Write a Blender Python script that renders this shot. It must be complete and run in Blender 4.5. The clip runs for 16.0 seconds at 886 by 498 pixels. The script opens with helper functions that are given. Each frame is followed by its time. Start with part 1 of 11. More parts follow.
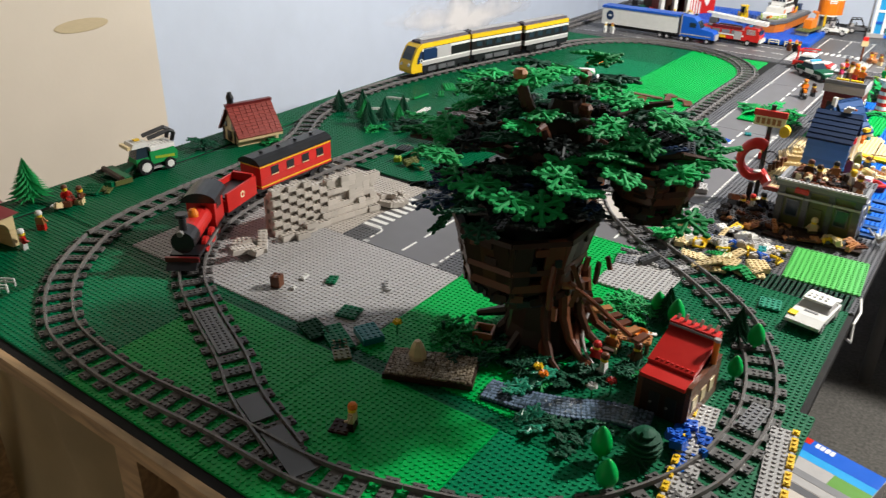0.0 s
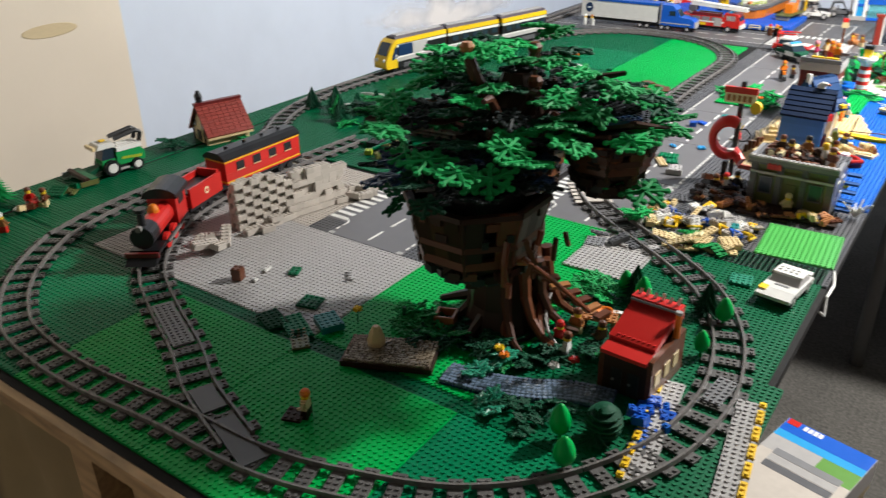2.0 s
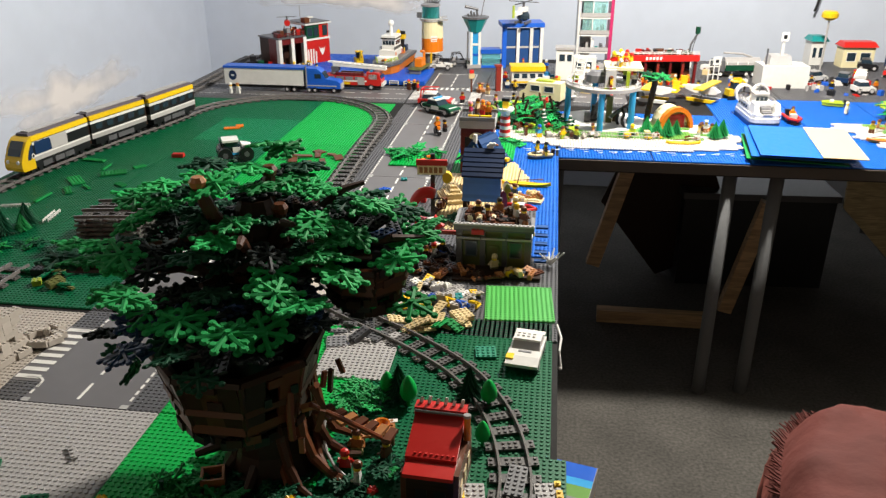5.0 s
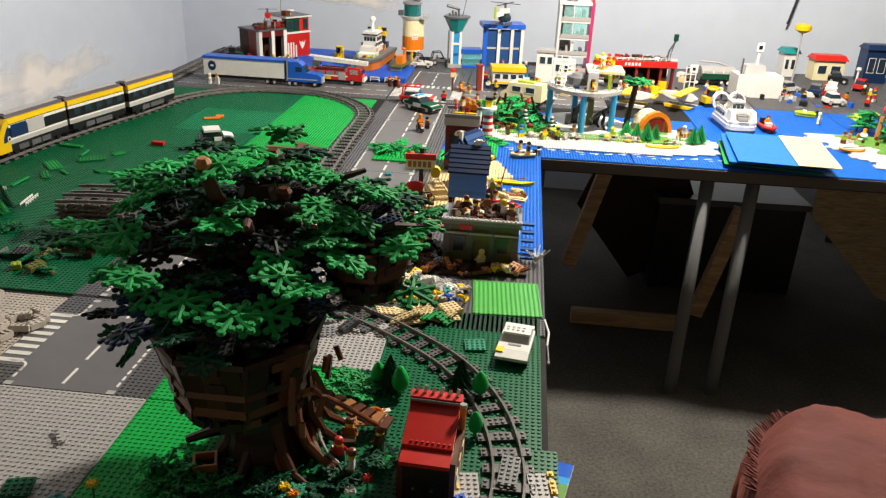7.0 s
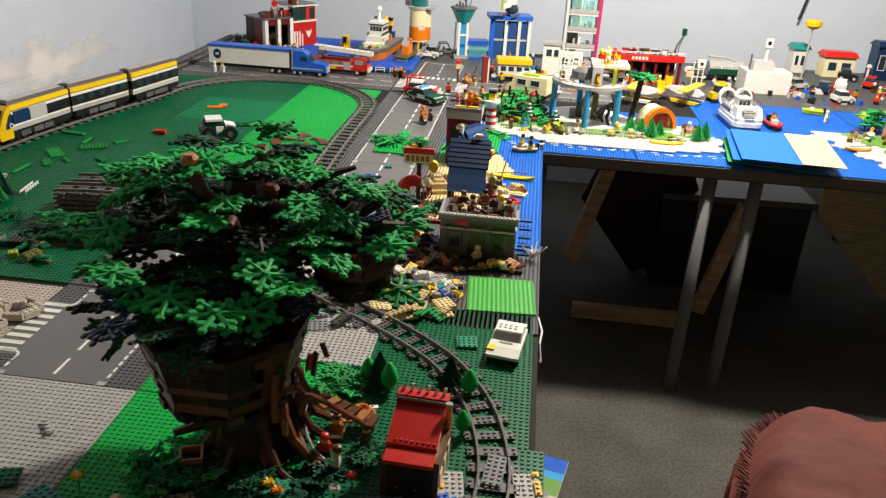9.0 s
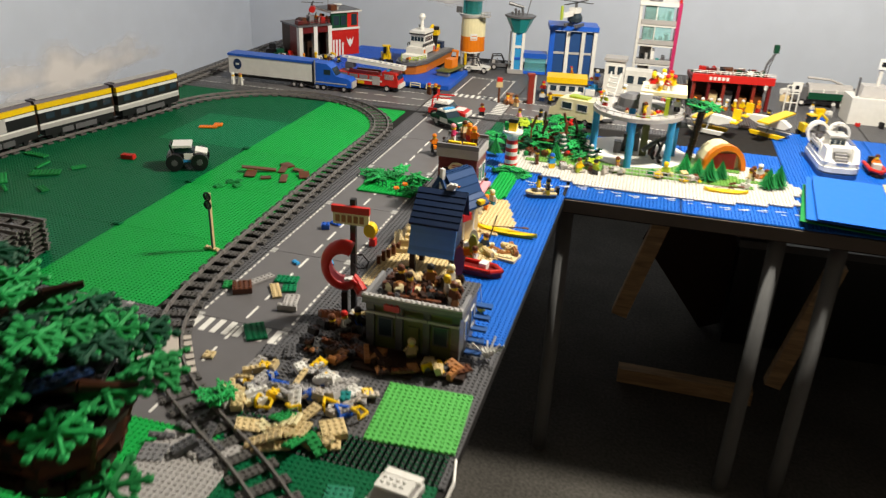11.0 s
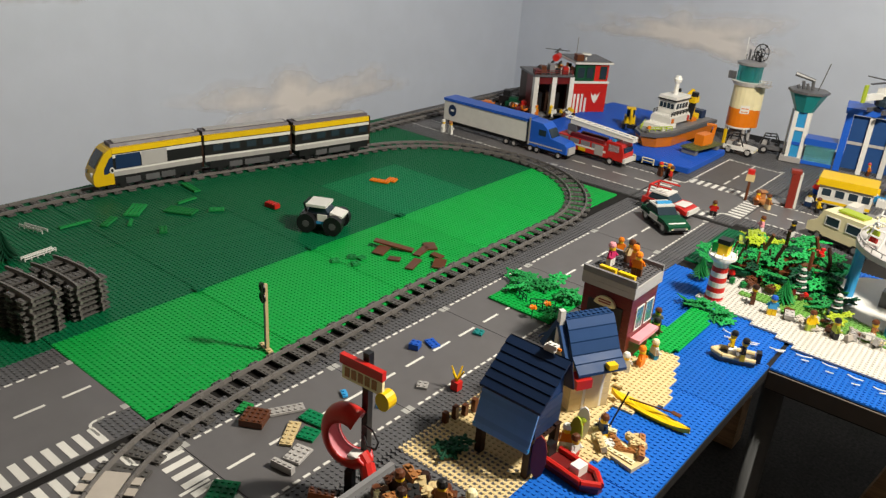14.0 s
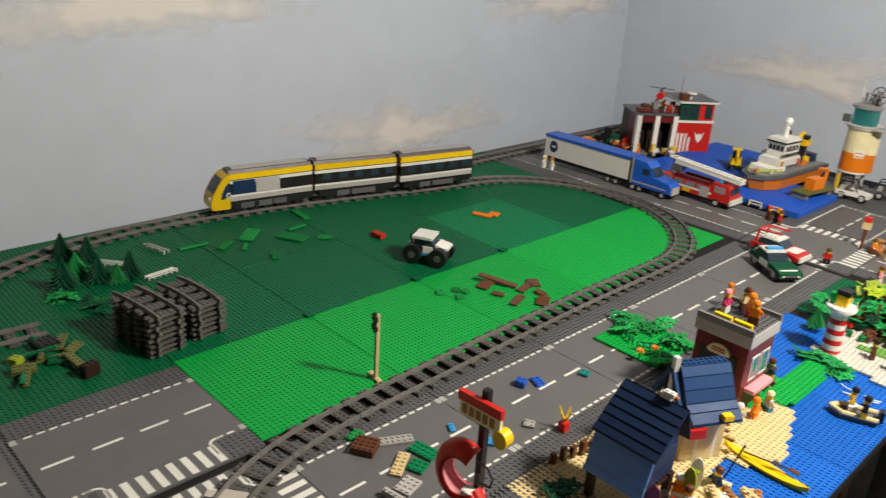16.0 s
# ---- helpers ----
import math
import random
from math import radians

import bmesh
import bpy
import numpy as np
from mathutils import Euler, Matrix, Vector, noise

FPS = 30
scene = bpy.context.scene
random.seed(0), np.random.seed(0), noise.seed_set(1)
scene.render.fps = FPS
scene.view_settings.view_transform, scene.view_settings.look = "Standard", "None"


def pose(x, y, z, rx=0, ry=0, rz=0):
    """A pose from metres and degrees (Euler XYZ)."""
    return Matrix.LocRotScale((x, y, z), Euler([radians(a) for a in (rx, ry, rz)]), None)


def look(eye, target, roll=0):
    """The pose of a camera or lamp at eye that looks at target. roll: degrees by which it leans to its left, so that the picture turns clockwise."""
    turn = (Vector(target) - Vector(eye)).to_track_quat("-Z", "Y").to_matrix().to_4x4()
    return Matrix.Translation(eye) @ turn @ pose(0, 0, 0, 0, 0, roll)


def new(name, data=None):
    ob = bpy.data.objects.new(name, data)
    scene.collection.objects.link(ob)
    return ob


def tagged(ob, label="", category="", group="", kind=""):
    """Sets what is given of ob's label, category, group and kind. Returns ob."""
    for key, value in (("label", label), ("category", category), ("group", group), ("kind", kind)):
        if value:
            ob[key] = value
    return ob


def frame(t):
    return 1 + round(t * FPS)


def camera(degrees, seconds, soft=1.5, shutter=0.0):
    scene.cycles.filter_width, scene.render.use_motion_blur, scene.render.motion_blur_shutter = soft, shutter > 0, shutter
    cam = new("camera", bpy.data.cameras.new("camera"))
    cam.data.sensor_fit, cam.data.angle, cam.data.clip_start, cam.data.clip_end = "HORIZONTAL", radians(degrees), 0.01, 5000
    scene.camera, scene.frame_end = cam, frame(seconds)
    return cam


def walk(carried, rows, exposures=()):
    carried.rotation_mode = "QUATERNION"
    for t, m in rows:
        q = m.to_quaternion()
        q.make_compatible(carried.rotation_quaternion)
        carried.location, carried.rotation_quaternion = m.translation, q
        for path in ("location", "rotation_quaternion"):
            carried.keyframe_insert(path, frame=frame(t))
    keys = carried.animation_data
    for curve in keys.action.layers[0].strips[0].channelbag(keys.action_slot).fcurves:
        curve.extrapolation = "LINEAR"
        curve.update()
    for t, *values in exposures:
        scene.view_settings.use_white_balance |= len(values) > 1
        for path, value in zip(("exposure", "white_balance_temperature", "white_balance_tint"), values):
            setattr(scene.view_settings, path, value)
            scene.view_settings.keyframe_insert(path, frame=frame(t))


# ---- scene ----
# ---- camera ----
cam = camera(58.67, 16.0, 1.3, 0.5)
PATH = [
    (0, (0.6479, -1.4579, 1.3790), (-0.3803, -0.0080, 0.4622), 1.06),
    (0.5, (0.6351, -1.4647, 1.3796), (-0.4550, -0.0608, 0.4627), 0.14),
    (1, (0.6104, -1.4864, 1.3831), (-0.5117, -0.1046, 0.4713), 0.41),
    (1.5, (0.6387, -1.4877, 1.3330), (-0.4844, -0.1023, 0.4278), 0.43),
    (2, (0.6944, -1.4174, 1.3381), (-0.3449, 0.0353, 0.4383), -1.00),
    (2.5, (0.7013, -1.4151, 1.3928), (-0.2846, 0.0727, 0.4904), -0.86),
    (3, (0.7172, -1.3994, 1.3973), (-0.2788, 0.1237, 0.5677), -2.93),
    (3.5, (0.7440, -1.3720, 1.3983), (-0.2105, 0.1965, 0.6053), -3.36),
    (4, (0.7073, -1.3643, 1.4070), (-0.0738, 0.2952, 0.6095), -1.65),
    (4.5, (0.5773, -1.3620, 1.4053), (-0.0298, 0.3672, 0.6045), -2.93),
    (5, (0.5307, -1.3709, 1.4032), (0.2865, 0.4395, 0.5890), 0.08),
    (7.5, (0.4881, -1.3859, 1.3900), (0.3326, 0.4369, 0.5819), 2.74),
    (8, (0.4852, -1.3874, 1.3916), (0.3339, 0.4253, 0.5602), 3.04),
    (8.5, (0.4805, -1.3910, 1.3954), (0.3375, 0.4226, 0.5645), 3.49),
    (10.8, (0.7554, -1.0190, 1.4202), (0.3045, 0.7308, 0.5628), 2.40),
    (11, (0.7344, -0.9491, 1.3939), (0.2713, 0.8008, 0.5435), 2.63),
    (11.5, (0.6720, -0.7944, 1.3861), (0.1856, 0.9460, 0.5291), 1.84),
    (12, (0.7074, -0.6518, 1.3728), (0.1095, 1.0511, 0.5110), 3.16),
    (12.5, (0.8053, -0.4882, 1.3620), (-0.1807, 1.0198, 0.4939), 4.91),
    (13, (0.8241, -0.4285, 1.3906), (-0.2102, 1.0296, 0.4938), 4.54),
    (13.5, (0.8186, -0.4278, 1.4012), (-0.2760, 1.0139, 0.5508), 3.85),
    (14, (0.8157, -0.4271, 1.3985), (-0.3115, 1.0066, 0.5776), 4.02),
    (14.5, (0.8095, -0.4353, 1.4124), (-0.3497, 0.9853, 0.6135), 4.45),
    (15, (0.8109, -0.4410, 1.4088), (-0.3906, 0.9753, 0.6669), 4.54),
    (15.5, (0.7936, -0.4539, 1.4037), (-0.4282, 0.9416, 0.6555), 4.59),
    (16, (0.7843, -0.4639, 1.4092), (-0.5152, 0.8499, 0.6441), 3.95),
]
EXPOSURES = [(0.0, 0.94, 6250, 10), (3.0, 0.94, 6150, 10), (5.0, 0.72, 6600, 10), (8.5, 0.62, 6950, 10), (11.0, 0.28, 7000, 9), (12.5, 0.07, 6900, 9), (16.0, 0.12, 6950, 9)]
walk(cam, [(t, look(eye, target, roll)) for t, eye, target, roll in PATH], EXPOSURES)

# ---- world and lamps ----
world = bpy.data.worlds.new("room_air")
scene.world = world
world.use_nodes = True
world.node_tree.nodes["Background"].inputs[0].default_value = (1.0, 0.95, 0.88, 1)
world.node_tree.nodes["Background"].inputs[1].default_value = 0.006


def lamp(name, place, radius, watts, colour):
    data = bpy.data.lights.new(name, "POINT")
    data.shadow_soft_size, data.energy, data.color = radius, watts, colour
    ob = new(name, data)
    ob.location = place
    return ob


# a bare bulb over the open floor inside the layout's bend, and an added unseen fill lamp, weak and low, far behind the
# camera
lamp("ceiling_lamp", (1.11, 0.81, 2.04), 0.085, 152.0, (1.0, 0.95, 0.86))
lamp("fill_lamp", (-0.5, -3.2, 0.55), 0.15, 4.5, (1.0, 0.90, 0.76))


# ---- materials ----
def nodes_of(m):
    m.use_nodes = True
    nt = m.node_tree
    return nt, nt.nodes, nt.links, nt.nodes["Principled BSDF"]


def varied(nt, colour, scale, low, high, detail=4.0):
    """A colour that wanders between low and high times itself, by noise in object space."""
    tc = nt.nodes.new("ShaderNodeTexCoord")
    nz = nt.nodes.new("ShaderNodeTexNoise")
    nz.inputs["Scale"].default_value, nz.inputs["Detail"].default_value = scale, detail
    nt.links.new(tc.outputs["Object"], nz.inputs["Vector"])
    mx = nt.nodes.new("ShaderNodeMix")
    mx.data_type = "RGBA"
    mx.inputs["A"].default_value = (*[c * low for c in colour], 1)
    mx.inputs["B"].default_value = (*[min(1, c * high) for c in colour], 1)
    nt.links.new(nz.outputs["Fac"], mx.inputs["Factor"])
    return tc, nz, mx


def bumped(nt, bsdf, tc, scale, strength, distance=0.001):
    nz = nt.nodes.new("ShaderNodeTexNoise")
    nz.inputs["Scale"].default_value, nz.inputs["Detail"].default_value = scale, 6.0
    nt.links.new(tc.outputs["Object"], nz.inputs["Vector"])
    bp = nt.nodes.new("ShaderNodeBump")
    bp.inputs["Strength"].default_value, bp.inputs["Distance"].default_value = strength, distance
    nt.links.new(nz.outputs["Fac"], bp.inputs["Height"])
    nt.links.new(bp.outputs["Normal"], bsdf.inputs["Normal"])


def plastic(name, colour, rough=0.32, random_tint=0.12, gloss=0.4):
    """Moulded toy plastic: faint handling wear, a little difference from piece to piece."""
    m = bpy.data.materials.new(name)
    nt, nodes, links, bsdf = nodes_of(m)
    tc, nz, mx = varied(nt, colour, 60.0, 0.88, 1.08)
    info = nodes.new("ShaderNodeObjectInfo")
    mr = nodes.new("ShaderNodeMapRange")
    mr.inputs["To Min"].default_value, mr.inputs["To Max"].default_value = 1 - random_tint, 1 + random_tint
    links.new(info.outputs["Random"], mr.inputs["Value"])
    hsv = nodes.new("ShaderNodeHueSaturation")
    links.new(mr.outputs["Result"], hsv.inputs["Value"])
    links.new(mx.outputs["Result"], hsv.inputs["Color"])
    links.new(hsv.outputs["Color"], bsdf.inputs["Base Color"])
    rr = nodes.new("ShaderNodeMapRange")
    rr.inputs["To Min"].default_value, rr.inputs["To Max"].default_value = rough - 0.07, rough + 0.13
    links.new(nz.outputs["Fac"], rr.inputs["Value"])
    links.new(rr.outputs["Result"], bsdf.inputs["Roughness"])
    bsdf.inputs["Specular IOR Level"].default_value = gloss
    bumped(nt, bsdf, tc, 240.0, 0.05)
    return m


def clear(name, colour, rough=0.08):
    m = bpy.data.materials.new(name)
    nt, nodes, links, bsdf = nodes_of(m)
    bsdf.inputs["Base Color"].default_value = (*colour, 1)
    bsdf.inputs["Roughness"].default_value = rough
    bsdf.inputs["Transmission Weight"].default_value = 0.75
    bsdf.inputs["IOR"].default_value = 1.45
    return m


COLOURS = dict(
    dark_green=(0.0, 0.114, 0.044), mid_green=(0.0, 0.19, 0.075), green=(0.001, 0.37, 0.065), light_green=(0.10, 0.46, 0.10),
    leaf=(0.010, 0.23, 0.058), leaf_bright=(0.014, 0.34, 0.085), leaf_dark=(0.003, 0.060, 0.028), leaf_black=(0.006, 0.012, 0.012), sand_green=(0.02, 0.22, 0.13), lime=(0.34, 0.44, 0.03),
    dark_grey=(0.098, 0.098, 0.106), mid_grey=(0.2, 0.2, 0.21), light_grey=(0.40, 0.385, 0.38), stone=(0.50, 0.45, 0.40), black=(0.012, 0.012, 0.014),
    white=(0.70, 0.69, 0.66), tan=(0.64, 0.50, 0.27), sand=(0.66, 0.52, 0.28), red=(0.52, 0.018, 0.014), dark_red=(0.13, 0.010, 0.010), brick_red=(0.24, 0.028, 0.018),
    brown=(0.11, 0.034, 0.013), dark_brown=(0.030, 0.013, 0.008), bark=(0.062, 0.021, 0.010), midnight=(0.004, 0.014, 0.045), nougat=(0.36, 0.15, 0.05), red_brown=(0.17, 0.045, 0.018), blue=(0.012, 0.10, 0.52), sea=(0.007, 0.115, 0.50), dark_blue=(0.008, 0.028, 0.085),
    navy=(0.02, 0.075, 0.24), slate_blue=(0.014, 0.050, 0.15), azure=(0.03, 0.3, 0.62), teal=(0.01, 0.22, 0.22), yellow=(0.78, 0.50, 0.01), orange=(0.72, 0.19, 0.01), pink=(0.75, 0.3, 0.35), magenta=(0.5, 0.03, 0.13),
    skin=(0.8, 0.52, 0.03), cream=(0.8, 0.72, 0.45), shell=(0.58, 0.56, 0.52), moss=(0.13, 0.30, 0.06), olive=(0.12, 0.13, 0.04))
MATS = {}


def C(name):
    if name not in MATS:
        MATS[name] = plastic(name + "_plastic", COLOURS[name])
    return MATS[name]


for _n in ("leaf", "leaf_dark", "leaf_bright", "leaf_black"):
    MATS[_n] = plastic(_n + "_plastic", COLOURS[_n], 0.6, 0.25, 0.2)
MATS["dark_brown"] = plastic("dark_brown_plastic", COLOURS["dark_brown"], 0.42, 0.25, 0.25)
for _n in ("green", "dark_green", "mid_green", "sea"):
    MATS[_n] = plastic(_n + "_plastic", COLOURS[_n], 0.38, 0.1, 0.22)
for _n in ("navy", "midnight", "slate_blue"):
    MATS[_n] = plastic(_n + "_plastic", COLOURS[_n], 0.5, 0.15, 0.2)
MATS["glass_blue"] = clear("clear_blue", (0.25, 0.7, 0.75))
MATS["glass"] = clear("clear_glass", (0.75, 0.85, 0.88))
MATS["glass_dark"] = plastic("smoked_window", (0.02, 0.035, 0.05), 0.12, 0.0)
MATS["water"] = plastic("trans_water", (0.02, 0.035, 0.055), 0.08, 0.0, 0.9)
MATS["chrome"] = plastic("rail_metal_grey", (0.19, 0.18, 0.17), 0.3, 0.05)
MATS["track"] = plastic("track_grey", (0.092, 0.087, 0.084), 0.36, 0.12)
MATS["rail"] = plastic("rail_grey", (0.138, 0.128, 0.123), 0.25, 0.08)


def road_material():
    m = bpy.data.materials.new("road_print")
    nt, nodes, links, bsdf = nodes_of(m)
    tc, nz, mx = varied(nt, (0.120, 0.115, 0.120), 25.0, 0.85, 1.12)
    links.new(mx.outputs["Result"], bsdf.inputs["Base Color"])
    bsdf.inputs["Roughness"].default_value = 0.42
    bumped(nt, bsdf, tc, 400.0, 0.04)
    return m


MATS["road"] = road_material()
MATS["paint"] = plastic("printed_white", (0.74, 0.73, 0.70), 0.45, 0.05)
MATS["faded_paint"] = plastic("faded_print", (0.42, 0.42, 0.41), 0.45, 0.05)


def wood(name, colour, scale=6.0):
    m = bpy.data.materials.new(name)
    nt, nodes, links, bsdf = nodes_of(m)
    tc = nodes.new("ShaderNodeTexCoord")
    mp = nodes.new("ShaderNodeMapping")
    mp.inputs["Scale"].default_value = (1.0, 9.0, 9.0)
    links.new(tc.outputs["Object"], mp.inputs["Vector"])
    nz = nodes.new("ShaderNodeTexNoise")
    nz.inputs["Scale"].default_value, nz.inputs["Detail"].default_value, nz.inputs["Distortion"].default_value = scale, 7.0, 1.2
    links.new(mp.outputs["Vector"], nz.inputs["Vector"])
    rp = nodes.new("ShaderNodeValToRGB")
    rp.color_ramp.elements[0].position, rp.color_ramp.elements[1].position = 0.3, 0.72
    rp.color_ramp.elements[0].color = (*[c * 0.55 for c in colour], 1)
    rp.color_ramp.elements[1].color = (*[min(1, c * 1.15) for c in colour], 1)
    links.new(nz.outputs["Fac"], rp.inputs["Fac"])
    links.new(rp.outputs["Color"], bsdf.inputs["Base Color"])
    bsdf.inputs["Roughness"].default_value = 0.65
    bp = nodes.new("ShaderNodeBump")
    bp.inputs["Strength"].default_value, bp.inputs["Distance"].default_value = 0.25, 0.002
    links.new(nz.outputs["Fac"], bp.inputs["Height"])
    links.new(bp.outputs["Normal"], bsdf.inputs["Normal"])
    return m


MATS["pine"] = wood("raw_pine", (0.55, 0.36, 0.19))
MATS["board"] = wood("chipboard", (0.50, 0.39, 0.21), 14.0)
MATS["birch"] = wood("pale_birch_board", (0.78, 0.62, 0.34), 10.0)
MATS["metal_leg"] = plastic("grey_painted_leg", (0.15, 0.155, 0.16), 0.6, 0.04, 0.2)
MATS["edge_band"] = plastic("lit_edge_beige", (0.10, 0.085, 0.075), 0.55, 0.0, 0.2)
MATS["dark_edge"] = plastic("dark_table_edge", (0.014, 0.013, 0.013), 0.75, 0.0, 0.2)


def wall_material(name, colour, mottled):
    """Matt wall paint; the blue walls carry hand-dabbed warm white clouds."""
    m = bpy.data.materials.new(name)
    nt, nodes, links, bsdf = nodes_of(m)
    tc, nz, mx = varied(nt, colour, 1.3, 0.94, 1.05)
    last = mx.outputs["Result"]
    st = nodes.new("ShaderNodeTexNoise")
    st.inputs["Scale"].default_value, st.inputs["Detail"].default_value = mottled, 8.0
    links.new(tc.outputs["Object"], st.inputs["Vector"])
    mr = nodes.new("ShaderNodeMapRange")
    mr.inputs["From Min"].default_value, mr.inputs["From Max"].default_value = 0.35, 0.75
    mr.inputs["To Min"].default_value, mr.inputs["To Max"].default_value = 0.97, 1.03
    links.new(st.outputs["Fac"], mr.inputs["Value"])
    hs = nodes.new("ShaderNodeHueSaturation")
    links.new(mr.outputs["Result"], hs.inputs["Value"])
    links.new(last, hs.inputs["Color"])
    links.new(hs.outputs["Color"], bsdf.inputs["Base Color"])
    bsdf.inputs["Roughness"].default_value = 0.75
    bumped(nt, bsdf, tc, 90.0, 0.12, 0.002)
    return m


MATS["wall_blue"] = wall_material("sky_blue_wall_paint", (0.58, 0.635, 0.745), 9.0)
MATS["wall_cream"] = wall_material("cream_wall_paint", (0.68, 0.595, 0.49), 5.0)
# unseen walls and ceiling, their colours darkened to cut bounced fill
MATS["wall_unseen"] = wall_material("unseen_wall_paint", (0.22, 0.20, 0.17), 5.0)
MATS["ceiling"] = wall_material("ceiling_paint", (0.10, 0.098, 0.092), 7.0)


def cloud_material():
    m = bpy.data.materials.new("cloud_paint")
    nt, nodes, links, bsdf = nodes_of(m)
    tc, nz, mx = varied(nt, (0.91, 0.865, 0.845), 7.0, 0.95, 1.04, 8.0)
    links.new(mx.outputs["Result"], bsdf.inputs["Base Color"])
    bsdf.inputs["Roughness"].default_value = 0.8
    sep = nodes.new("ShaderNodeUVMap")
    # ragged, thinning rim of the dabbed paint
    gr = nodes.new("ShaderNodeVectorMath")
    gr.operation = "LENGTH"
    links.new(sep.outputs["UV"], gr.inputs[0])
    nz2 = nodes.new("ShaderNodeTexNoise")
    nz2.inputs["Scale"].default_value, nz2.inputs["Detail"].default_value = 6.0, 9.0
    links.new(tc.outputs["Object"], nz2.inputs["Vector"])
    ad = nodes.new("ShaderNodeMath")
    ad.operation = "MULTIPLY_ADD"
    ad.inputs[1].default_value = 0.9
    links.new(nz2.outputs["Fac"], ad.inputs[0])
    links.new(gr.outputs["Value"], ad.inputs[2])
    mr = nodes.new("ShaderNodeMapRange")
    mr.inputs["From Min"].default_value, mr.inputs["From Max"].default_value = 0.68, 1.25
    mr.inputs["To Min"].default_value, mr.inputs["To Max"].default_value = 0.85, 0.0
    links.new(ad.outputs["Value"], mr.inputs["Value"])
    links.new(mr.outputs["Result"], bsdf.inputs["Alpha"])
    return m


MATS["cloud"] = cloud_material()


def carpet_material():
    m = bpy.data.materials.new("grey_carpet")
    nt, nodes, links, bsdf = nodes_of(m)
    tc, nz, mx = varied(nt, (0.06, 0.056, 0.05), 110.0, 0.05, 2.3, 5.0)
    big = nodes.new("ShaderNodeTexNoise")
    big.inputs["Scale"].default_value, big.inputs["Detail"].default_value = 5.0, 5.0
    links.new(tc.outputs["Object"], big.inputs["Vector"])
    mr = nodes.new("ShaderNodeMapRange")
    mr.inputs["To Min"].default_value, mr.inputs["To Max"].default_value = 0.45, 1.55
    links.new(big.outputs["Fac"], mr.inputs["Value"])
    hs = nodes.new("ShaderNodeHueSaturation")
    links.new(mr.outputs["Result"], hs.inputs["Value"])
    links.new(mx.outputs["Result"], hs.inputs["Color"])
    links.new(hs.outputs["Color"], bsdf.inputs["Base Color"])
    bsdf.inputs["Roughness"].default_value = 0.95
    bumped(nt, bsdf, tc, 350.0, 0.7, 0.004)
    return m


MATS["carpet"] = carpet_material()


def cloth_material():
    m = bpy.data.materials.new("rust_red_velvet")
    nt, nodes, links, bsdf = nodes_of(m)
    tc, nz, mx = varied(nt, (0.095, 0.017, 0.012), 9.0, 0.6, 1.25, 6.0)
    links.new(mx.outputs["Result"], bsdf.inputs["Base Color"])
    bsdf.inputs["Roughness"].default_value = 0.85
    bsdf.inputs["Sheen Weight"].default_value = 0.12
    bsdf.inputs["Sheen Tint"].default_value = (0.8, 0.2, 0.14, 1)
    bumped(nt, bsdf, tc, 60.0, 0.5, 0.004)
    return m


MATS["cloth"] = cloth_material()


def sheet_material():
    m = bpy.data.materials.new("ochre_cotton")
    nt, nodes, links, bsdf = nodes_of(m)
    tc, nz, mx = varied(nt, (0.62, 0.50, 0.30), 5.0, 0.6, 1.25, 6.0)
    links.new(mx.outputs["Result"], bsdf.inputs["Base Color"])
    bsdf.inputs["Roughness"].default_value = 0.9
    bumped(nt, bsdf, tc, 40.0, 0.4, 0.004)
    return m


MATS["sheet"] = sheet_material()


# ---- toolkit ----
S, B, P = 0.008, 0.0096, 0.0032      # stud pitch, brick height, plate height
Z0 = 0.75                            # top of the baseplates


def box(bm, x0, x1, y0, y1, z0, z1, top=None):
    """A box; top=(dx0, dx1, dy0, dy1) pulls the upper face's sides in."""
    a, b, c, d = top or (0, 0, 0, 0)
    v = [bm.verts.new(p) for p in ((x0, y0, z0), (x1, y0, z0), (x1, y1, z0), (x0, y1, z0),
                                   (x0 + a, y0 + c, z1), (x1 - b, y0 + c, z1), (x1 - b, y1 - d, z1), (x0 + a, y1 - d, z1))]
    for f in ((3, 2, 1, 0), (4, 5, 6, 7), (0, 1, 5, 4), (1, 2, 6, 5), (2, 3, 7, 6), (3, 0, 4, 7)):
        bm.faces.new([v[i] for i in f])
    return v


def rod(bm, p, q, r0, r1=None, n=10, caps=True):
    """A round bar from p to q."""
    p, q = Vector(p), Vector(q)
    r1 = r0 if r1 is None else r1
    d = (q - p).normalized()
    u = d.orthogonal().normalized()
    w = d.cross(u)
    rings = []
    for c, r in ((p, r0), (q, r1)):
        rings.append([bm.verts.new(c + (u * math.cos(i * math.tau / n) + w * math.sin(i * math.tau / n)) * r) for i in range(n)])
    for i in range(n):
        j = (i + 1) % n
        bm.faces.new((rings[0][i], rings[0][j], rings[1][j], rings[1][i]))
    if caps:
        bm.faces.new(rings[0][::-1])
        bm.faces.new(rings[1])


def tube(bm, pts, r, n=7):
    """A bent round bar through the points."""
    for a, b in zip(pts, pts[1:]):
        rod(bm, a, b, r, n=n)


def lathe(bm, x, y, profile, n=16):
    """A turned shape round the upright at (x, y); profile: (radius, z) from below."""
    rings = []
    for r, z in profile:
        rings.append([bm.verts.new((x + r * math.cos(i * math.tau / n), y + r * math.sin(i * math.tau / n), z)) for i in range(n)])
    for a, b in zip(rings, rings[1:]):
        for i in range(n):
            j = (i + 1) % n
            bm.faces.new((a[i], a[j], b[j], b[i]))
    bm.faces.new(rings[0][::-1])
    bm.faces.new(rings[-1])


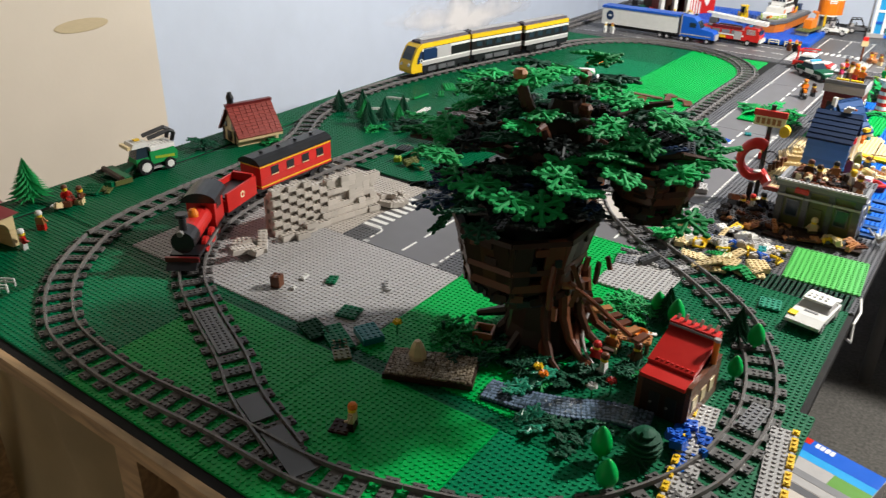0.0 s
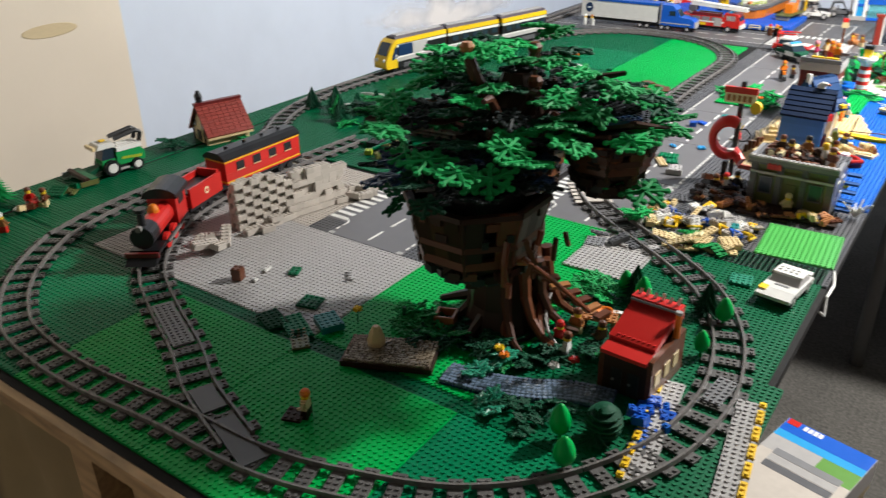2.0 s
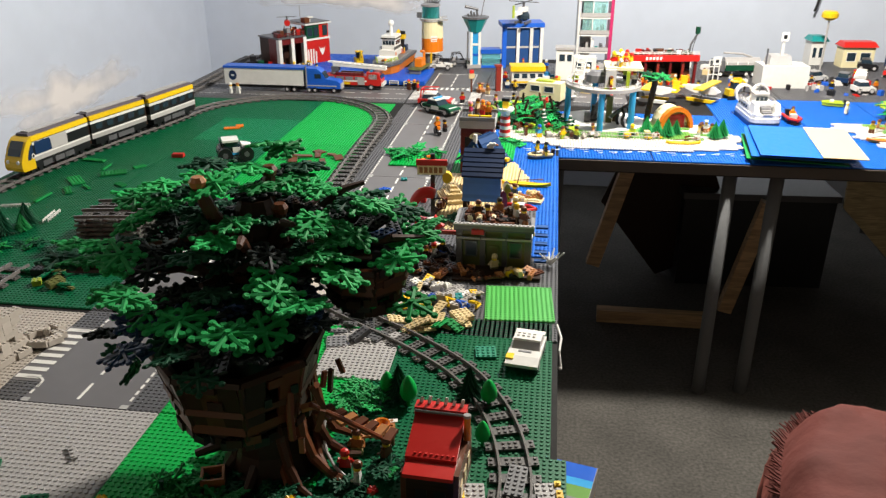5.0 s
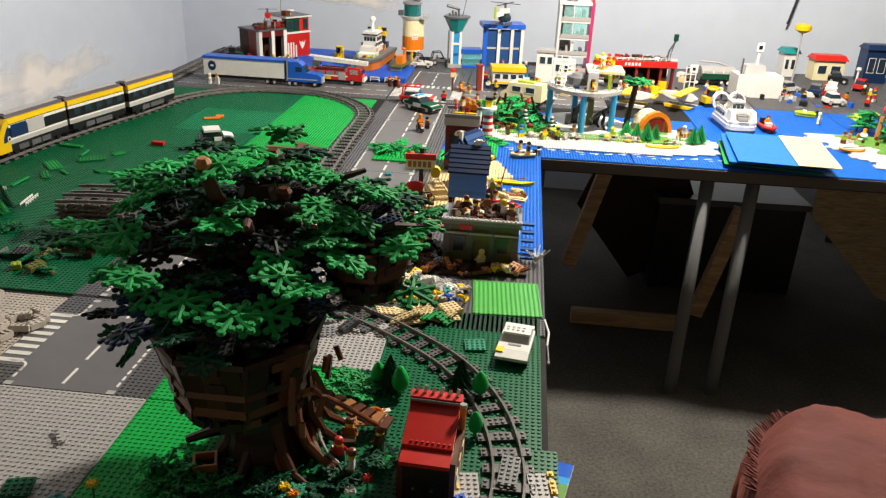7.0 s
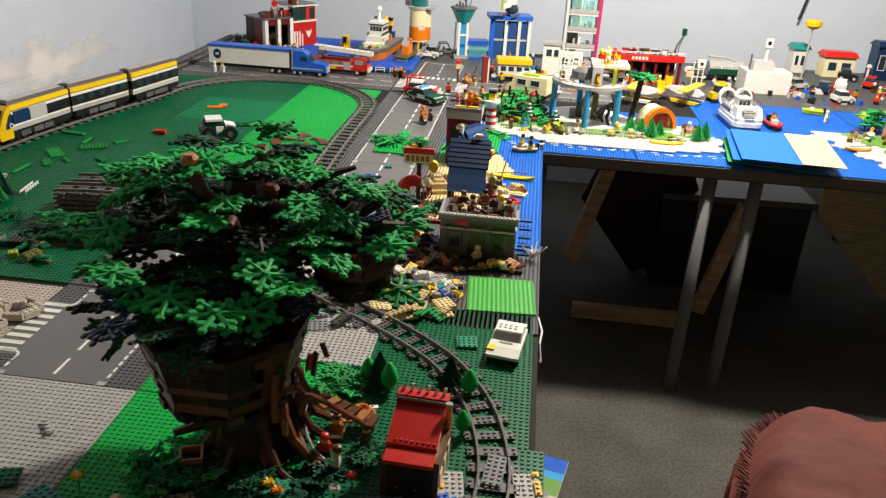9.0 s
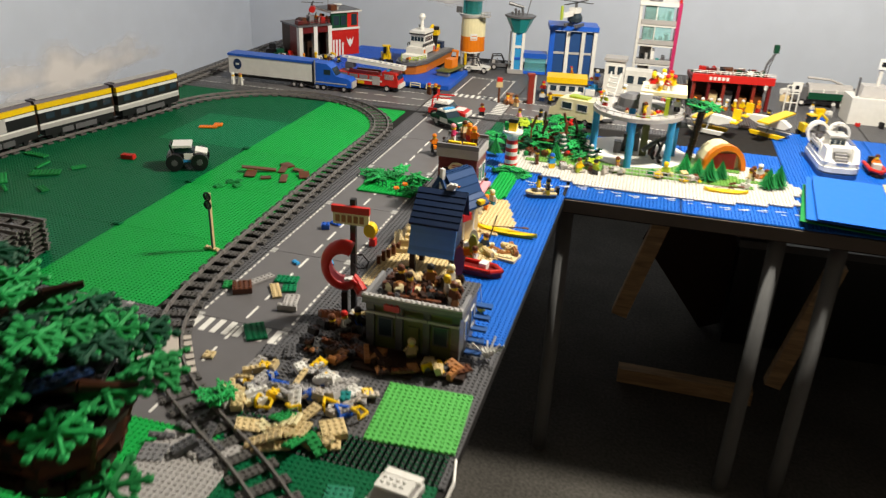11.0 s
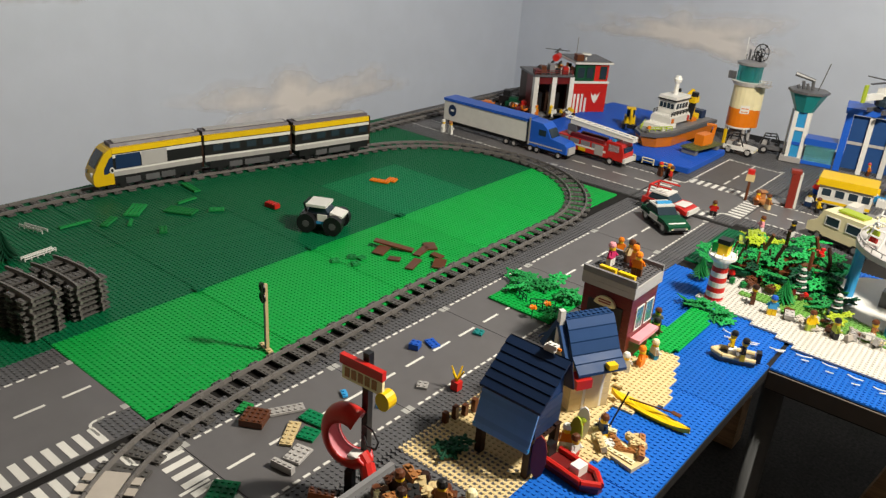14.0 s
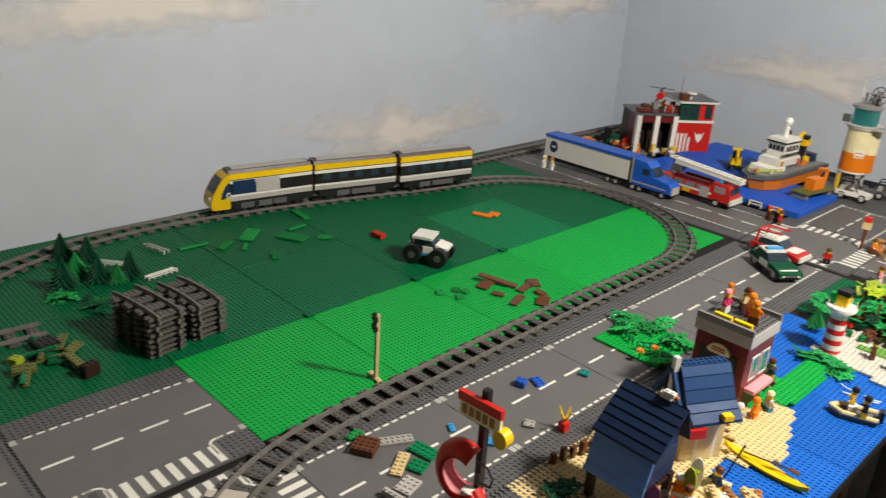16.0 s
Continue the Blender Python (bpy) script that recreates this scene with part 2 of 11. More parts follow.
def prism(bm, outline, axis, a, b):
    """An outline (pairs) drawn out along axis 'x', 'y' or 'z' from a to b."""
    def at(p, t):
        u, v = p
        return (t, u, v) if axis == "x" else (u, t, v) if axis == "y" else (u, v, t)
    lo = [bm.verts.new(at(p, a)) for p in outline]
    hi = [bm.verts.new(at(p, b)) for p in outline]
    n = len(outline)
    bm.faces.new(lo[::-1])
    bm.faces.new(hi)
    for i in range(n):
        j = (i + 1) % n
        bm.faces.new((lo[i], lo[j], hi[j], hi[i]))


def stud(bm, x, y, z, n=8):
    lo, hi = [], []
    for i in range(n):
        c, s = math.cos(i * math.tau / n) * 0.0024, math.sin(i * math.tau / n) * 0.0024
        lo.append(bm.verts.new((x + c, y + s, z)))
        hi.append(bm.verts.new((x + c, y + s, z + 0.0017)))
    for i in range(n):
        j = (i + 1) % n
        bm.faces.new((lo[i], lo[j], hi[j], hi[i]))
    bm.faces.new(hi)


def studs(bm, x0, y0, nx, ny, z, n=8):
    for i in range(nx):
        for j in range(ny):
            stud(bm, x0 + (i + 0.5) * S, y0 + (j + 0.5) * S, z, n)


def brick(bm, x, y, z, nx, ny, h=B, on=True, gap=0.00012):
    """A brick or plate with its lower corner at (x, y, z), nx by ny studs."""
    box(bm, x + gap, x + nx * S - gap, y + gap, y + ny * S - gap, z + gap, z + h)
    if on:
        studs(bm, x, y, nx, ny, z + h)


def mesh_of(bm, name, material):
    bmesh.ops.recalc_face_normals(bm, faces=bm.faces)
    me = bpy.data.meshes.new(name)
    bm.to_mesh(me)
    bm.free()
    for m in material if isinstance(material, (list, tuple)) else [material]:
        me.materials.append(m if not isinstance(m, str) else C(m))
    return me


def part(name, bm, material, parent, label="", smooth=False):
    ob = new(name, mesh_of(bm, name, material))
    if smooth:
        for f in ob.data.polygons:
            f.use_smooth = True
    ob.parent = parent
    if label:
        ob["label"] = label
    return ob


def piece(name, mesh, parent, m=None):
    """One more object on a shared mesh, under parent."""
    ob = new(name, mesh)
    ob.parent = parent
    if m is not None:
        ob.matrix_basis = m
    return ob


def thing(name, label, category, x=0, y=0, z=Z0, turn=0, group="", kind=""):
    ob = new(name)
    ob.empty_display_size = 0.02
    ob.matrix_basis = pose(x, y, z, 0, 0, turn)
    return tagged(ob, label, category, group, kind)


def solo(name, bm, material, label, category, m=None, group="", kind="", smooth=False):
    ob = new(name, mesh_of(bm, name, material))
    if smooth:
        for f in ob.data.polygons:
            f.use_smooth = True
    if m is not None:
        ob.matrix_basis = m
    return tagged(ob, label, category, group, kind)


def BM():
    return bmesh.new()


def boxes(name, material, parent, *rows, label=""):
    """One part out of several boxes."""
    bm = BM()
    for r in rows:
        box(bm, *r)
    return part(name, bm, material, parent, label)


def wheels(parent, places, r=0.007, w=0.006, rim="mid_grey"):
    for x, y in places:
        bm = BM()
        s = 1 if y > 0 else -1
        rod(bm, (x, y - s * w, r), (x, y, r), r, n=14)
        wh = part("wheel", bm, "black", parent, "black rubber tyre")
        bm = BM()
        rod(bm, (x, y - s * 0.001, r), (x, y + s * 0.0006, r), r * 0.55, n=10)
        part("rim", bm, rim, wh)


# ---- room ----
def slab(name, bounds, material, label, category):
    bm = BM()
    box(bm, *bounds)
    return solo(name, bm, C(material), label, category, kind="structure")


WX, WY = -1.27, 2.68
slab("floor", (-1.37, 3.4, -3.6, 2.78, -0.1, 0.0), "carpet", "dark grey low-pile carpet floor", "floor")
slab("ceiling", (-1.37, 3.4, -3.6, 2.78, 2.4, 2.5), "ceiling", "unseen ceiling, kept dark to cut bounced light", "ceiling")
slab("wall_west", (WX - 0.1, WX, -0.139, WY, 0.0, 2.4), "wall_blue", "pale sky blue painted wall with clouds", "wall")
slab("wall_west_cream", (WX - 0.1, WX, -3.5, -0.139, 0.0, 2.4), "wall_cream", "cream painted wall section with a small stain", "wall")
slab("wall_north", (WX - 0.1, 3.3, WY, WY + 0.1, 0.0, 2.4), "wall_blue", "pale sky blue painted wall with clouds", "wall")
slab("wall_east", (3.3, 3.4, -3.5, WY + 0.1, 0.0, 2.4), "wall_unseen", "unseen wall, kept dark to cut bounced light", "wall")
slab("wall_south", (WX - 0.1, 3.4, -3.6, -3.5, 0.0, 2.4), "wall_unseen", "unseen wall, kept dark to cut bounced light", "wall")


def cloud(wall, u, z, w, h, seed):
    """A dabbed cloud, a thin paint patch of uneven outline 3 mm off the wall."""
    rnd = random.Random(seed)
    bm = BM()
    uv = bm.loops.layers.uv.new("uv")
    n, rings = 40, 6
    wob = [1 + 0.22 * math.sin(3 * a + seed) + 0.12 * math.sin(7 * a + 2 * seed) + rnd.uniform(-0.05, 0.05) for a in [i * math.tau / n for i in range(n)]]
    grid = []
    for k in range(rings + 1):
        r = k / rings
        row = []
        for i in range(n):
            a = i * math.tau / n
            du, dz = math.cos(a) * w * wob[i] * r, math.sin(a) * h * wob[i] * r * (0.75 if math.sin(a) < 0 else 1.0)
            row.append((bm.verts.new((WX + 0.003, u + du, z + dz) if wall == "west" else (u + du, WY - 0.003, z + dz)), math.cos(a) * r, math.sin(a) * r))
        grid.append(row)
    for a, b in zip(grid, grid[1:]):
        for i in range(n):
            j = (i + 1) % n
            quad = [a[i], a[j], b[j], b[i]]
            if a is grid[0]:
                if i == 0:
                    centre = a[0]
                quad = [centre, b[j], b[i]]
            try:
                f = bm.faces.new([q[0] for q in quad])
            except ValueError:
                continue
            for loop, q in zip(f.loops, quad):
                loop[uv].uv = (q[1], q[2])
    loose = [v for v in bm.verts if not v.link_faces]
    for v in loose:
        bm.verts.remove(v)
    me = bpy.data.meshes.new("painted_cloud")
    bm.to_mesh(me)
    bm.free()
    me.materials.append(C("cloud"))
    return tagged(new("painted_cloud", me), "soft warm white cloud painted on the blue wall", "wall painting", "clouds on the walls", "structure")


for row in (("west", 1.38, 0.705, 0.58, 0.150, 1), ("west", 0.40, 1.165, 0.66, 0.165, 2), ("west", 2.20, 1.150, 0.54, 0.140, 3),
            ("north", -0.43, 0.945, 0.56, 0.130, 4)):
    cloud(*row)
bm = BM()
lathe(bm, 0, 0, ((0.075, 0.0), (0.07, 0.0012)), 28)
stain = solo("wall_stain", bm, plastic("ochre_stain", (0.56, 0.45, 0.28), 0.7, 0.0), "faint ochre smear on the cream wall", "stain", pose(WX + 0.001, -0.346, 0.954, 0, 90, 0) @ Matrix.Diagonal((0.22, 1.0, 1.0, 1.0)), kind="structure")

# ---- tables ----
X0, X1, Y0, YI = -0.843, 0.567, -1.075, 0.742
YB0, YB1, YB2 = 2.105, 2.205, 2.440       # the tables' back edge, standing off the wall


def leg(parent, x, y, w, top, mat="pine", name="leg"):
    bm = BM()
    box(bm, x - w, x + w, y - w, y + w, 0.0, top)
    return part(name, bm, C(mat), parent)


main_table = thing("layout_table", "long home-built chipboard layout table on pine legs", "table", 0, 0, 0)
bm = BM()
prism(bm, ((X0, Y0), (X1, Y0), (X1, YB1), (X0, YB0)), "z", 0.731, 0.747)
part("tabletop", bm, C("dark_edge"), main_table)
for x in (X0 + 0.12, -0.1, X1 - 0.25):
    for y in (0.4, 1.6):
        leg(main_table, x, y, 0.035, 0.69)
for x in (-0.704, -0.148, -0.015, 0.35):
    leg(main_table, x, Y0 + 0.05, 0.024, 0.70)
boxes("apron", C("pine"), main_table, (X0 + 0.03, X1 - 0.03, Y0 + 0.024, Y0 + 0.075, 0.7002, 0.731))
boxes("side_apron", C("dark_edge"), main_table, (X1 - 0.05, X1 - 0.02, Y0 + 0.052, YI, 0.68, 0.731))
boxes("edge_strip", C("pine"), main_table, (X0, X1, Y0 - 0.012, Y0 - 0.001, 0.725, 0.747), label="raw pine edge strip")

wing_table = thing("layout_table", "dark edged folding table on slim grey metal legs", "table", 0, 0, 0)
bm = BM()
prism(bm, ((X1 + 0.001, YI), (3.0, YI + 0.040), (3.0, YB2), (X1 + 0.001, YB1)), "z", 0.712, 0.747)
part("tabletop", bm, C("dark_edge"), wing_table)
for x, y in ((0.568, 0.800), (1.042, 0.784), (1.172, 0.800), (1.95, 0.83), (1.15, 2.2), (2.0, 2.2)):
    bm = BM()
    rod(bm, (x, y, 0.0), (x, y + 0.012, 0.712), 0.019, n=12)
    part("leg", bm, C("metal_leg"), wing_table, smooth=True)
# thin strip over the dark edge, its lit look put into a lighter colour
bm = BM()
prism(bm, ((X1 + 0.001, YI - 0.004), (3.0, YI + 0.036), (3.0, YI + 0.0395), (X1 + 0.001, YI - 0.0005)), "z", 0.716, 0.7455)
part("edge_band", bm, C("edge_band"), wing_table, "beige strip on the table edge, lightened as if lit")
# boxes and panels stored against the wall under the wing
st = thing("storage_box", "large black storage box under the folding table", "storage box", 1.32, 1.72, 0.0, 3)
boxes("body", "black", st, (-0.26, 0.30, -0.16, 0.18, 0.0, 0.36))
boxes("lid", "dark_grey", st, (-0.27, 0.31, -0.17, 0.19, 0.3602, 0.385))
st = thing("cardboard_sheet", "brown cardboard sheet leaning under the table", "cardboard", 1.78, 1.52, 0.0, 4)
bm = BM()
prism(bm, ((-0.15, 0.36), (0.17, 0.04), (0.30, 0.0), (0.34, 0.66), (-0.17, 0.66)), "y", 0.0, 0.012)
part("sheet", bm, C("board"), st)
st = thing("cardboard_sheet", "dark brown board leaning askew under the table", "cardboard", 0.98, 1.62, 0.0, -3)
bm = BM()
prism(bm, ((-0.22, 0.30), (0.02, 0.0), (0.32, 0.16), (0.14, 0.58), (-0.10, 0.62)), "y", 0.0, 0.016)
part("sheet", bm, C("dark_brown"), st)
brace = thing("timber_brace", "rough pine braces leaning under the table", "brace", 0, 0, 0)
for a, b in (((0.723, 1.3, 0.178), (0.822, 1.3, 0.570)), ((1.210, 1.3, 0.020), (1.303, 1.3, 0.447)), ((0.747, 1.20, 0.026), (1.143, 1.20, 0.026))):
    bm = BM()
    d = (Vector(b) - Vector(a)).normalized()
    n = d.cross(Vector((0, 1, 0))) * 0.024
    p, q = Vector(a), Vector(b)
    prism(bm, [((p + n).x, (p + n).z), ((q + n).x, (q + n).z), ((q - n).x, (q - n).z), ((p - n).x, (p - n).z)], "y", a[1] - 0.02, a[1] + 0.02)
    part("plank", bm, C("pine"), brace)

# ---- baseplates ----
SLABS, STUDS = {}, {}
BX0 = 0.035


def stud_mesh(nx, ny, mat, keep=None, key=""):
    k = (nx, ny, mat, key)
    if k not in STUDS:
        bm = BM()
        verts, faces = [], []
        for i in range(nx):
            for j in range(ny):
                if keep and not keep(i, j):
                    continue
                x, y, n0 = (i + 0.5) * S, (j + 0.5) * S, len(verts)
                for z in (0.0, 0.0014):
                    verts += [(x + 0.0024 * math.cos(a * math.tau / 8), y + 0.0024 * math.sin(a * math.tau / 8), z) for a in range(8)]
                faces += [(n0 + a, n0 + (a + 1) % 8, n0 + 8 + (a + 1) % 8, n0 + 8 + a) for a in range(8)]
                faces.append(tuple(range(n0 + 8, n0 + 16)))
        bm.free()
        me = bpy.data.meshes.new("studs")
        me.from_pydata(verts, [], faces)
        me.materials.append(C(mat))
        STUDS[k] = me
    return STUDS[k]


def slab_mesh(nx, ny, mat, cut=0.0004):
    k = (nx, ny, mat)
    if k not in SLABS:
        bm = BM()
        box(bm, cut, nx * S - cut, cut, ny * S - cut, -0.0028, 0.0, (0.0005,) * 4)
        SLABS[k] = mesh_of(bm, "baseplate", C(mat))
    return SLABS[k]


def baseplate(x, y, nx, ny, mat, label, z=Z0, keep=None, key="", name="baseplate", turn=0):
    ob = new(name, slab_mesh(nx, ny, mat))
    ob.matrix_basis = pose(x, y, z, 0, 0, turn)
    tagged(ob, label, "baseplate", "baseplates on the tables")
    st = piece("studs", stud_mesh(nx, ny, mat, keep, key), ob)
    st["kind"] = "stuff"
    return ob


DK, MD, BR = "dark green studded toy baseplate", "mid green studded toy baseplate", "bright green studded toy baseplate"
AX, U = -0.249, 0.256                       # left edge of the bright green column; width of a plate
NX = -0.237                                 # the near rows of plates stand a little further in
for j in range(5):
    baseplate(AX, j * U, 32, 32, "green", BR)
for j in range(5):
    baseplate(AX - U, j * U, 32, 32, "mid_green" if j == 3 else "dark_green", MD if j == 3 else DK)
    baseplate(AX - 2 * U, j * U, 32, 32, "dark_green", DK)
for k in range(13):
    baseplate(AX - 2 * U - 0.081, -0.526 - 2 * U - 0.025 + k * U * 0.93, 10, 30, "dark_green" if k < 10 else "dark_grey", "narrow studded toy baseplate strip along the table edge", z=Z0 - 0.0004)
RY = -0.526                                 # near edge of the near road plates
for x, y, c in ((NX - U, RY + U + 0.014, "dark_green"), (NX - 2 * U, RY + U + 0.014, "dark_green"), (NX - 2 * U, RY, "dark_green"), (NX - 2 * U, RY - U, "dark_green"), (NX - 2 * U, RY - 2 * U - 0.025, "dark_green"),
                (NX - U, RY - 2 * U - 0.025, "mid_green"), (NX, RY - 2 * U - 0.025, "green"), (NX + U, RY - 2 * U - 0.025, "green"), (NX + U + 0.001, RY - U, "green")):
    baseplate(x, y, 32, 32, c, {"dark_green": DK, "mid_green": MD, "green": BR}[c])
for x in (NX - 2 * U, NX - U, NX, NX + U, NX + 2 * U):
    baseplate(x, RY - U - 0.045, 38 if x > 0.1 else 32, 8, "dark_green", "dark green studded toy plate strip", z=Z0 - 0.0022)
for k in range(3):
    baseplate(NX - U - 0.024, RY - 2 * U - 0.02 + k * U, 8, 32, "dark_green", "dark green studded toy plate strip", z=Z0 - 0.0024)
    baseplate(NX + U - 0.024, RY - 2 * U - 0.02 + k * U, 8, 32, "dark_green", "dark green studded toy plate strip", z=Z0 - 0.0024)
baseplate(NX, RY - U, 32, 32, "light_grey", "light grey studded toy baseplate")
baseplate(NX - U, RY, 32, 32, "stone", "sandy grey studded toy baseplate under rubble")
baseplate(NX - U, RY - U, 32, 32, "light_grey", "light grey studded toy baseplate")
baseplate(NX + 2 * U, RY - U - 0.025, 38, 32, "dark_green", DK)
baseplate(NX + 2 * U, RY - 2 * U - 0.025, 38, 32, "mid_green", MD)
baseplate(0.271, RY - 0.026, 36, 44, "dark_green", DK)
baseplate(NX + U + 0.001, RY + 0.001, 32, 34, "green", BR)
baseplate(0.204, -0.410, 14, 18, "light_grey", "light grey studded toy plate", z=Z0 + 0.0032)
baseplate(0.4435, -0.2055, 15, 16, "light_green", "light green sixteen stud toy plate", z=Z0 + 0.0032, turn=3.5)
baseplate(0.279, -0.258, 36, 42, "dark_grey", "dark grey studded toy baseplate")
baseplate(0.279, 0.07, 36, 24, "dark_grey", "dark grey studded toy baseplate beside the road")
for y0, ny in ((0.063, 32), (0.319, 32), (0.575, 21)):
    baseplate(0.439, y0, 16, ny, "sea", "blue studded toy baseplate as sea", z=Z0 + 0.003)
baseplate(0.281, 0.185, 20, 9, "sand", "sand coloured studded toy baseplate", z=Z0 + 0.0006)
baseplate(0.281, 0.254, 20, 39, "sand", "sand coloured studded toy baseplate")
baseplate(0.287, 0.569, 19, 22, "green", BR)
for i in range(2):
    baseplate(AX - 2 * U, 5 * U + 0.003 + i * U, 32, 32, "dark_grey", "dark grey studded toy baseplate")
for i in range(2):
    for j in range(2):
        baseplate(-0.452 + i * U, 1.580 + j * U, 32 if i == 0 or j == 0 else 16, 32, "blue", "blue studded toy baseplate under the ship", z=Z0 + 0.017)
baseplate(-0.196 + 16 * S, 1.836, 16, 32, "dark_grey", "dark grey studded toy baseplate", z=Z0 - 0.0009)
for i in range(2):
    baseplate(BX0 + i * 0.004, 1.56 + i * U, 32, 32, "dark_grey", "dark grey studded toy baseplate", z=Z0 - 0.0006)
    baseplate(BX0 + U + 0.002, 1.585 + i * U, 36, 32, "dark_grey", "dark grey studded toy baseplate")
baseplate(0.289, 1.04, 35, 30, "dark_green", DK)
baseplate(AX - 2 * U, 1.83, 37, 32, "dark_grey", "dark grey studded toy baseplate", z=Z0 - 0.0003)
# the wing: sea and shore plates, following its slightly skewed front edge
SK = math.degrees(math.atan2(0.040, 3.0 - X1))


def wing(u, v):
    """A place on the wing, u along its front edge from the inner corner, v back from the edge."""
    a = radians(SK)
    return X1 + u * math.cos(a) - v * math.sin(a), YI + u * math.sin(a) + v * math.cos(a)


for i in range(7):
    for j in range(3):
        x, y = wing(-0.0 + i * 0.258, 0.0 + j * 0.258)
        if j == 2 and i < 2:
            continue
        baseplate(x, y, 32, 32, "sea", "blue studded toy baseplate as sea", turn=SK, z=Z0)
baseplate(0.287, 0.745, 34, 32, "sea", "blue studded toy baseplate as sea", z=Z0 - 0.0002)
for i in range(6):
    for j in range(3):
        x, y = wing(0.02 + i * 0.258, 0.776 + j * 0.258)
        baseplate(x, y, 32, min(32, 20 + 5 * i // 2) if j == 2 else 32, "dark_grey", "dark grey studded toy baseplate", turn=SK)

# ---- road plates ----
DASH, EDGE, BAR = {}, {}, {}


def mark_mesh(w, l, mat="paint"):
    if (w, l) not in DASH:
        bm = BM()
        box(bm, -w / 2, w / 2, -l / 2, l / 2, 0.0, 0.0005)
        DASH[(w, l)] = mesh_of(bm, "road_mark", C(mat))
    return DASH[(w, l)]


def kerb_line(plate, x0, x1, y, up):
    """A solid printed line that bends from the lane's edge at x0 round into a side arm that ends at x1."""
    r, w, d = 0.012, 0.0018, 1 if x1 > x0 else -1
    mid = [(x0, y + up * 0.022), (x0, y + up * r)]
    mid += [(x0 + d * r * (1 - math.cos(q)), y + up * r * (1 - math.sin(q))) for q in [k * math.pi / 12 for k in range(1, 7)]]
    mid += [(x1, y)]
    out, inn = [], []
    for k, (px, py) in enumerate(mid):
        a, b = Vector(mid[max(0, k - 1)]), Vector(mid[min(len(mid) - 1, k + 1)])
        t = (b - a).normalized()
        out.append((px - t.y * w, py + t.x * w))
        inn.append((px + t.y * w, py - t.x * w))
    bm = BM()
    prism(bm, out + inn[::-1], "z", 0.0009, 0.0014)
    part("kerb_line", bm, C("paint"), plate)


def road_plate(x, y, kind, turn=0):
    """A road plate with its corner at (x, y). kind: straight, or the sides (w, e, s, n) where a road branches off."""
    cx, cy = x + U / 2, y + U / 2
    ob = new("road_plate", slab_mesh(32, 32, "dark_grey"))
    m = pose(cx, cy, Z0, 0, 0, turn) @ Matrix.Translation((-U / 2, -U / 2, 0))
    ob.matrix_basis = m
    tagged(ob, "grey toy road baseplate with printed white lane marks", "road plate", "road plates")
    arms = "" if kind.startswith("straight") else kind
    w0, w1 = 6, 26

    def keep(i, j):
        if "x" in arms:
            return (i < w0 or i >= w1) and (j < w0 or j >= w1)
        if i < w0:
            return not ("w" in arms and w0 <= j < w1)
        if i >= w1:
            return not ("e" in arms and w0 <= j < w1)
        return False
    st = piece("studs", stud_mesh(32, 32, "dark_grey", keep, "road" + arms), ob)
    st["kind"] = "stuff"
    boxes("road_surface", "road", ob, (w0 * S, w1 * S, 0.0006, U - 0.0006, 0.0, 0.0008))
    if "w" in arms or "x" in arms:
        boxes("road_surface", "road", ob, (0.0006, w0 * S - 0.0001, w0 * S, w1 * S, 0.0, 0.0008))
    if "e" in arms or "x" in arms:
        boxes("road_surface", "road", ob, (w1 * S + 0.0001, U - 0.0006, w0 * S, w1 * S, 0.0, 0.0008))
    z = 0.0009
    if "x" not in arms:
        for k in range(4):
            piece("lane_dash", mark_mesh(0.0042, 0.040), ob, pose(U / 2, 0.034 + k * 0.0635, z))
    for side, px in (("w", w0 * S + 0.0035), ("e", w1 * S - 0.0035)):
        for k in range(16):
            py = (k + 0.5) * 0.016
            if (side in arms or "x" in arms) and 0.044 < py < U - 0.044:
                continue
            if k in (0, 15):
                piece("end_block", mark_mesh(0.0115, 0.0085, "faded_paint"), ob, pose(px + (0.002 if side == "w" else -0.002), 0.0048 if k == 0 else U - 0.0048, z))
                continue
            if kind == "straight solid" and side == "w":
                continue
            piece("edge_dash", mark_mesh(0.0036, 0.0105), ob, pose(px, py, z))
    if kind == "straight solid":
        piece("edge_line", mark_mesh(0.0036, U - 0.004), ob, pose(w0 * S + 0.0035, U / 2, z))
        for k in range(10):
            piece("edge_dash", mark_mesh(0.0105, 0.0036), ob, pose(w0 * S + 0.012 + k * 0.0155, U - 0.014, z))
    for side, x0, x1 in (("w", w0 * S + 0.0035, 0.020), ("e", w1 * S - 0.0035, U - 0.020)):
        if side in arms or "x" in arms:
            kerb_line(ob, x0, x1, w1 * S - 0.0105, 1)
            kerb_line(ob, x0, x1, w0 * S + 0.0105, -1)
    for side in "wesn":
        if side in arms:
            for k in range(8):
                q = w0 * S + 0.0118 + k * 0.0195
                if side in "we":
                    piece("crossing_bar", mark_mesh(0.038, 0.0098), ob, pose(0.022 if side == "w" else U - 0.022, q, z))
                else:
                    piece("crossing_bar", mark_mesh(0.0098, 0.038), ob, pose(q, 0.022 if side == "s" else U - 0.022, z))
    return ob


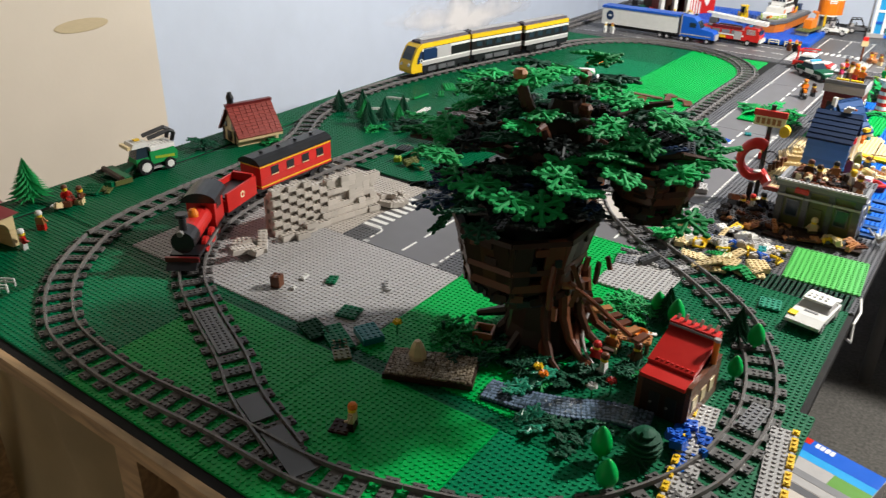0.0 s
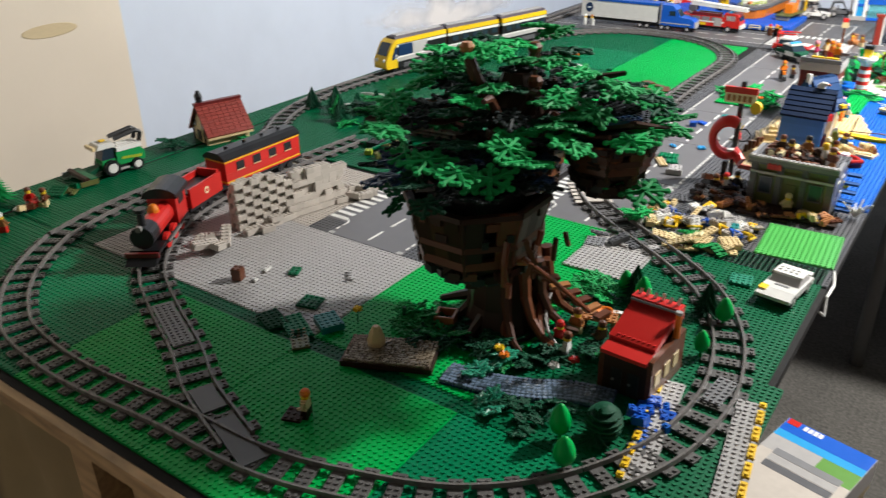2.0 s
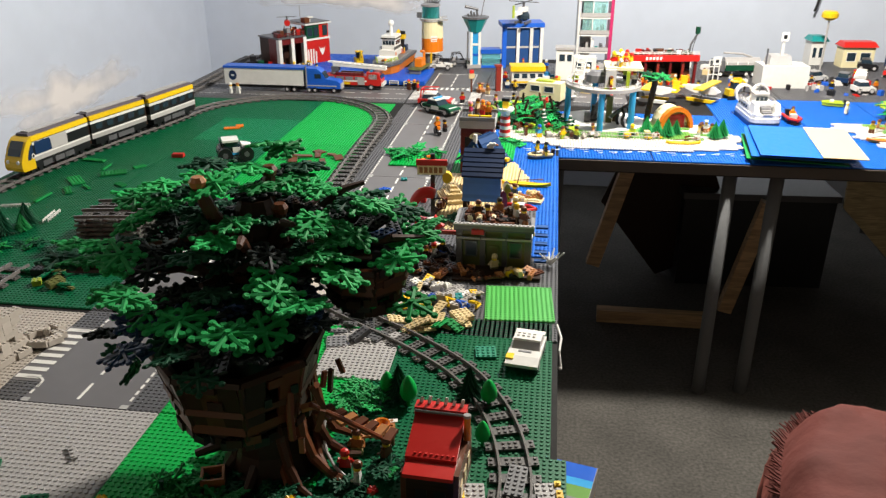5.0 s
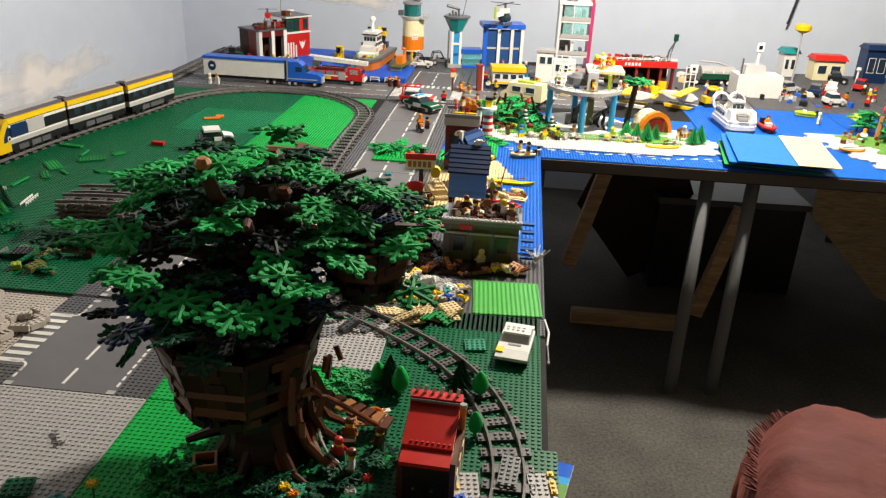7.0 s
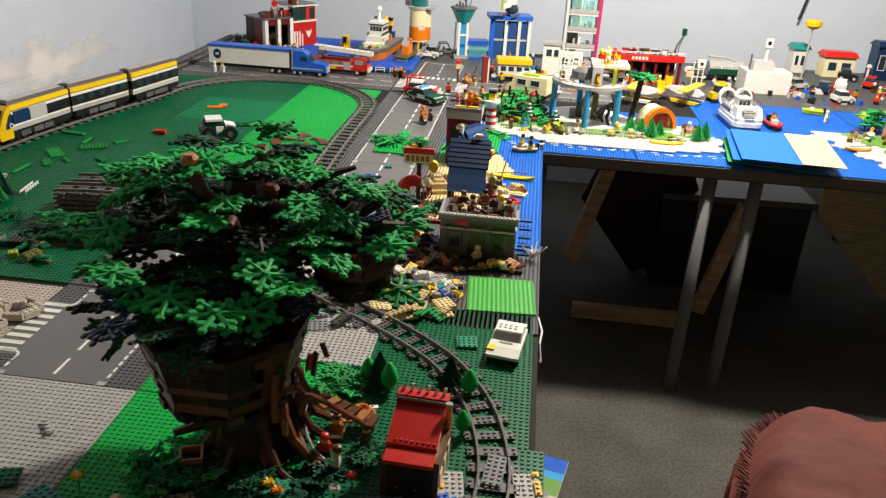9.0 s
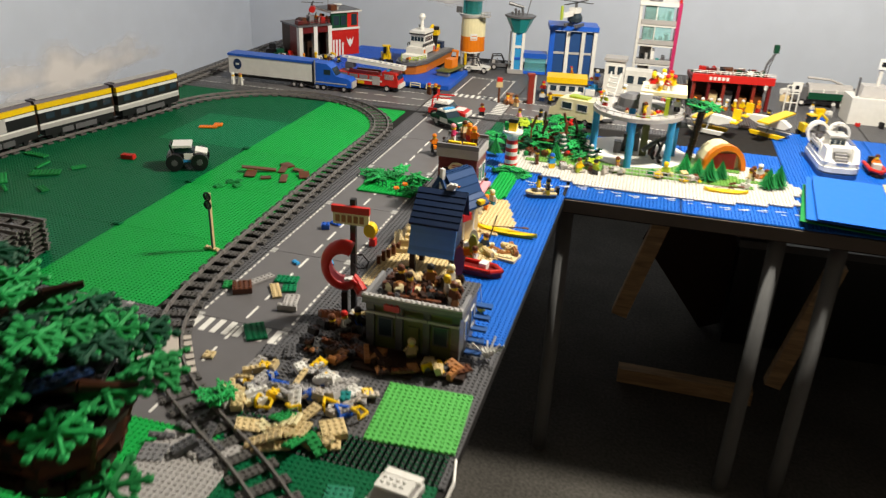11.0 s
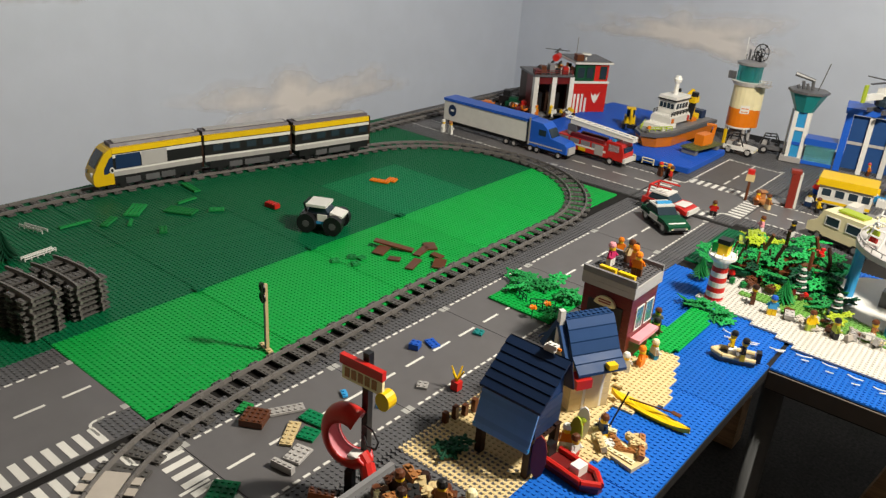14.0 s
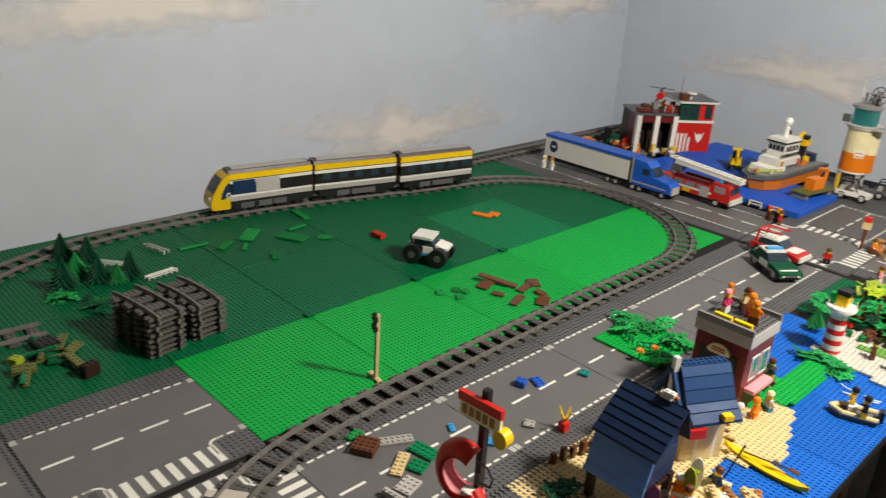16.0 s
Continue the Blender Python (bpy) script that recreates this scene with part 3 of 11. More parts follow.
road_plate(NX, RY, "w")
road_plate(NX, RY + U + 0.014, "e")
baseplate(NX, RY + U - 0.006, 32, 4, "dark_grey", "dark grey studded toy plate strip", z=Z0 - 0.0022)
BX = BX0
for j in range(5):
    road_plate(BX, j * U, "straight")
road_plate(BX, -U, "wn")
for i in range(3):
    road_plate(BX - (i + 1) * U - 0.004, 5 * U + 0.022, "straight", 90)
road_plate(BX, 5 * U + 0.022, "xwesn")
road_plate(BX, 6 * U + 0.026, "straight solid")
road_plate(BX + U + 0.001, 5 * U + 0.04, "straight", 90)
road_plate(BX + 2 * U + 0.002, 5 * U + 0.065, "straight", 90)

# ---- tracks ----
def spline(pts, step=0.004):
    """An evenly stepped smooth line through the points."""
    out = []
    p = [Vector((*q, 0)) for q in pts]
    p = [2 * p[0] - p[1]] + p + [2 * p[-1] - p[-2]]
    for a, b, c, d in zip(p, p[1:], p[2:], p[3:]):
        n = max(2, int((c - b).length / step))
        for i in range(n):
            t = i / n
            out.append(0.5 * (2 * b + (c - a) * t + (2 * a - 5 * b + 4 * c - d) * t * t + (3 * b - a - 3 * c + d) * t ** 3))
    out.append(p[-2])
    for _ in range(3):
        out = [out[0]] + [(a + 2 * b + c) / 4 for a, b, c in zip(out, out[1:], out[2:])] + [out[-1]]
    acc = [0.0]
    for a, b in zip(out, out[1:]):
        acc.append(acc[-1] + (b - a).length)
    return out, acc


def along(line, s):
    pts, acc = line
    i = min(max(int(np.searchsorted(acc, s)) - 1, 0), len(pts) - 2)
    t = (s - acc[i]) / max(1e-9, acc[i + 1] - acc[i])
    p = pts[i].lerp(pts[i + 1], t)
    a, b = pts[max(0, i - 2)], pts[min(len(pts) - 1, i + 3)]
    d = (b - a).normalized()
    return p, d


bm = BM()
box(bm, -0.008, 0.008, -0.032, 0.032, 0.0, 0.0032)
for i in (0, 1):
    for j in (-3.5, -1, 0, 1, 3.5):
        stud(bm, (i - 0.5) * S, j * S, 0.0032, 7)
TIE = mesh_of(bm, "tie", C("track"))


def track(pts, label="dark grey plastic toy train track section", z=Z0 + 0.0018, skip=()):
    line = spline(pts)
    n = max(1, round(line[1][-1] / 0.128))
    step = line[1][-1] / n
    for k in range(n):
        s0, s1 = k * step, (k + 1) * step
        p, d = along(line, (s0 + s1) / 2)
        if any((p.xy - Vector(q)).length < r for *q, r in skip):
            continue
        base = pose(p.x, p.y, z, 0, 0, math.degrees(math.atan2(d.y, d.x)))
        sec = new("track_section")
        sec.empty_display_size = 0.02
        sec.matrix_basis = base
        tagged(sec, label, "train track", "track sections")
        inv = base.inverted()
        for side in (1, -1):
            bm = BM()
            rings = []
            for i in range(9):
                q, e = along(line, s0 + 0.0006 + (step - 0.0012) * i / 8)
                nrm = Vector((-e.y, e.x, 0)) * side
                rings.append([bm.verts.new(inv @ (q + nrm * o + Vector((0, 0, z + h)))) for o, h in ((0.0165, 0.0032), (0.0215, 0.0032), (0.0205, 0.0088), (0.0175, 0.0088))])
            for a, b in zip(rings, rings[1:]):
                for i in range(4):
                    j = (i + 1) % 4
                    bm.faces.new((a[i], a[j], b[j], b[i]))
            bm.faces.new(rings[0])
            bm.faces.new(rings[-1][::-1])
            part("rail", bm, C("rail"), sec)
        for i in range(4):
            q, e = along(line, s0 + (i + 0.5) * step / 4)
            piece("tie", TIE, sec, inv @ pose(q.x, q.y, z, 0, 0, math.degrees(math.atan2(e.y, e.x))))
    return line


FAR = [(-0.312 + 0.325 * math.cos(radians(a)), 0.995 + 0.322 * math.sin(radians(a))) for a in range(180, -1, -15)]
LOOP = [(-0.5622, -0.8014), (-0.5903, -0.6999), (-0.6055, -0.5578), (-0.6119, -0.4257), (-0.6353, -0.2937), (-0.6717, -0.1916), (-0.738, -0.082), (-0.780, 0.060), (-0.793, 0.180), (-0.786, 0.320), (-0.754, 0.530), (-0.701, 0.760), (-0.658, 0.912)] + FAR[1:] + \
    [(0.0135, 0.7524), (0.0200, 0.5008), (0.0300, 0.2504), (0.0406, 0.0718), (0.0660, -0.0376), (0.1158, -0.1261), (0.1756, -0.1877), (0.2519, -0.2427), (0.3429, -0.3034), (0.4283, -0.3788), (0.4833, -0.4686), (0.5112, -0.5624), (0.5164, -0.6514), (0.4960, -0.7543), (0.4366, -0.8583), (0.3519, -0.9326), (0.2455, -0.9770), (0.1442, -1.0016), (0.0017, -1.0074), (-0.1740, -1.0205), (-0.3141, -1.0068), (-0.3924, -0.9743), (-0.4601, -0.9286), (-0.5174, -0.8675), (-0.5622, -0.8014)]
loop_line = track(LOOP)
BRANCH = [(0.1035, -0.9915), (-0.0089, -0.9507), (-0.0913, -0.9056), (-0.2046, -0.8544), (-0.3084, -0.7986), (-0.3862, -0.7220), (-0.4431, -0.6205), (-0.4687, -0.5089), (-0.4733, -0.3774), (-0.4673, -0.2364), (-0.4603, -0.1172)]
branch_line = track(BRANCH)
for px, py, half, mat in ((-0.162, -0.884, 0.062, "mid_grey"), (0.128, -0.990, 0.045, "dark_grey"), (0.010, -0.972, 0.026, "dark_grey")):
    p, d = along(branch_line, min(zip(branch_line[1], branch_line[0]), key=lambda q: (q[1].x - px) ** 2 + (q[1].y - py) ** 2)[0])
    bm = BM()
    box(bm, -half, half, -0.0145, 0.0145, 0.0, 0.0028)
    if mat == "mid_grey":
        studs(bm, -half, -1.5 * S, int(2 * half / S), 3, 0.0028, 6)
    solo("track_cover", bm, C(mat), "grey toy filler plate between the rails", "train track", pose(p.x, p.y, Z0 + 0.0052, 0, 0, math.degrees(math.atan2(d.y, d.x))), "track covers")
SIDING = [(-0.6793, 0.8331), (-0.7210, 0.9659), (-0.7578, 1.1004), (-0.7732, 1.2438), (-0.7731, 1.5019), (-0.7772, 1.8104), (-0.7810, 2.0850)]
track(SIDING)


# ---- trains ----
def station_of(line, x, y):
    pts, acc = line
    k = min(range(len(pts)), key=lambda i: (pts[i].x - x) ** 2 + (pts[i].y - y) ** 2)
    return acc[k]


RT = Z0 + 0.0018 + 0.0088          # top of the rails


def on_track(line, s):
    p, d = along(line, s)
    return p.x, p.y, math.degrees(math.atan2(d.y, d.x))


def bogie(car, x):
    bm = BM()
    box(bm, x - 0.022, x + 0.022, -0.017, 0.017, 0.004, 0.012)
    bg = part("bogie", bm, "black", car)
    for dx in (-0.013, 0.013):
        for s in (1, -1):
            bm = BM()
            rod(bm, (x + dx, s * 0.0165, 0.0072), (x + dx, s * 0.0215, 0.0072), 0.0072, n=14)
            part("wheel", bm, "black", bg)


def passenger_car(s, length, nose=0):
    """A car of the passenger train, its middle s along the loop; nose: -1 for a sloped cab at its rear end of travel."""
    x, y, a = on_track(loop_line, s)
    car = thing("train_car", "white, black and yellow toy passenger train car" if not nose else "toy passenger locomotive with a yellow sloped nose", "train car", x, y, RT, a, "passenger train")
    h, w = length / 2, 0.0255
    lo = -h + (0.045 if nose else 0.0)
    boxes("underframe", "black", car, (-h + 0.012, h - 0.004, -w + 0.0015, w - 0.0015, 0.010, 0.0238))
    for i, c in enumerate((-0.3, 0.05, 0.34)):
        boxes("equipment_box", "dark_grey", car, (c * h - 0.018, c * h + 0.014, -w + 0.0005, w - 0.0005, 0.008, 0.0185))
    boxes("lower_body", "light_grey", car, (lo, h - 0.002, -w, w, 0.024, 0.036), label="pale silver lower side")
    boxes("lower_line", "white", car, (lo, h - 0.002, -w - 0.0003, w + 0.0003, 0.0325, 0.0355))
    boxes("window_band", "black", car, (lo + 0.001, h - 0.003, -w + 0.0008, w - 0.0008, 0.0362, 0.0568))
    boxes("trim_line", "white", car, (lo, h - 0.002, -w, w, 0.057, 0.0632), label="pale strip under the yellow band")
    boxes("edge_line", "black", car, (lo, h - 0.002, -w - 0.0004, w + 0.0004, 0.0633, 0.0645))
    bm = BM()
    for sd in (1, -1):
        y0, y1 = sorted((sd * w, sd * (w - 0.012)))
        box(bm, lo, h - 0.002, y0, y1, 0.0646, 0.0745)
    part("yellow_band", bm, "yellow", car, "yellow upper band")
    bm = BM()
    box(bm, lo, h - 0.002, -w + 0.0065, w - 0.0065, 0.0742, 0.080, (0, 0, 0.003, 0.003))
    part("roof_rib", bm, plastic("dull_purple_grey", (0.07, 0.055, 0.07), 0.4), car)
    boxes("roof_panel", "light_grey", car, (lo + 0.010, h - 0.010, -0.011, 0.011, 0.0802, 0.0825), label="pale grey roof panel")
    boxes("gangway", "dark_brown", car, (h - 0.0018, h + 0.0035, -0.022, 0.022, 0.014, 0.074))
    if nose:
        bm = BM()
        prism(bm, ((lo - 0.0005, 0.019), (lo - 0.0005, 0.0745), (lo - 0.008, 0.0725), (lo - 0.017, 0.067), (-h + 0.016, 0.053), (-h + 0.007, 0.040), (-h + 0.001, 0.030), (-h, 0.018), (-h + 0.003, 0.011), (-h + 0.01, 0.010), (lo - 0.0005, 0.010)), "y", -w, w)
        part("nose", bm, "yellow", car, "yellow sloped nose")
        bm = BM()
        prism(bm, ((lo - 0.014, 0.066), (lo - 0.0172, 0.0682), (-h + 0.015, 0.0545), (-h + 0.006, 0.0412), (-h + 0.010, 0.040)), "y", -w * 0.72, w * 0.72)
        part("windscreen", bm, "glass_dark", car, "sloped dark windscreen")
        for sd in (1, -1):
            boxes("blue_panel", "dark_blue", car, (lo + 0.006, lo + 0.060, sd * w - 0.0002, sd * w + 0.0006, 0.0365, 0.0622))
            boxes("grey_panel", "light_grey", car, (lo + 0.062, lo + 0.120, sd * w - 0.0002, sd * w + 0.0006, 0.0365, 0.0622))
            bm = BM()
            rod(bm, (-h + 0.006, sd * 0.015, 0.030), (-h - 0.001, sd * 0.015, 0.030), 0.004, n=10)
            part("headlight", bm, "white", car)
            bm = BM()
            prism(bm, ((lo - 0.0005, 0.036), (lo - 0.0005, 0.0615), (lo - 0.009, 0.056), (lo - 0.020, 0.040), (lo - 0.022, 0.030), (lo - 0.014, 0.030)), "y", sd * w - 0.0002, sd * w + 0.0006)
            part("cab_side", bm, "dark_blue", car)
            bm = BM()
            rod(bm, (lo - 0.004, sd * w, 0.036), (lo - 0.004, sd * (w + 0.0012), 0.036), 0.0055, n=14)
            em = part("emblem", bm, "white", car, "white printed ring")
            bm = BM()
            rod(bm, (lo - 0.004, sd * w, 0.036), (lo - 0.004, sd * (w + 0.0015), 0.036), 0.0032, n=12)
            part("emblem_centre", bm, "black", em)
    else:
        for sd in (1, -1):
            for k in range(5):
                px = lo + 0.02 + k * (length - 0.04) / 4.3
                boxes("window", "glass_dark", car, (px, px + 0.024, sd * (w - 0.0008) - 0.0006, sd * (w - 0.0008) + 0.0006, 0.043, 0.0545))
    bogie(car, -h + 0.05)
    bogie(car, h - 0.05)
    car.scale = (1.0, 1.05, 1.25)
    return car


s_front = station_of(loop_line, -0.786, 0.35)
passenger_car(s_front + 0.125, 0.25, nose=1)
passenger_car(s_front + 0.25 + 0.006 + 0.11, 0.22)
passenger_car(s_front + 0.25 + 0.012 + 0.33, 0.22)


def steam_locomotive(s):
    x, y, a = on_track(branch_line, s)
    lo = thing("steam_locomotive", "red and black toy steam locomotive with a gold dome", "locomotive", x, y, RT, a + 180, "red steam train")
    boxes("running_board", "black", lo, (-0.075, 0.085, -0.024, 0.024, 0.012, 0.018))
    bm = BM()
    rod(bm, (-0.02, 0, 0.040), (0.052, 0, 0.040), 0.0185, n=18)
    part("boiler", bm, "red", lo, smooth=False)
    bm = BM()
    rod(bm, (0.0522, 0, 0.040), (0.086, 0, 0.040), 0.019, n=18)
    part("smokebox", bm, "black", lo)
    bm = BM()
    lathe(bm, 0.073, 0, ((0.007, 0.056), (0.006, 0.078), (0.010, 0.080), (0.010, 0.086)), 14)
    part("chimney", bm, "black", lo)
    bm = BM()
    lathe(bm, 0.02, 0, ((0.009, 0.056), (0.009, 0.062), (0.006, 0.069), (0.002, 0.071)), 14)
    part("dome", bm, "orange", lo, "gold dome")
    bm = BM()
    box(bm, -0.072, -0.02, -0.024, 0.024, 0.018, 0.070)
    part("cab", bm, "red", lo)
    for sd in (1, -1):
        boxes("cab_window", "black", lo, (-0.06, -0.034, sd * 0.024 - 0.0006, sd * 0.024 + 0.0006, 0.046, 0.062))
    bm = BM()
    prism(bm, [(0.030 * math.cos(radians(q)), 0.066 + 0.018 * math.sin(radians(q))) for q in range(0, 181, 20)], "x", -0.080, -0.012)
    part("cab_roof", bm, "black", lo, "curved black roof")
    for sd in (1, -1):
        for wx in (-0.035, 0.0, 0.035):
            bm = BM()
            rod(bm, (wx, sd * 0.017, 0.0135), (wx, sd * 0.0235, 0.0135), 0.0135, n=16)
            part("driving_wheel", bm, "red", lo)
        boxes("side_rod", "chrome", lo, (-0.04, 0.04, sd * 0.0255 - 0.0012, sd * 0.0255 + 0.0012, 0.011, 0.015))
    bm = BM()
    prism(bm, ((0.085, 0.004), (0.085, 0.016), (0.095, 0.016), (0.112, 0.003)), "y", -0.024, 0.024)
    part("cowcatcher", bm, "black", lo)
    boxes("buffer_beam", "dark_red", lo, (0.095, 0.100, -0.027, 0.027, 0.012, 0.020))
    bm = BM()
    rod(bm, (0.087, 0, 0.058), (0.094, 0, 0.058), 0.005, n=12)
    part("lamp", bm, "chrome", lo)
    return lo


def tender(s):
    x, y, a = on_track(branch_line, s)
    td = thing("coal_tender", "open red toy coal tender with black coal", "train car", x, y, RT, a + 180, "red steam train")
    boxes("frame", "black", td, (-0.048, 0.048, -0.022, 0.022, 0.010, 0.018))
    boxes("side_wall", "red", td, (-0.048, 0.048, -0.026, -0.0215, 0.018, 0.054))
    boxes("side_wall", "red", td, (-0.048, 0.048, 0.0215, 0.026, 0.018, 0.054))
    boxes("end_wall", "red", td, (-0.048, -0.042, -0.0213, 0.0213, 0.018, 0.058))
    boxes("end_wall", "red", td, (0.042, 0.048, -0.0213, 0.0213, 0.018, 0.040))
    boxes("coal", "black", td, (-0.0418, 0.0418, -0.0213, 0.0213, 0.018, 0.043))
    for sd in (1, -1):
        bm = BM()
        rod(bm, (0.0, sd * 0.0258, 0.036), (0.0, sd * 0.0266, 0.036), 0.0065, n=16)
        rg = part("emblem", bm, "cream", td, "round printed ring")
        bm = BM()
        rod(bm, (0.0, sd * 0.0264, 0.036), (0.0, sd * 0.0269, 0.036), 0.0035, n=12)
        part("emblem_centre", bm, "red", rg)
    bogie(td, 0.0)
    return td


def red_coach(s):
    x, y, a = on_track(branch_line, s)
    co = thing("railway_coach", "red toy railway coach with gold lines and black roof", "train car", x, y, RT, a + 180, "red steam train")
    w, h = 0.0275, 0.098
    boxes("underframe", "black", co, (-h - 0.012, h + 0.012, -0.02, 0.02, 0.010, 0.019))
    boxes("lower_side", "red", co, (-h, h, -w, w, 0.019, 0.040))
    boxes("gold_line", "yellow", co, (-h - 0.0002, h + 0.0002, -w - 0.0004, w + 0.0004, 0.0225, 0.0252))
    boxes("gold_line", "yellow", co, (-h - 0.0002, h + 0.0002, -w - 0.0004, w + 0.0004, 0.062, 0.0648))
    boxes("upper_side", "red", co, (-h, h, -w, w, 0.0402, 0.066))
    for sd in (1, -1):
        for k in range(4):
            px = -0.075 + k * 0.042
            win = boxes("window", "black", co, (px, px + 0.020, sd * w - 0.0007, sd * w + 0.0007, 0.040, 0.058))
            boxes("window_bar", "tan", win, (px + 0.001, px + 0.019, sd * w - 0.0012, sd * w + 0.0012, 0.0405, 0.0425))
    bm = BM()
    prism(bm, ((-w - 0.0015, 0.0662), (w + 0.0015, 0.0662), (w + 0.0015, 0.0705), (w - 0.007, 0.0765), (0.012, 0.080), (-0.012, 0.080), (-w + 0.007, 0.0765), (-w - 0.0015, 0.0705)), "x", -h - 0.003, h + 0.003)
    part("roof", bm, "black", co, "black roof")
    for k in range(4):
        bm = BM()
        lathe(bm, -0.07 + k * 0.046, 0, ((0.004, 0.0802), (0.004, 0.084)), 10)
        part("roof_vent", bm, "black", co)
    bogie(co, -0.06)
    bogie(co, 0.06)
    return co


s_loco = station_of(branch_line, -0.3552, -0.7579)
steam_locomotive(s_loco + 0.062)
tender(s_loco + 0.062 + 0.135)
red_coach(s_loco + 0.062 + 0.135 + 0.168)


# ---- kinds of small things ----
def shaded(bm, start, index):
    bm.faces.ensure_lookup_table()
    for f in bm.faces[start:]:
        f.material_index = index
    return len(bm.faces)


FIGS = {}


def figure(x, y, z=Z0, turn=0, torso="red", legs="blue", hair="brown", label=None):
    """A small toy figure, one mesh: legs, body with arms, round head, hair or hat."""
    key = (torso, legs, hair)
    if key not in FIGS:
        bm = BM()
        box(bm, -0.0038, 0.0038, -0.0078, -0.0004, 0.0, 0.012)
        box(bm, -0.0038, 0.0038, 0.0004, 0.0078, 0.0, 0.012)
        n = shaded(bm, 0, 0)
        box(bm, -0.0038, 0.0038, -0.0078, 0.0078, 0.0124, 0.0252, (0.0006, 0.0006, 0.002, 0.002))
        for s in (1, -1):
            tube(bm, [(0, s * 0.0072, 0.0235), (0.001, s * 0.0095, 0.018), (0.006, s * 0.0092, 0.0155)], 0.0018, 6)
        n = shaded(bm, n, 1)
        lathe(bm, 0, 0, ((0.003, 0.0252), (0.005, 0.0262), (0.0051, 0.0325), (0.003, 0.0342)), 12)
        n = shaded(bm, n, 2)
        lathe(bm, -0.0008, 0, ((0.0058, 0.0308), (0.0062, 0.034), (0.0045, 0.0375), (0.0015, 0.0386)), 10)
        shaded(bm, n, 3)
        FIGS[key] = mesh_of(bm, "toy_figure", [C(legs), C(torso), C("skin"), C(hair)])
    ob = new("toy_figure", FIGS[key])
    ob.matrix_basis = pose(x, y, z, 0, 0, turn)
    return tagged(ob, label or f"small toy figure in {torso.replace('_', ' ')} top and {legs.replace('_', ' ')} trousers".replace("skin", "yellow"), "toy figure", "toy figures")


PINES = {}


def pine(x, y, z=Z0, h=0.06, mat="leaf", label="small dark green toy pine tree"):
    tree = thing("pine_tree", label, "toy tree", x, y, z, random.uniform(0, 90), "toy pines")
    key = (round(h, 3), mat)
    if key not in PINES:
        bm = BM()
        rod(bm, (0, 0, 0), (0, 0, h * 0.16), h * 0.07, n=8)
        tr = mesh_of(bm, "trunk", C("brown"))
        bm = BM()
        tiers = 10
        for k in range(tiers):
            r = h * 0.46 * (1 - k / tiers) + h * 0.03
            z0 = h * (0.13 + 0.80 * k / tiers)
            n = 11
            rim = []
            top = bm.verts.new((0, 0, z0 + h * 0.12))
            low = bm.verts.new((0, 0, z0 + h * 0.02))
            for i in range(n * 2):
                q = i * math.pi / n + k * 0.4
                rr = r * (1.0 if i % 2 == 0 else 0.42)
                rim.append(bm.verts.new((rr * math.cos(q), rr * math.sin(q), z0 - (0.012 * h / 0.06 * 0.2 if i % 2 == 0 else 0))))
            for i in range(n * 2):
                j = (i + 1) % (n * 2)
                bm.faces.new((rim[i], rim[j], top))
                bm.faces.new((rim[j], rim[i], low))
        PINES[key] = (tr, mesh_of(bm, "crown", C(mat)))
    piece("trunk", PINES[key][0], tree)
    piece("crown", PINES[key][1], tree)
    return tree


def bulb_tree(x, y, z=Z0, h=0.045, r=0.013, mat="green"):
    tree = thing("bulb_tree", "smooth bright green bulb shaped toy tree", "toy tree", x, y, z, 0, "bulb trees")
    bm = BM()
    rod(bm, (0, 0, 0), (0, 0, h * 0.28), r * 0.22, n=8)
    part("trunk", bm, "green", tree)
    bm = BM()
    lathe(bm, 0, 0, [(r * q, h * (0.2 + 0.8 * t)) for q, t in ((0.35, 0.0), (0.8, 0.12), (1.0, 0.32), (0.93, 0.52), (0.66, 0.76), (0.3, 0.93), (0.05, 1.0))], 18)
    part("crown", bm, mat, tree, smooth=True)
    return tree


def leaf_mesh(name, mat, size=0.020):
    """A moulded leaf spray: a hub with six forked, knobbed fingers."""
    bm = BM()
    lathe(bm, 0, 0, ((0.0042, -0.001), (0.0042, 0.002), (0.0024, 0.002), (0.0024, 0.0037)), 7)
    for i in range(6):
        a = i * math.tau / 6 + 0.2
        f1 = 1.0 if i % 3 else 1.22
        d = Vector((math.cos(a), math.sin(a), 0))
        n = Vector((-d.y, d.x, 0))
        drop = Vector((0, 0, -0.0012))
        rod(bm, d * 0.002, d * size * f1 + drop, 0.0025, 0.0019, 5)
        for f, s, o in ((0.66, 1, 0.23), (0.66, -1, 0.23), (1.0, 0, 0.0)):
            c = d * size * f * f1 + n * size * o * s + drop
            if s:
                rod(bm, d * size * (f - 0.2) + drop * 0.6, c, 0.0018, 0.0016, 4)
            lathe(bm, c.x, c.y, ((0.0030, c.z - 0.0014), (0.0037, c.z), (0.0024, c.z + 0.0016)), 7)
    return mesh_of(bm, name, C(mat))


LEAF = leaf_mesh("leaf", "leaf")
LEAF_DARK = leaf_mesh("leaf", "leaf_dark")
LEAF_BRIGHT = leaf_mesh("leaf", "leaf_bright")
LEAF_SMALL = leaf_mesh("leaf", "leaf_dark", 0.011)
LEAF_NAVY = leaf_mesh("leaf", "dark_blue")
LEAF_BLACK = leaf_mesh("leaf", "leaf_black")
LEAF_TEAL = leaf_mesh("leaf", "sand_green", 0.014)
LEAF_LIME = leaf_mesh("leaf", "lime", 0.016)


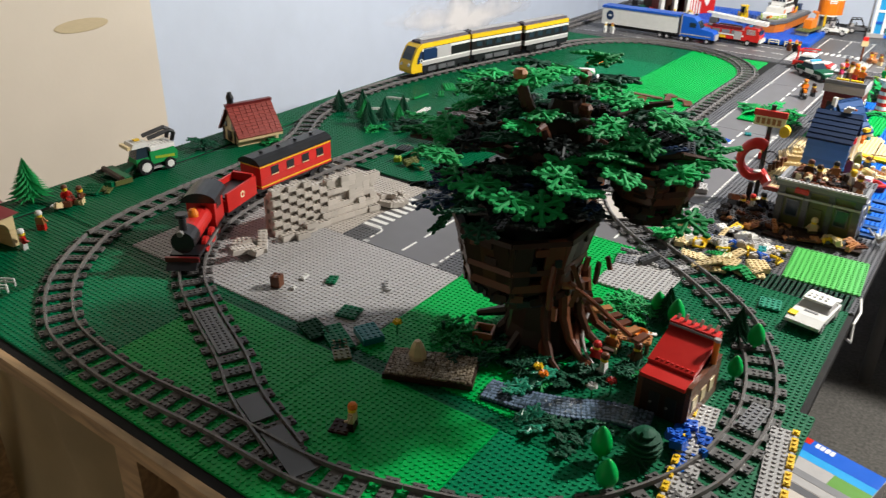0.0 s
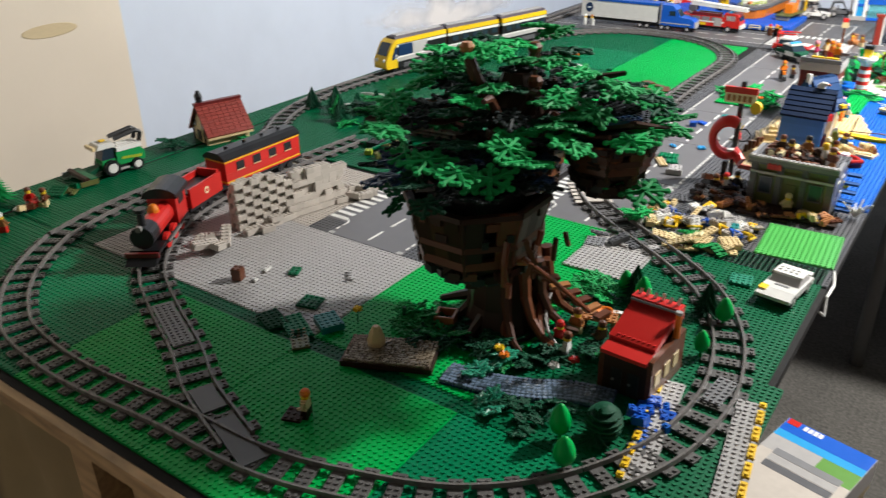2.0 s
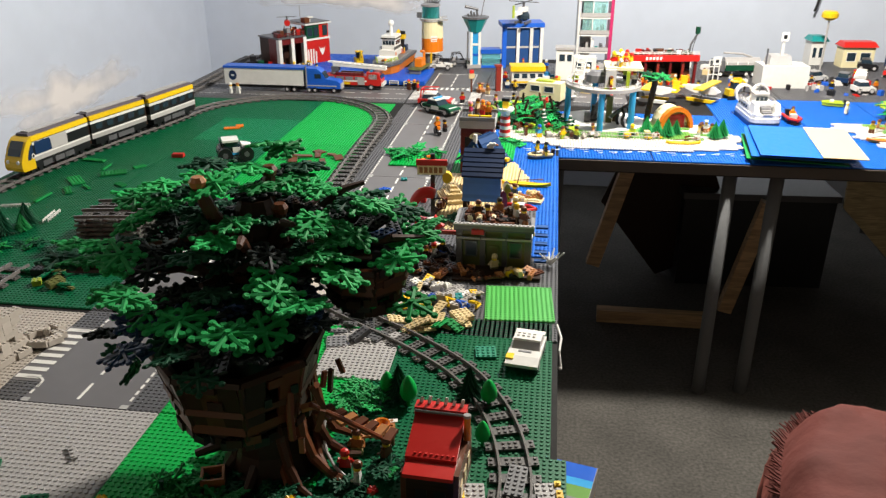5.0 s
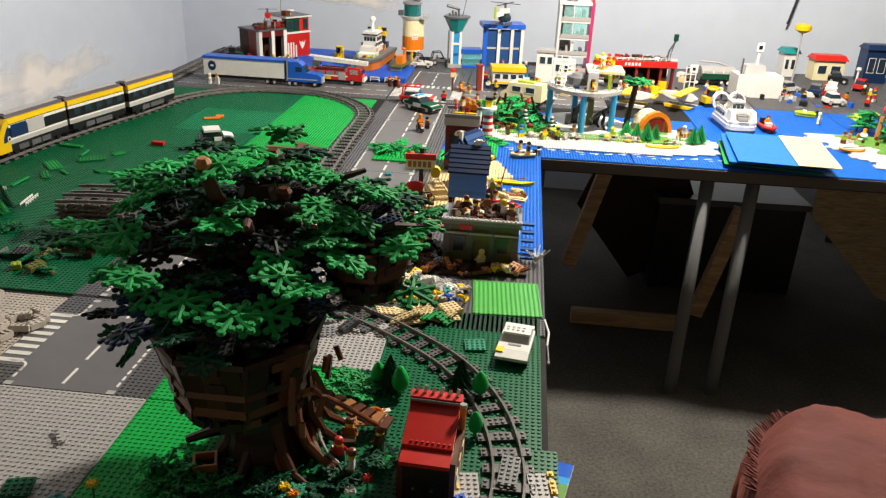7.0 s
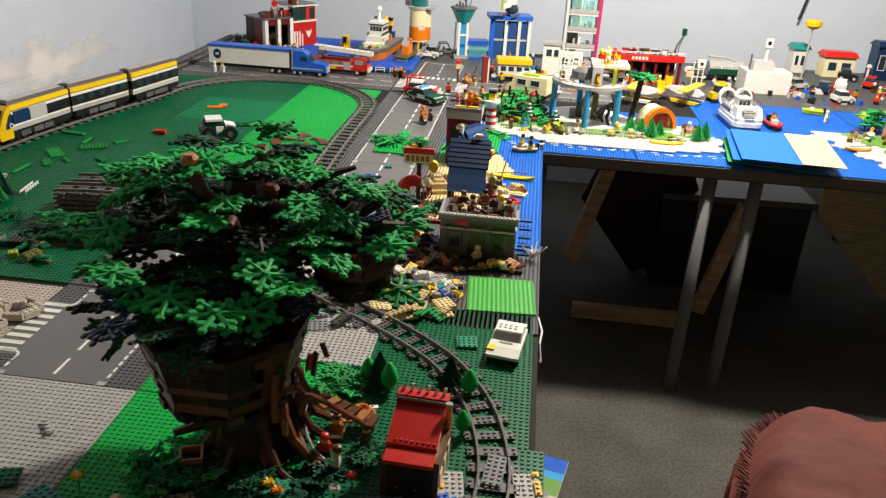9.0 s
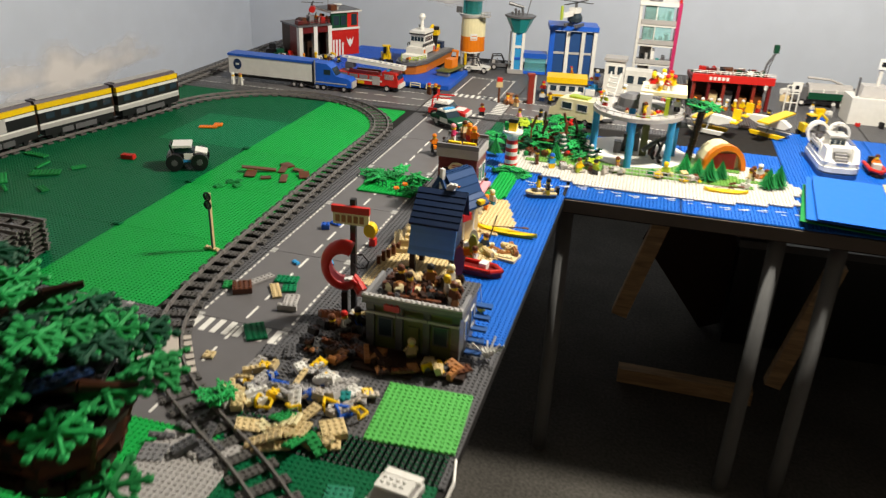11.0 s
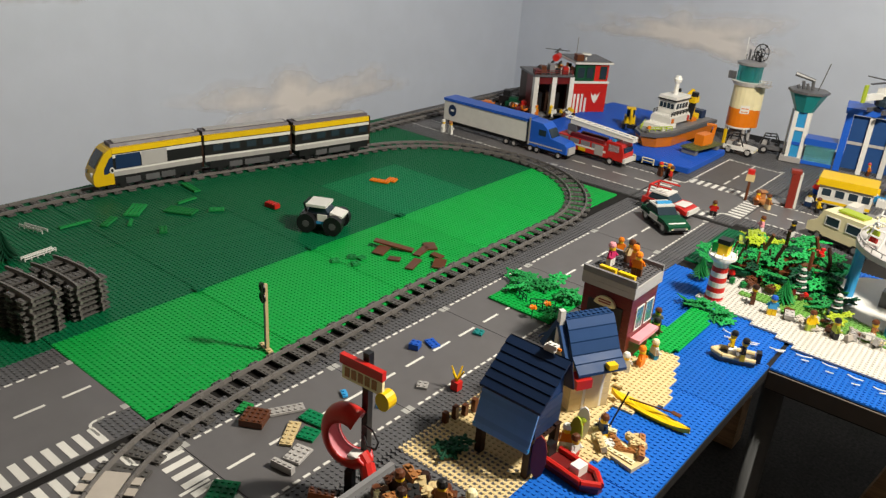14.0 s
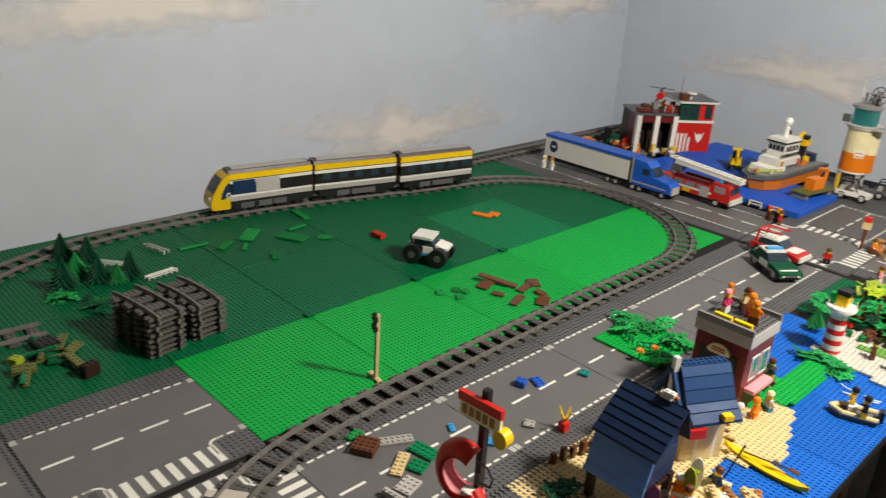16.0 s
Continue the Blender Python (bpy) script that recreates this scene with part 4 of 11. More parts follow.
def bush(x, y, z=Z0, n=6, r=0.02, h=0.02, meshes=(LEAF,), label="low green toy plant of moulded leaves", seed=0):
    rnd = random.Random(seed or int(1000 * abs(x) + 7000 * abs(y)))
    b = thing("leafy_plant", label, "toy plant", x, y, z, 0, "leafy plants")
    bm = BM()
    rod(bm, (0, 0, 0), (0, 0, h * 0.9), 0.003, n=6)
    part("stem", bm, "leaf_dark", b)
    for i in range(n):
        a = i * 2.4
        q = r * math.sqrt((i + 0.3) / n)
        piece("leaf", rnd.choice(meshes), b, pose(q * math.cos(a), q * math.sin(a), h * rnd.uniform(0.3, 1.0), rnd.uniform(-25, 25), rnd.uniform(-25, 25), rnd.uniform(0, 360)) @ Matrix.Scale(rnd.uniform(0.6, 1.0), 4))
    return b


LOOSE = {}


def loose(x, y, nx, ny, h, mat, turn=0, z=Z0, tip=(0, 0), label="", on=True):
    """A loose brick, plate or tile lying about."""
    k = (nx, ny, h, mat, on)
    if k not in LOOSE:
        bm = BM()
        brick(bm, -nx * S / 2, -ny * S / 2, 0, nx, ny, h, on)
        LOOSE[k] = mesh_of(bm, "loose_brick", C(mat))
    kind = "brick" if h > 0.006 else "plate" if on else "tile"
    ob = new("loose_" + kind, LOOSE[k])
    lift = abs(math.sin(radians(tip[0]))) * ny * S / 2 + abs(math.sin(radians(tip[1]))) * nx * S / 2
    ob.matrix_basis = pose(x, y, z + 0.0019 + lift, tip[0], tip[1], turn)
    return tagged(ob, label or f"loose {mat.replace('_', ' ')} toy {kind} lying on the baseplates", "toy brick", "loose bricks")


def heap(cx, cy, rx, ry, n, colours, seed, z=Z0, sizes=((1, 2), (2, 2), (2, 4), (1, 4), (2, 3), (4, 4)), tall=0.35, merged=""):
    """Loose bricks strewn over an oval; merged: one object, with this label, for far clutter."""
    rnd = random.Random(seed)
    if merged:
        ob = thing("brick_clutter", merged, "loose bricks", cx, cy, z, 0, "", "stuff")
        for m in sorted(set(colours)):
            bm = BM()
            for i in range(n // len(set(colours)) + 1):
                a, q = rnd.uniform(0, math.tau), math.sqrt(rnd.random())
                nx, ny = rnd.choice(sizes)
                h = rnd.choice((B, 2 * B)) if rnd.random() < tall else P
                one = BM()
                brick(one, -nx * S / 2, -ny * S / 2, 0, nx, ny, h)
                one.transform(pose(rx * q * math.cos(a), ry * q * math.sin(a), 0, 0, 0, rnd.uniform(0, 360)))
                me = bpy.data.meshes.new("one")
                one.to_mesh(me)
                one.free()
                bm.from_mesh(me)
                bpy.data.meshes.remove(me)
            part("bricks", bm, m, ob)["kind"] = "stuff"
        return
    for i in range(n):
        a, q = rnd.uniform(0, math.tau), math.sqrt(rnd.random())
        nx, ny = rnd.choice(sizes)
        h = B if rnd.random() < tall else P
        loose(cx + rx * q * math.cos(a), cy + ry * q * math.sin(a), nx, ny, h, rnd.choice(colours), rnd.uniform(0, 360), z + rnd.choice((0, 0, 0.002)), (rnd.choice((0, 0, 0, 12, -18)), rnd.choice((0, 0, 15, -10))))


def car(x, y, turn, length=0.075, width=0.042, height=0.036, body="white", top="white", glass="glass_dark", label="small toy car", z=Z0, wheel=0.0085, name="toy_car", group="toy vehicles", nose=0.3, trim=None):
    """A stud-built car: chassis, sloped bonnet, cabin with windows, wheels with rims."""
    c = thing(name, label, "toy vehicle", x, y, z + 0.0018, turn, group)
    L, W, w = length / 2, width / 2, wheel
    boxes("chassis", "black", c, (-L + 0.003, L - 0.003, -W + 0.003, W - 0.003, w * 0.7, w * 1.15))
    bm = BM()
    b0, b1 = w * 1.15, w * 1.15 + height * 0.32
    prism(bm, ((-L, b0), (L, b0), (L, b0 + (b1 - b0) * 0.55), (L - length * nose * 0.5, b1), (-L, b1)), "y", -W, W)
    part("body", bm, body, c)
    x0, x1 = -L + length * 0.12, L - length * nose
    boxes("window_band", glass, c, (x0, x1, -W + 0.003, W - 0.003, b1 + 0.0002, b1 + height * 0.3, (length * 0.05, length * 0.12, 0.002, 0.002)))
    bm = BM()
    z1 = b1 + height * 0.3 + 0.0002
    box(bm, x0 + length * 0.05, x1 - length * 0.12, -W + 0.004, W - 0.004, z1, z1 + 0.0035)
    studs(bm, x0 + length * 0.06, -W + 0.006, max(1, int((x1 - x0 - length * 0.2) / S)), max(1, int((width - 0.012) / S)), z1 + 0.0035, 6)
    part("roof", bm, top, c)
    if trim:
        boxes("stripe", trim, c, (-L - 0.0003, L - length * 0.2, -W - 0.0004, W + 0.0004, b0 + 0.001, b0 + 0.0045))
    for s in (1, -1):
        boxes("headlight", "cream", c, (L - 0.001, L + 0.0008, s * W * 0.62 - 0.0025, s * W * 0.62 + 0.0025, b0 + 0.001, b0 + 0.004))
    wheels(c, [(q * L * 0.62, s * W) for q in (1, -1) for s in (1, -1)], w, 0.006, "light_grey")
    return c


def windows(parent, face, at, spans, z0, z1, glass="glass_blue", frame="white", d=0.0012):
    """Framed windows on an upright face: face 'x' or 'y', at its coordinate; spans along the other axis."""
    for a, b in spans:
        def bx(p0, p1, q0, q1, t):
            return (at - t, at + t, p0, p1, q0, q1) if face == "x" else (p0, p1, at - t, at + t, q0, q1)
        w = boxes("window", frame, parent, bx(a, b, z0, z0 + 0.002, d), bx(a, b, z1 - 0.002, z1, d), bx(a, a + 0.002, z0 + 0.002, z1 - 0.002, d), bx(b - 0.002, b, z0 + 0.002, z1 - 0.002, d))
        boxes("pane", glass, w, bx(a + 0.002, b - 0.002, z0 + 0.002, z1 - 0.002, d * 0.4))


def courses(bm, x0, x1, y0, y1, z0, z1, h=B):
    """A block whose brick courses are parted by fine grooves, one closed skin."""
    g, rings, z = 0.0005, [], z0
    while z < z1 - 0.001:
        t = min(z + h, z1)
        rings += [(z, 0.0), (t - g, 0.0)] + ([(t - g, g), (t, g)] if t < z1 - 0.001 else [])
        z = t
    rows = [[bm.verts.new(p) for p in ((x0 + i, y0 + i, q), (x1 - i, y0 + i, q), (x1 - i, y1 - i, q), (x0 + i, y1 - i, q))] for q, i in rings]
    for a, b in zip(rows, rows[1:]):
        for i in range(4):
            j = (i + 1) % 4
            bm.faces.new((a[i], a[j], b[j], b[i]))
    bm.faces.new(rows[0][::-1])
    bm.faces.new(rows[-1])


def course_part(name, mat, parent, *b, label=""):
    bm = BM()
    courses(bm, *b)
    return part(name, bm, mat, parent, label)


def stud_deck(name, mat, parent, x, y, z, nx, ny, h=P, label=""):
    bm = BM()
    brick(bm, x, y, z, nx, ny, h)
    return part(name, bm, mat, parent, label)


def rail_fence(parent, p, q, z, h=0.012, n=5, mat="white"):
    bm = BM()
    p, q = Vector((*p, z)), Vector((*q, z))
    for i in range(n):
        c = p.lerp(q, i / (n - 1))
        rod(bm, c, c + Vector((0, 0, h)), 0.0011, n=5)
    for k in (0.55, 1.0):
        rod(bm, p + Vector((0, 0, h * k)), q + Vector((0, 0, h * k)), 0.0011, n=5)
    return part("railing", bm, mat, parent)


def kayak(x, y, turn, mat="yellow", length=0.10, label="yellow toy kayak on blue plates", z=Z0):
    k = thing("kayak", label, "toy boat", x, y, z + 0.0018, turn, "toy boats")
    bm = BM()
    n = 12
    rows = []
    for i in range(n + 1):
        t = i / n
        w = 0.0105 * math.sin(math.pi * t) ** 0.7 + 0.0006
        up = 0.005 * (2 * t - 1) ** 4
        px = (t - 0.5) * length
        rows.append([bm.verts.new(v) for v in ((px, -w, 0.009 + up), (px, -w * 0.6, 0.001 + up), (px, w * 0.6, 0.001 + up), (px, w, 0.009 + up), (px, w * 0.45, 0.0095 + up), (px, 0, 0.007 + up if 3 < i < 9 else 0.0105 + up), (px, -w * 0.45, 0.0095 + up))])
    for a, b in zip(rows, rows[1:]):
        for i in range(7):
            j = (i + 1) % 7
            bm.faces.new((a[i], a[j], b[j], b[i]))
    bm.faces.new(rows[0])
    bm.faces.new(rows[-1])
    part("hull", bm, mat, k)
    bm = BM()
    rod(bm, (-0.03, -0.006, 0.016), (0.03, 0.010, 0.017), 0.0012, n=6)
    pd = part("paddle", bm, "brown", k)
    boxes("blade", "brown", pd, (0.028, 0.042, 0.007, 0.014, 0.0165, 0.018))
    return k


# ---- the near end: tree house, cottage, rubble wall ----
def octagon(cx, cy, q, n=8, off=math.pi / 8):
    return [(cx + q * math.cos(i * math.tau / n + off), cy + q * math.sin(i * math.tau / n + off)) for i in range(n)]


BARK = {}


def bark_brick(nx, mat):
    if (nx, mat) not in BARK:
        bm = BM()
        brick(bm, -nx * S / 2, -S / 2, 0, nx, 1)
        BARK[(nx, mat)] = mesh_of(bm, "brick", C(mat))
    return BARK[(nx, mat)]


PLANKS = {}


def plank_mesh(name, w, h, d, mat):
    k = (name, round(w, 4), round(h, 4), mat)
    if k not in PLANKS:
        bm = BM()
        box(bm, -w / 2, w / 2, -d / 2, d / 2, 0, h, (0.0006,) * 4)
        PLANKS[k] = mesh_of(bm, name, C(mat))
    return PLANKS[k]


def tree_cabin(t, cx, cy, r, z0, rows, mats, open_at, seed):
    """An eight-sided plank cabin over a brick bowl, with a sill, corner posts and one open side."""
    rnd = random.Random(seed)
    top = z0 + rows * B
    bm = BM()
    prism(bm, octagon(cx, cy, r * 0.52), "z", z0 - 0.030, z0 - 0.0064)
    part("bracket", bm, "dark_brown", t)
    bm = BM()
    prism(bm, octagon(cx, cy, r * 0.76), "z", z0 - 0.006, z0)
    part("deck", bm, "dark_brown", t, "dark brown plank deck")
    # solid black core paints the shade inside the open cabin
    bm = BM()
    prism(bm, octagon(cx, cy, r * 0.66), "z", z0 + 0.0005, top)
    cab = part("cabin", bm, "black", t, "black core standing in for the cabin's inner shade")
    # bowl of loose-looking bricks under the deck
    n = max(8, int(math.tau * r * 0.7 / 0.0175))
    for k in range(3):
        rr = r * (0.50 + 0.12 * k)
        for i in range(n):
            a = (i + 0.5 * (k % 2)) * math.tau / n
            if rnd.random() < 0.12:
                continue
            q = rr + rnd.choice((0, 0.003, -0.003))
            piece("brick", bark_brick(2, rnd.choice(("dark_brown", "dark_brown", "black", "brown") if k else ("dark_brown", "black"))), cab, pose(cx + q * math.cos(a), cy + q * math.sin(a), z0 - 0.034 + k * B, 0, 0, math.degrees(a) + 90 + rnd.uniform(-6, 6)))
    lean = 0.20                                # the walls lean out by this share of the radius
    tall = rows * B - 0.014
    tip = math.degrees(math.atan2(lean * r, tall))
    for i in range(8):
        a = (i + 1) * math.tau / 8
        d, nn = Vector((math.cos(a), math.sin(a), 0)), Vector((-math.sin(a), math.cos(a), 0))
        way = math.degrees(a) + 90
        open_side = abs((a - radians(open_at) + math.pi) % math.tau - math.pi) < 0.42

        def at(h):
            """Middle of this side's outer face, and its width, at height h over the deck."""
            q = r * (0.76 + lean * h / tall)
            return Vector((cx, cy, z0 + h)) + d * q * math.cos(math.pi / 8), 2 * q * math.sin(math.pi / 8)
        for h, high, mat in ((0.0006, 0.010, "brown"), (tall * 0.36, 0.007, "brown" if i % 2 else "bark"), (tall - 0.004, 0.0062, "dark_brown")):
            c, side = at(h)
            piece("belt", plank_mesh("belt", side * 1.04, high, 0.011, mat), cab, pose(c.x, c.y, c.z, 0, 0, way))
        for f in (-0.34, 0.0, 0.34):
            if open_side and f == 0.0:
                continue
            c, side = at(0.009)
            p = c + nn * side * f
            piece("wall_plank", plank_mesh("wall_plank", side * 0.40, tall - 0.006, 0.0055, rnd.choice(mats)), cab, pose(p.x, p.y, p.z + rnd.uniform(0, 0.002), 0, 0, way) @ pose(0, 0, 0, tip, 0, 0))
        # right-hand posts in lighter brown: light from that side put into the colour
        (lo, w0), (hi, w1) = at(-0.008), at(tall)
        bm = BM()
        rod(bm, lo + nn * w0 / 2, hi + nn * w1 / 2, 0.0036, n=7)
        part("corner_post", bm, "brown" if i in (0, 7, 6) else "dark_brown", t)
        for k in range(3):
            c, side = at(rnd.uniform(0.0, tall * 0.9))
            p = c + nn * side * rnd.uniform(-0.4, 0.4) + d * 0.003
            piece("brick", bark_brick(rnd.choice((1, 2)), rnd.choice(("bark", "dark_brown", "black", "brown"))), cab, pose(p.x, p.y, p.z, 0, 0, way + rnd.uniform(-8, 8)))
    return cab


def roof_plates(t, cx, cy, r, z, mats, n, seed):
    rnd = random.Random(seed)
    for i in range(n):
        a, q = i * 2.39996, r * math.sqrt((i + 0.5) / n)
        nx, ny = rnd.choice(((4, 4), (2, 4), (3, 6), (2, 6)))
        m = rnd.choice(mats)
        k = (nx, ny, m)
        if k not in BARK:
            bm = BM()
            brick(bm, -nx * S / 2, -ny * S / 2, 0, nx, ny, P)
            BARK[k] = mesh_of(bm, "roof_plate", C(m))
        piece("roof_plate", BARK[k], t, pose(cx + q * math.cos(a), cy + q * math.sin(a), z + 0.012 * (1 - q / r) + rnd.uniform(0, 0.004), rnd.uniform(-9, 9) - 14 * math.sin(a) * q / r, rnd.uniform(-9, 9) + 14 * math.cos(a) * q / r, math.degrees(a) + rnd.choice((0, 90))))


def limb(t, pts, r0, r1, mat):
    bm = BM()
    n = len(pts) - 1
    for k, (a, b) in enumerate(zip(pts, pts[1:])):
        rod(bm, a, b, r0 + (r1 - r0) * k / n, r0 + (r1 - r0) * (k + 1) / n, 7)
    return part("limb", bm, mat, t)


def tree_house(x, y):
    t = thing("tree_house", "tall brown toy tree house with spreading green leaf crown", "tree house", x, y, Z0 + 0.0018, 0)
    rnd = random.Random(5)
    bm = BM()
    lathe(bm, 0, -0.012, ((0.066, 0.0), (0.056, 0.012), (0.048, 0.035), (0.044, 0.07), (0.046, 0.11), (0.052, 0.15)), 12)
    part("trunk", bm, "dark_brown", t, "dark brown trunk with spread roots")
    for i in range(10):
        a = i * math.tau / 10 + 0.2
        d = Vector((math.cos(a), math.sin(a), 0))
        bm = BM()
        pts = [d * 0.034 + Vector((0, 0, 0.12)), d * 0.041 + Vector((0, 0, 0.06)), d * 0.056 + Vector((0, 0, 0.022)), d * (0.078 + 0.012 * (i % 3)) + Vector((0, 0, 0.004))]
        for k, (p, q) in enumerate(zip(pts, pts[1:])):
            rod(bm, p, q, 0.0105 - k * 0.001, 0.0105 - (k + 1) * 0.0018, 7)
        part("root", bm, "dark_brown" if i % 4 else "brown", t)
    # curled root slabs on one side, their lit look put into a lighter brown
    for i in range(5):
        a = radians(-62 + 26 * i)
        d, nn = Vector((math.cos(a), math.sin(a), 0)), Vector((-math.sin(a), math.cos(a), 0))
        pts = [d * 0.052 + Vector((0, 0, 0.105 - 0.008 * (i % 2))), d * 0.058 + Vector((0, 0, 0.06)), d * 0.072 + nn * 0.004 + Vector((0, 0, 0.030)), d * 0.093 + nn * 0.012 + Vector((0, 0, 0.012)), d * 0.106 + nn * 0.022 + Vector((0, 0, 0.008))]
        bm = BM()
        for k, (p, q) in enumerate(zip(pts, pts[1:])):
            rod(bm, p, q, 0.0085 - k * 0.0010, 0.0085 - (k + 1) * 0.0012, 7)
        part("root", bm, "brown" if i % 2 else "bark", t, "reddish brown curled root")
    for k in range(14):
        a = k * 2.4
        for h in (0.03, 0.06, 0.09):
            piece("brick", bark_brick(1, rnd.choice(("dark_brown", "bark", "black"))), t, pose(0.046 * math.cos(a), 0.046 * math.sin(a), h + rnd.uniform(-0.01, 0.01), 0, 0, math.degrees(a) + 90))
    tree_cabin(t, 0.006, -0.092, 0.092, 0.150, 9, ("bark", "dark_brown", "brown", "bark"), -38, 3)
    tree_cabin(t, 0.118, 0.035, 0.060, 0.240, 5, ("brown", "nougat", "brown", "red_brown"), -22, 4)
    tree_cabin(t, -0.03, 0.085, 0.062, 0.185, 6, ("dark_brown", "bark", "dark_brown"), 120, 6)
    roof_plates(t, 0.0, -0.090, 0.096, 0.240, ("dark_blue", "black", "black", "dark_blue"), 26, 7)
    roof_plates(t, 0.104, 0.046, 0.046, 0.292, ("dark_brown", "black", "dark_blue"), 9, 8)
    # hidden under the crown, spread wide to block the lamp's light
    roof_plates(t, -0.03, 0.085, 0.068, 0.248, ("dark_blue", "black"), 14, 9)
    # stair from the front cabin's open side down towards the garden
    for i in range(8):
        bm = BM()
        box(bm, -0.012, 0.012, -0.005, 0.005, 0, 0.004)
        st = part("stair_tread", bm, "brown" if i % 3 else "nougat", t)
        st.matrix_basis = pose(0.086 + 0.010 * i, -0.105 + 0.010 * i, 0.152 - 0.012 * i, 0, 0, 35 + 6 * i)
    limb(t, [Vector(p) for p in ((0.092, -0.125, 0.170), (0.118, -0.098, 0.135), (0.150, -0.06, 0.085))], 0.003, 0.003, "red_brown")
    limb(t, [Vector(p) for p in ((0.072, -0.132, 0.130), (0.072, -0.134, 0.16), (0.074, -0.132, 0.190))], 0.0045, 0.004, "red_brown")
    # reddish planks and rungs along the cabin's stair side, lit look put into the colour
    for i in range(10):
        f = i / 9
        bm = BM()
        box(bm, -0.0028, 0.0028, -0.002, 0.002, 0, 0.018 + 0.008 * (i % 3))
        pk = part("stair_plank", bm, ("red_brown", "brown", "brown")[i % 3], t)
        pk.matrix_basis = pose(0.088 + 0.018 * math.sin(7 * f), -0.150 + 0.125 * f, 0.128 + 0.018 * (i % 4), 14 * math.sin(3.1 * i), 22 * math.sin(2.3 * i), 20 * i)
    # limbs
    bm = BM()
    lathe(bm, 0.0, 0.01, ((0.044, 0.12), (0.042, 0.20), (0.040, 0.26), (0.032, 0.31), (0.018, 0.345)), 9)
    part("upper_trunk", bm, "dark_brown", t)
    for i in range(11):
        a = i * math.tau / 11 + rnd.uniform(-0.2, 0.2)
        reach, up = rnd.uniform(0.11, 0.18), rnd.uniform(0.28, 0.345)
        d = Vector((math.cos(a), math.sin(a), 0))
        o = Vector((-0.01, 0.015, 0))
        limb(t, [o * 0.3 + d * 0.02 + Vector((0, 0, 0.275)), o + d * reach * 0.35 + Vector((0, 0, 0.297)), o + d * reach * 0.65 + Vector((0, 0, up - 0.010)), o + d * reach * 0.82 + Vector((0, 0, up - 0.006))], 0.0085, 0.003, "dark_brown" if i % 3 else "bark")
    for k in range(30):
        a, h = k * 2.4, 0.19 + 0.14 * k / 30
        piece("brick", bark_brick(2, rnd.choice(("dark_brown", "black", "dark_brown", "bark"))), t, pose(0.045 * math.cos(a), 0.01 + 0.045 * math.sin(a), h, 0, 0, math.degrees(a) + 90))
    # broken stubs of lighter brown at the top, and blunt brown wedges between the limbs
    for px, py, h in ((-0.040, -0.042, 0.374), (0.012, 0.03, 0.366), (0.034, -0.006, 0.335), (0.085, -0.005, 0.312)):
        limb(t, [Vector((0.0, 0.0, 0.27)), Vector((px * 0.8, py * 0.8, h - 0.035)), Vector((px, py, h))], 0.010, 0.007, "bark")
        bm = BM()
        lathe(bm, px, py, ((0.0080, h), (0.0095, h + 0.006), (0.006, h + 0.011)), 9)
        part("branch_stub", bm, "nougat" if px < 0 else "brown", t, "cut branch end in light brown")
    # flat sprays in uneven tiers, with gaps through which the field shows
    for i in range(140):
        a = i * 2.39996
        q = math.sqrt((i + 0.5) / 140)
        lump = 1 + 0.16 * math.sin(3 * a + 1.0) * q + 0.09 * math.sin(5 * a)
        rad = 0.172 * q * lump
        ex, ey = rad * math.cos(a) - 0.016, rad * math.sin(a) * 1.04 + 0.020
        ez = 0.372 - 0.075 * q ** 1.8 + 0.018 * math.sin(4 * a + 9 * q) + rnd.uniform(-0.016, 0.010)
        if noise.noise(Vector((ex * 15, ey * 15, 4.0))) < (-0.06 if ex < 0.06 else 0.02) or (ey < -0.06 and i % 3) or (ey > 0.145 and ex < 0.06):
            continue
        m = rnd.choice((LEAF, LEAF, LEAF_BRIGHT, LEAF_DARK, LEAF_BRIGHT))
        tilt = 9 + 6 * q
        piece("leaf", m, t, pose(ex, ey, ez, rnd.uniform(-tilt, tilt) - 8 * q * math.sin(a), rnd.uniform(-tilt, tilt) + 8 * q * math.cos(a), rnd.uniform(0, 360)) @ Matrix.Scale(rnd.uniform(1.0, 1.25), 4))
        # every fourth spray gets a darker copy below, inner shade put into leaf colour
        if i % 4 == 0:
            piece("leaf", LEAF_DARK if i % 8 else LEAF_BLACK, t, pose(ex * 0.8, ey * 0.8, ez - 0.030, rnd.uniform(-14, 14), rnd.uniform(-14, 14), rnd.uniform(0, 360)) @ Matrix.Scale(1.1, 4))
    # inner layer of the crown and sprays on its underside, shade painted as dark leaves
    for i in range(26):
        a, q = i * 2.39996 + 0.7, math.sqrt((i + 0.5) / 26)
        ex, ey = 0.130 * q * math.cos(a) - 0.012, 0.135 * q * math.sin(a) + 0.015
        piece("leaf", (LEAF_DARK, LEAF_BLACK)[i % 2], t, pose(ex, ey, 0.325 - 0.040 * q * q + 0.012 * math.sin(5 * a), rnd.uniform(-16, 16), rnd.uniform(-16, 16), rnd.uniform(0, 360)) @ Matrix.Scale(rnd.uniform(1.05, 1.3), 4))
    # a long low branch on one side
    limb(t, [Vector(p) for p in ((-0.02, 0.0, 0.25), (-0.09, -0.005, 0.262), (-0.16, -0.012, 0.258), (-0.225, -0.02, 0.255))], 0.011, 0.004, "dark_brown")
    for i in range(17):
        f = i / 16
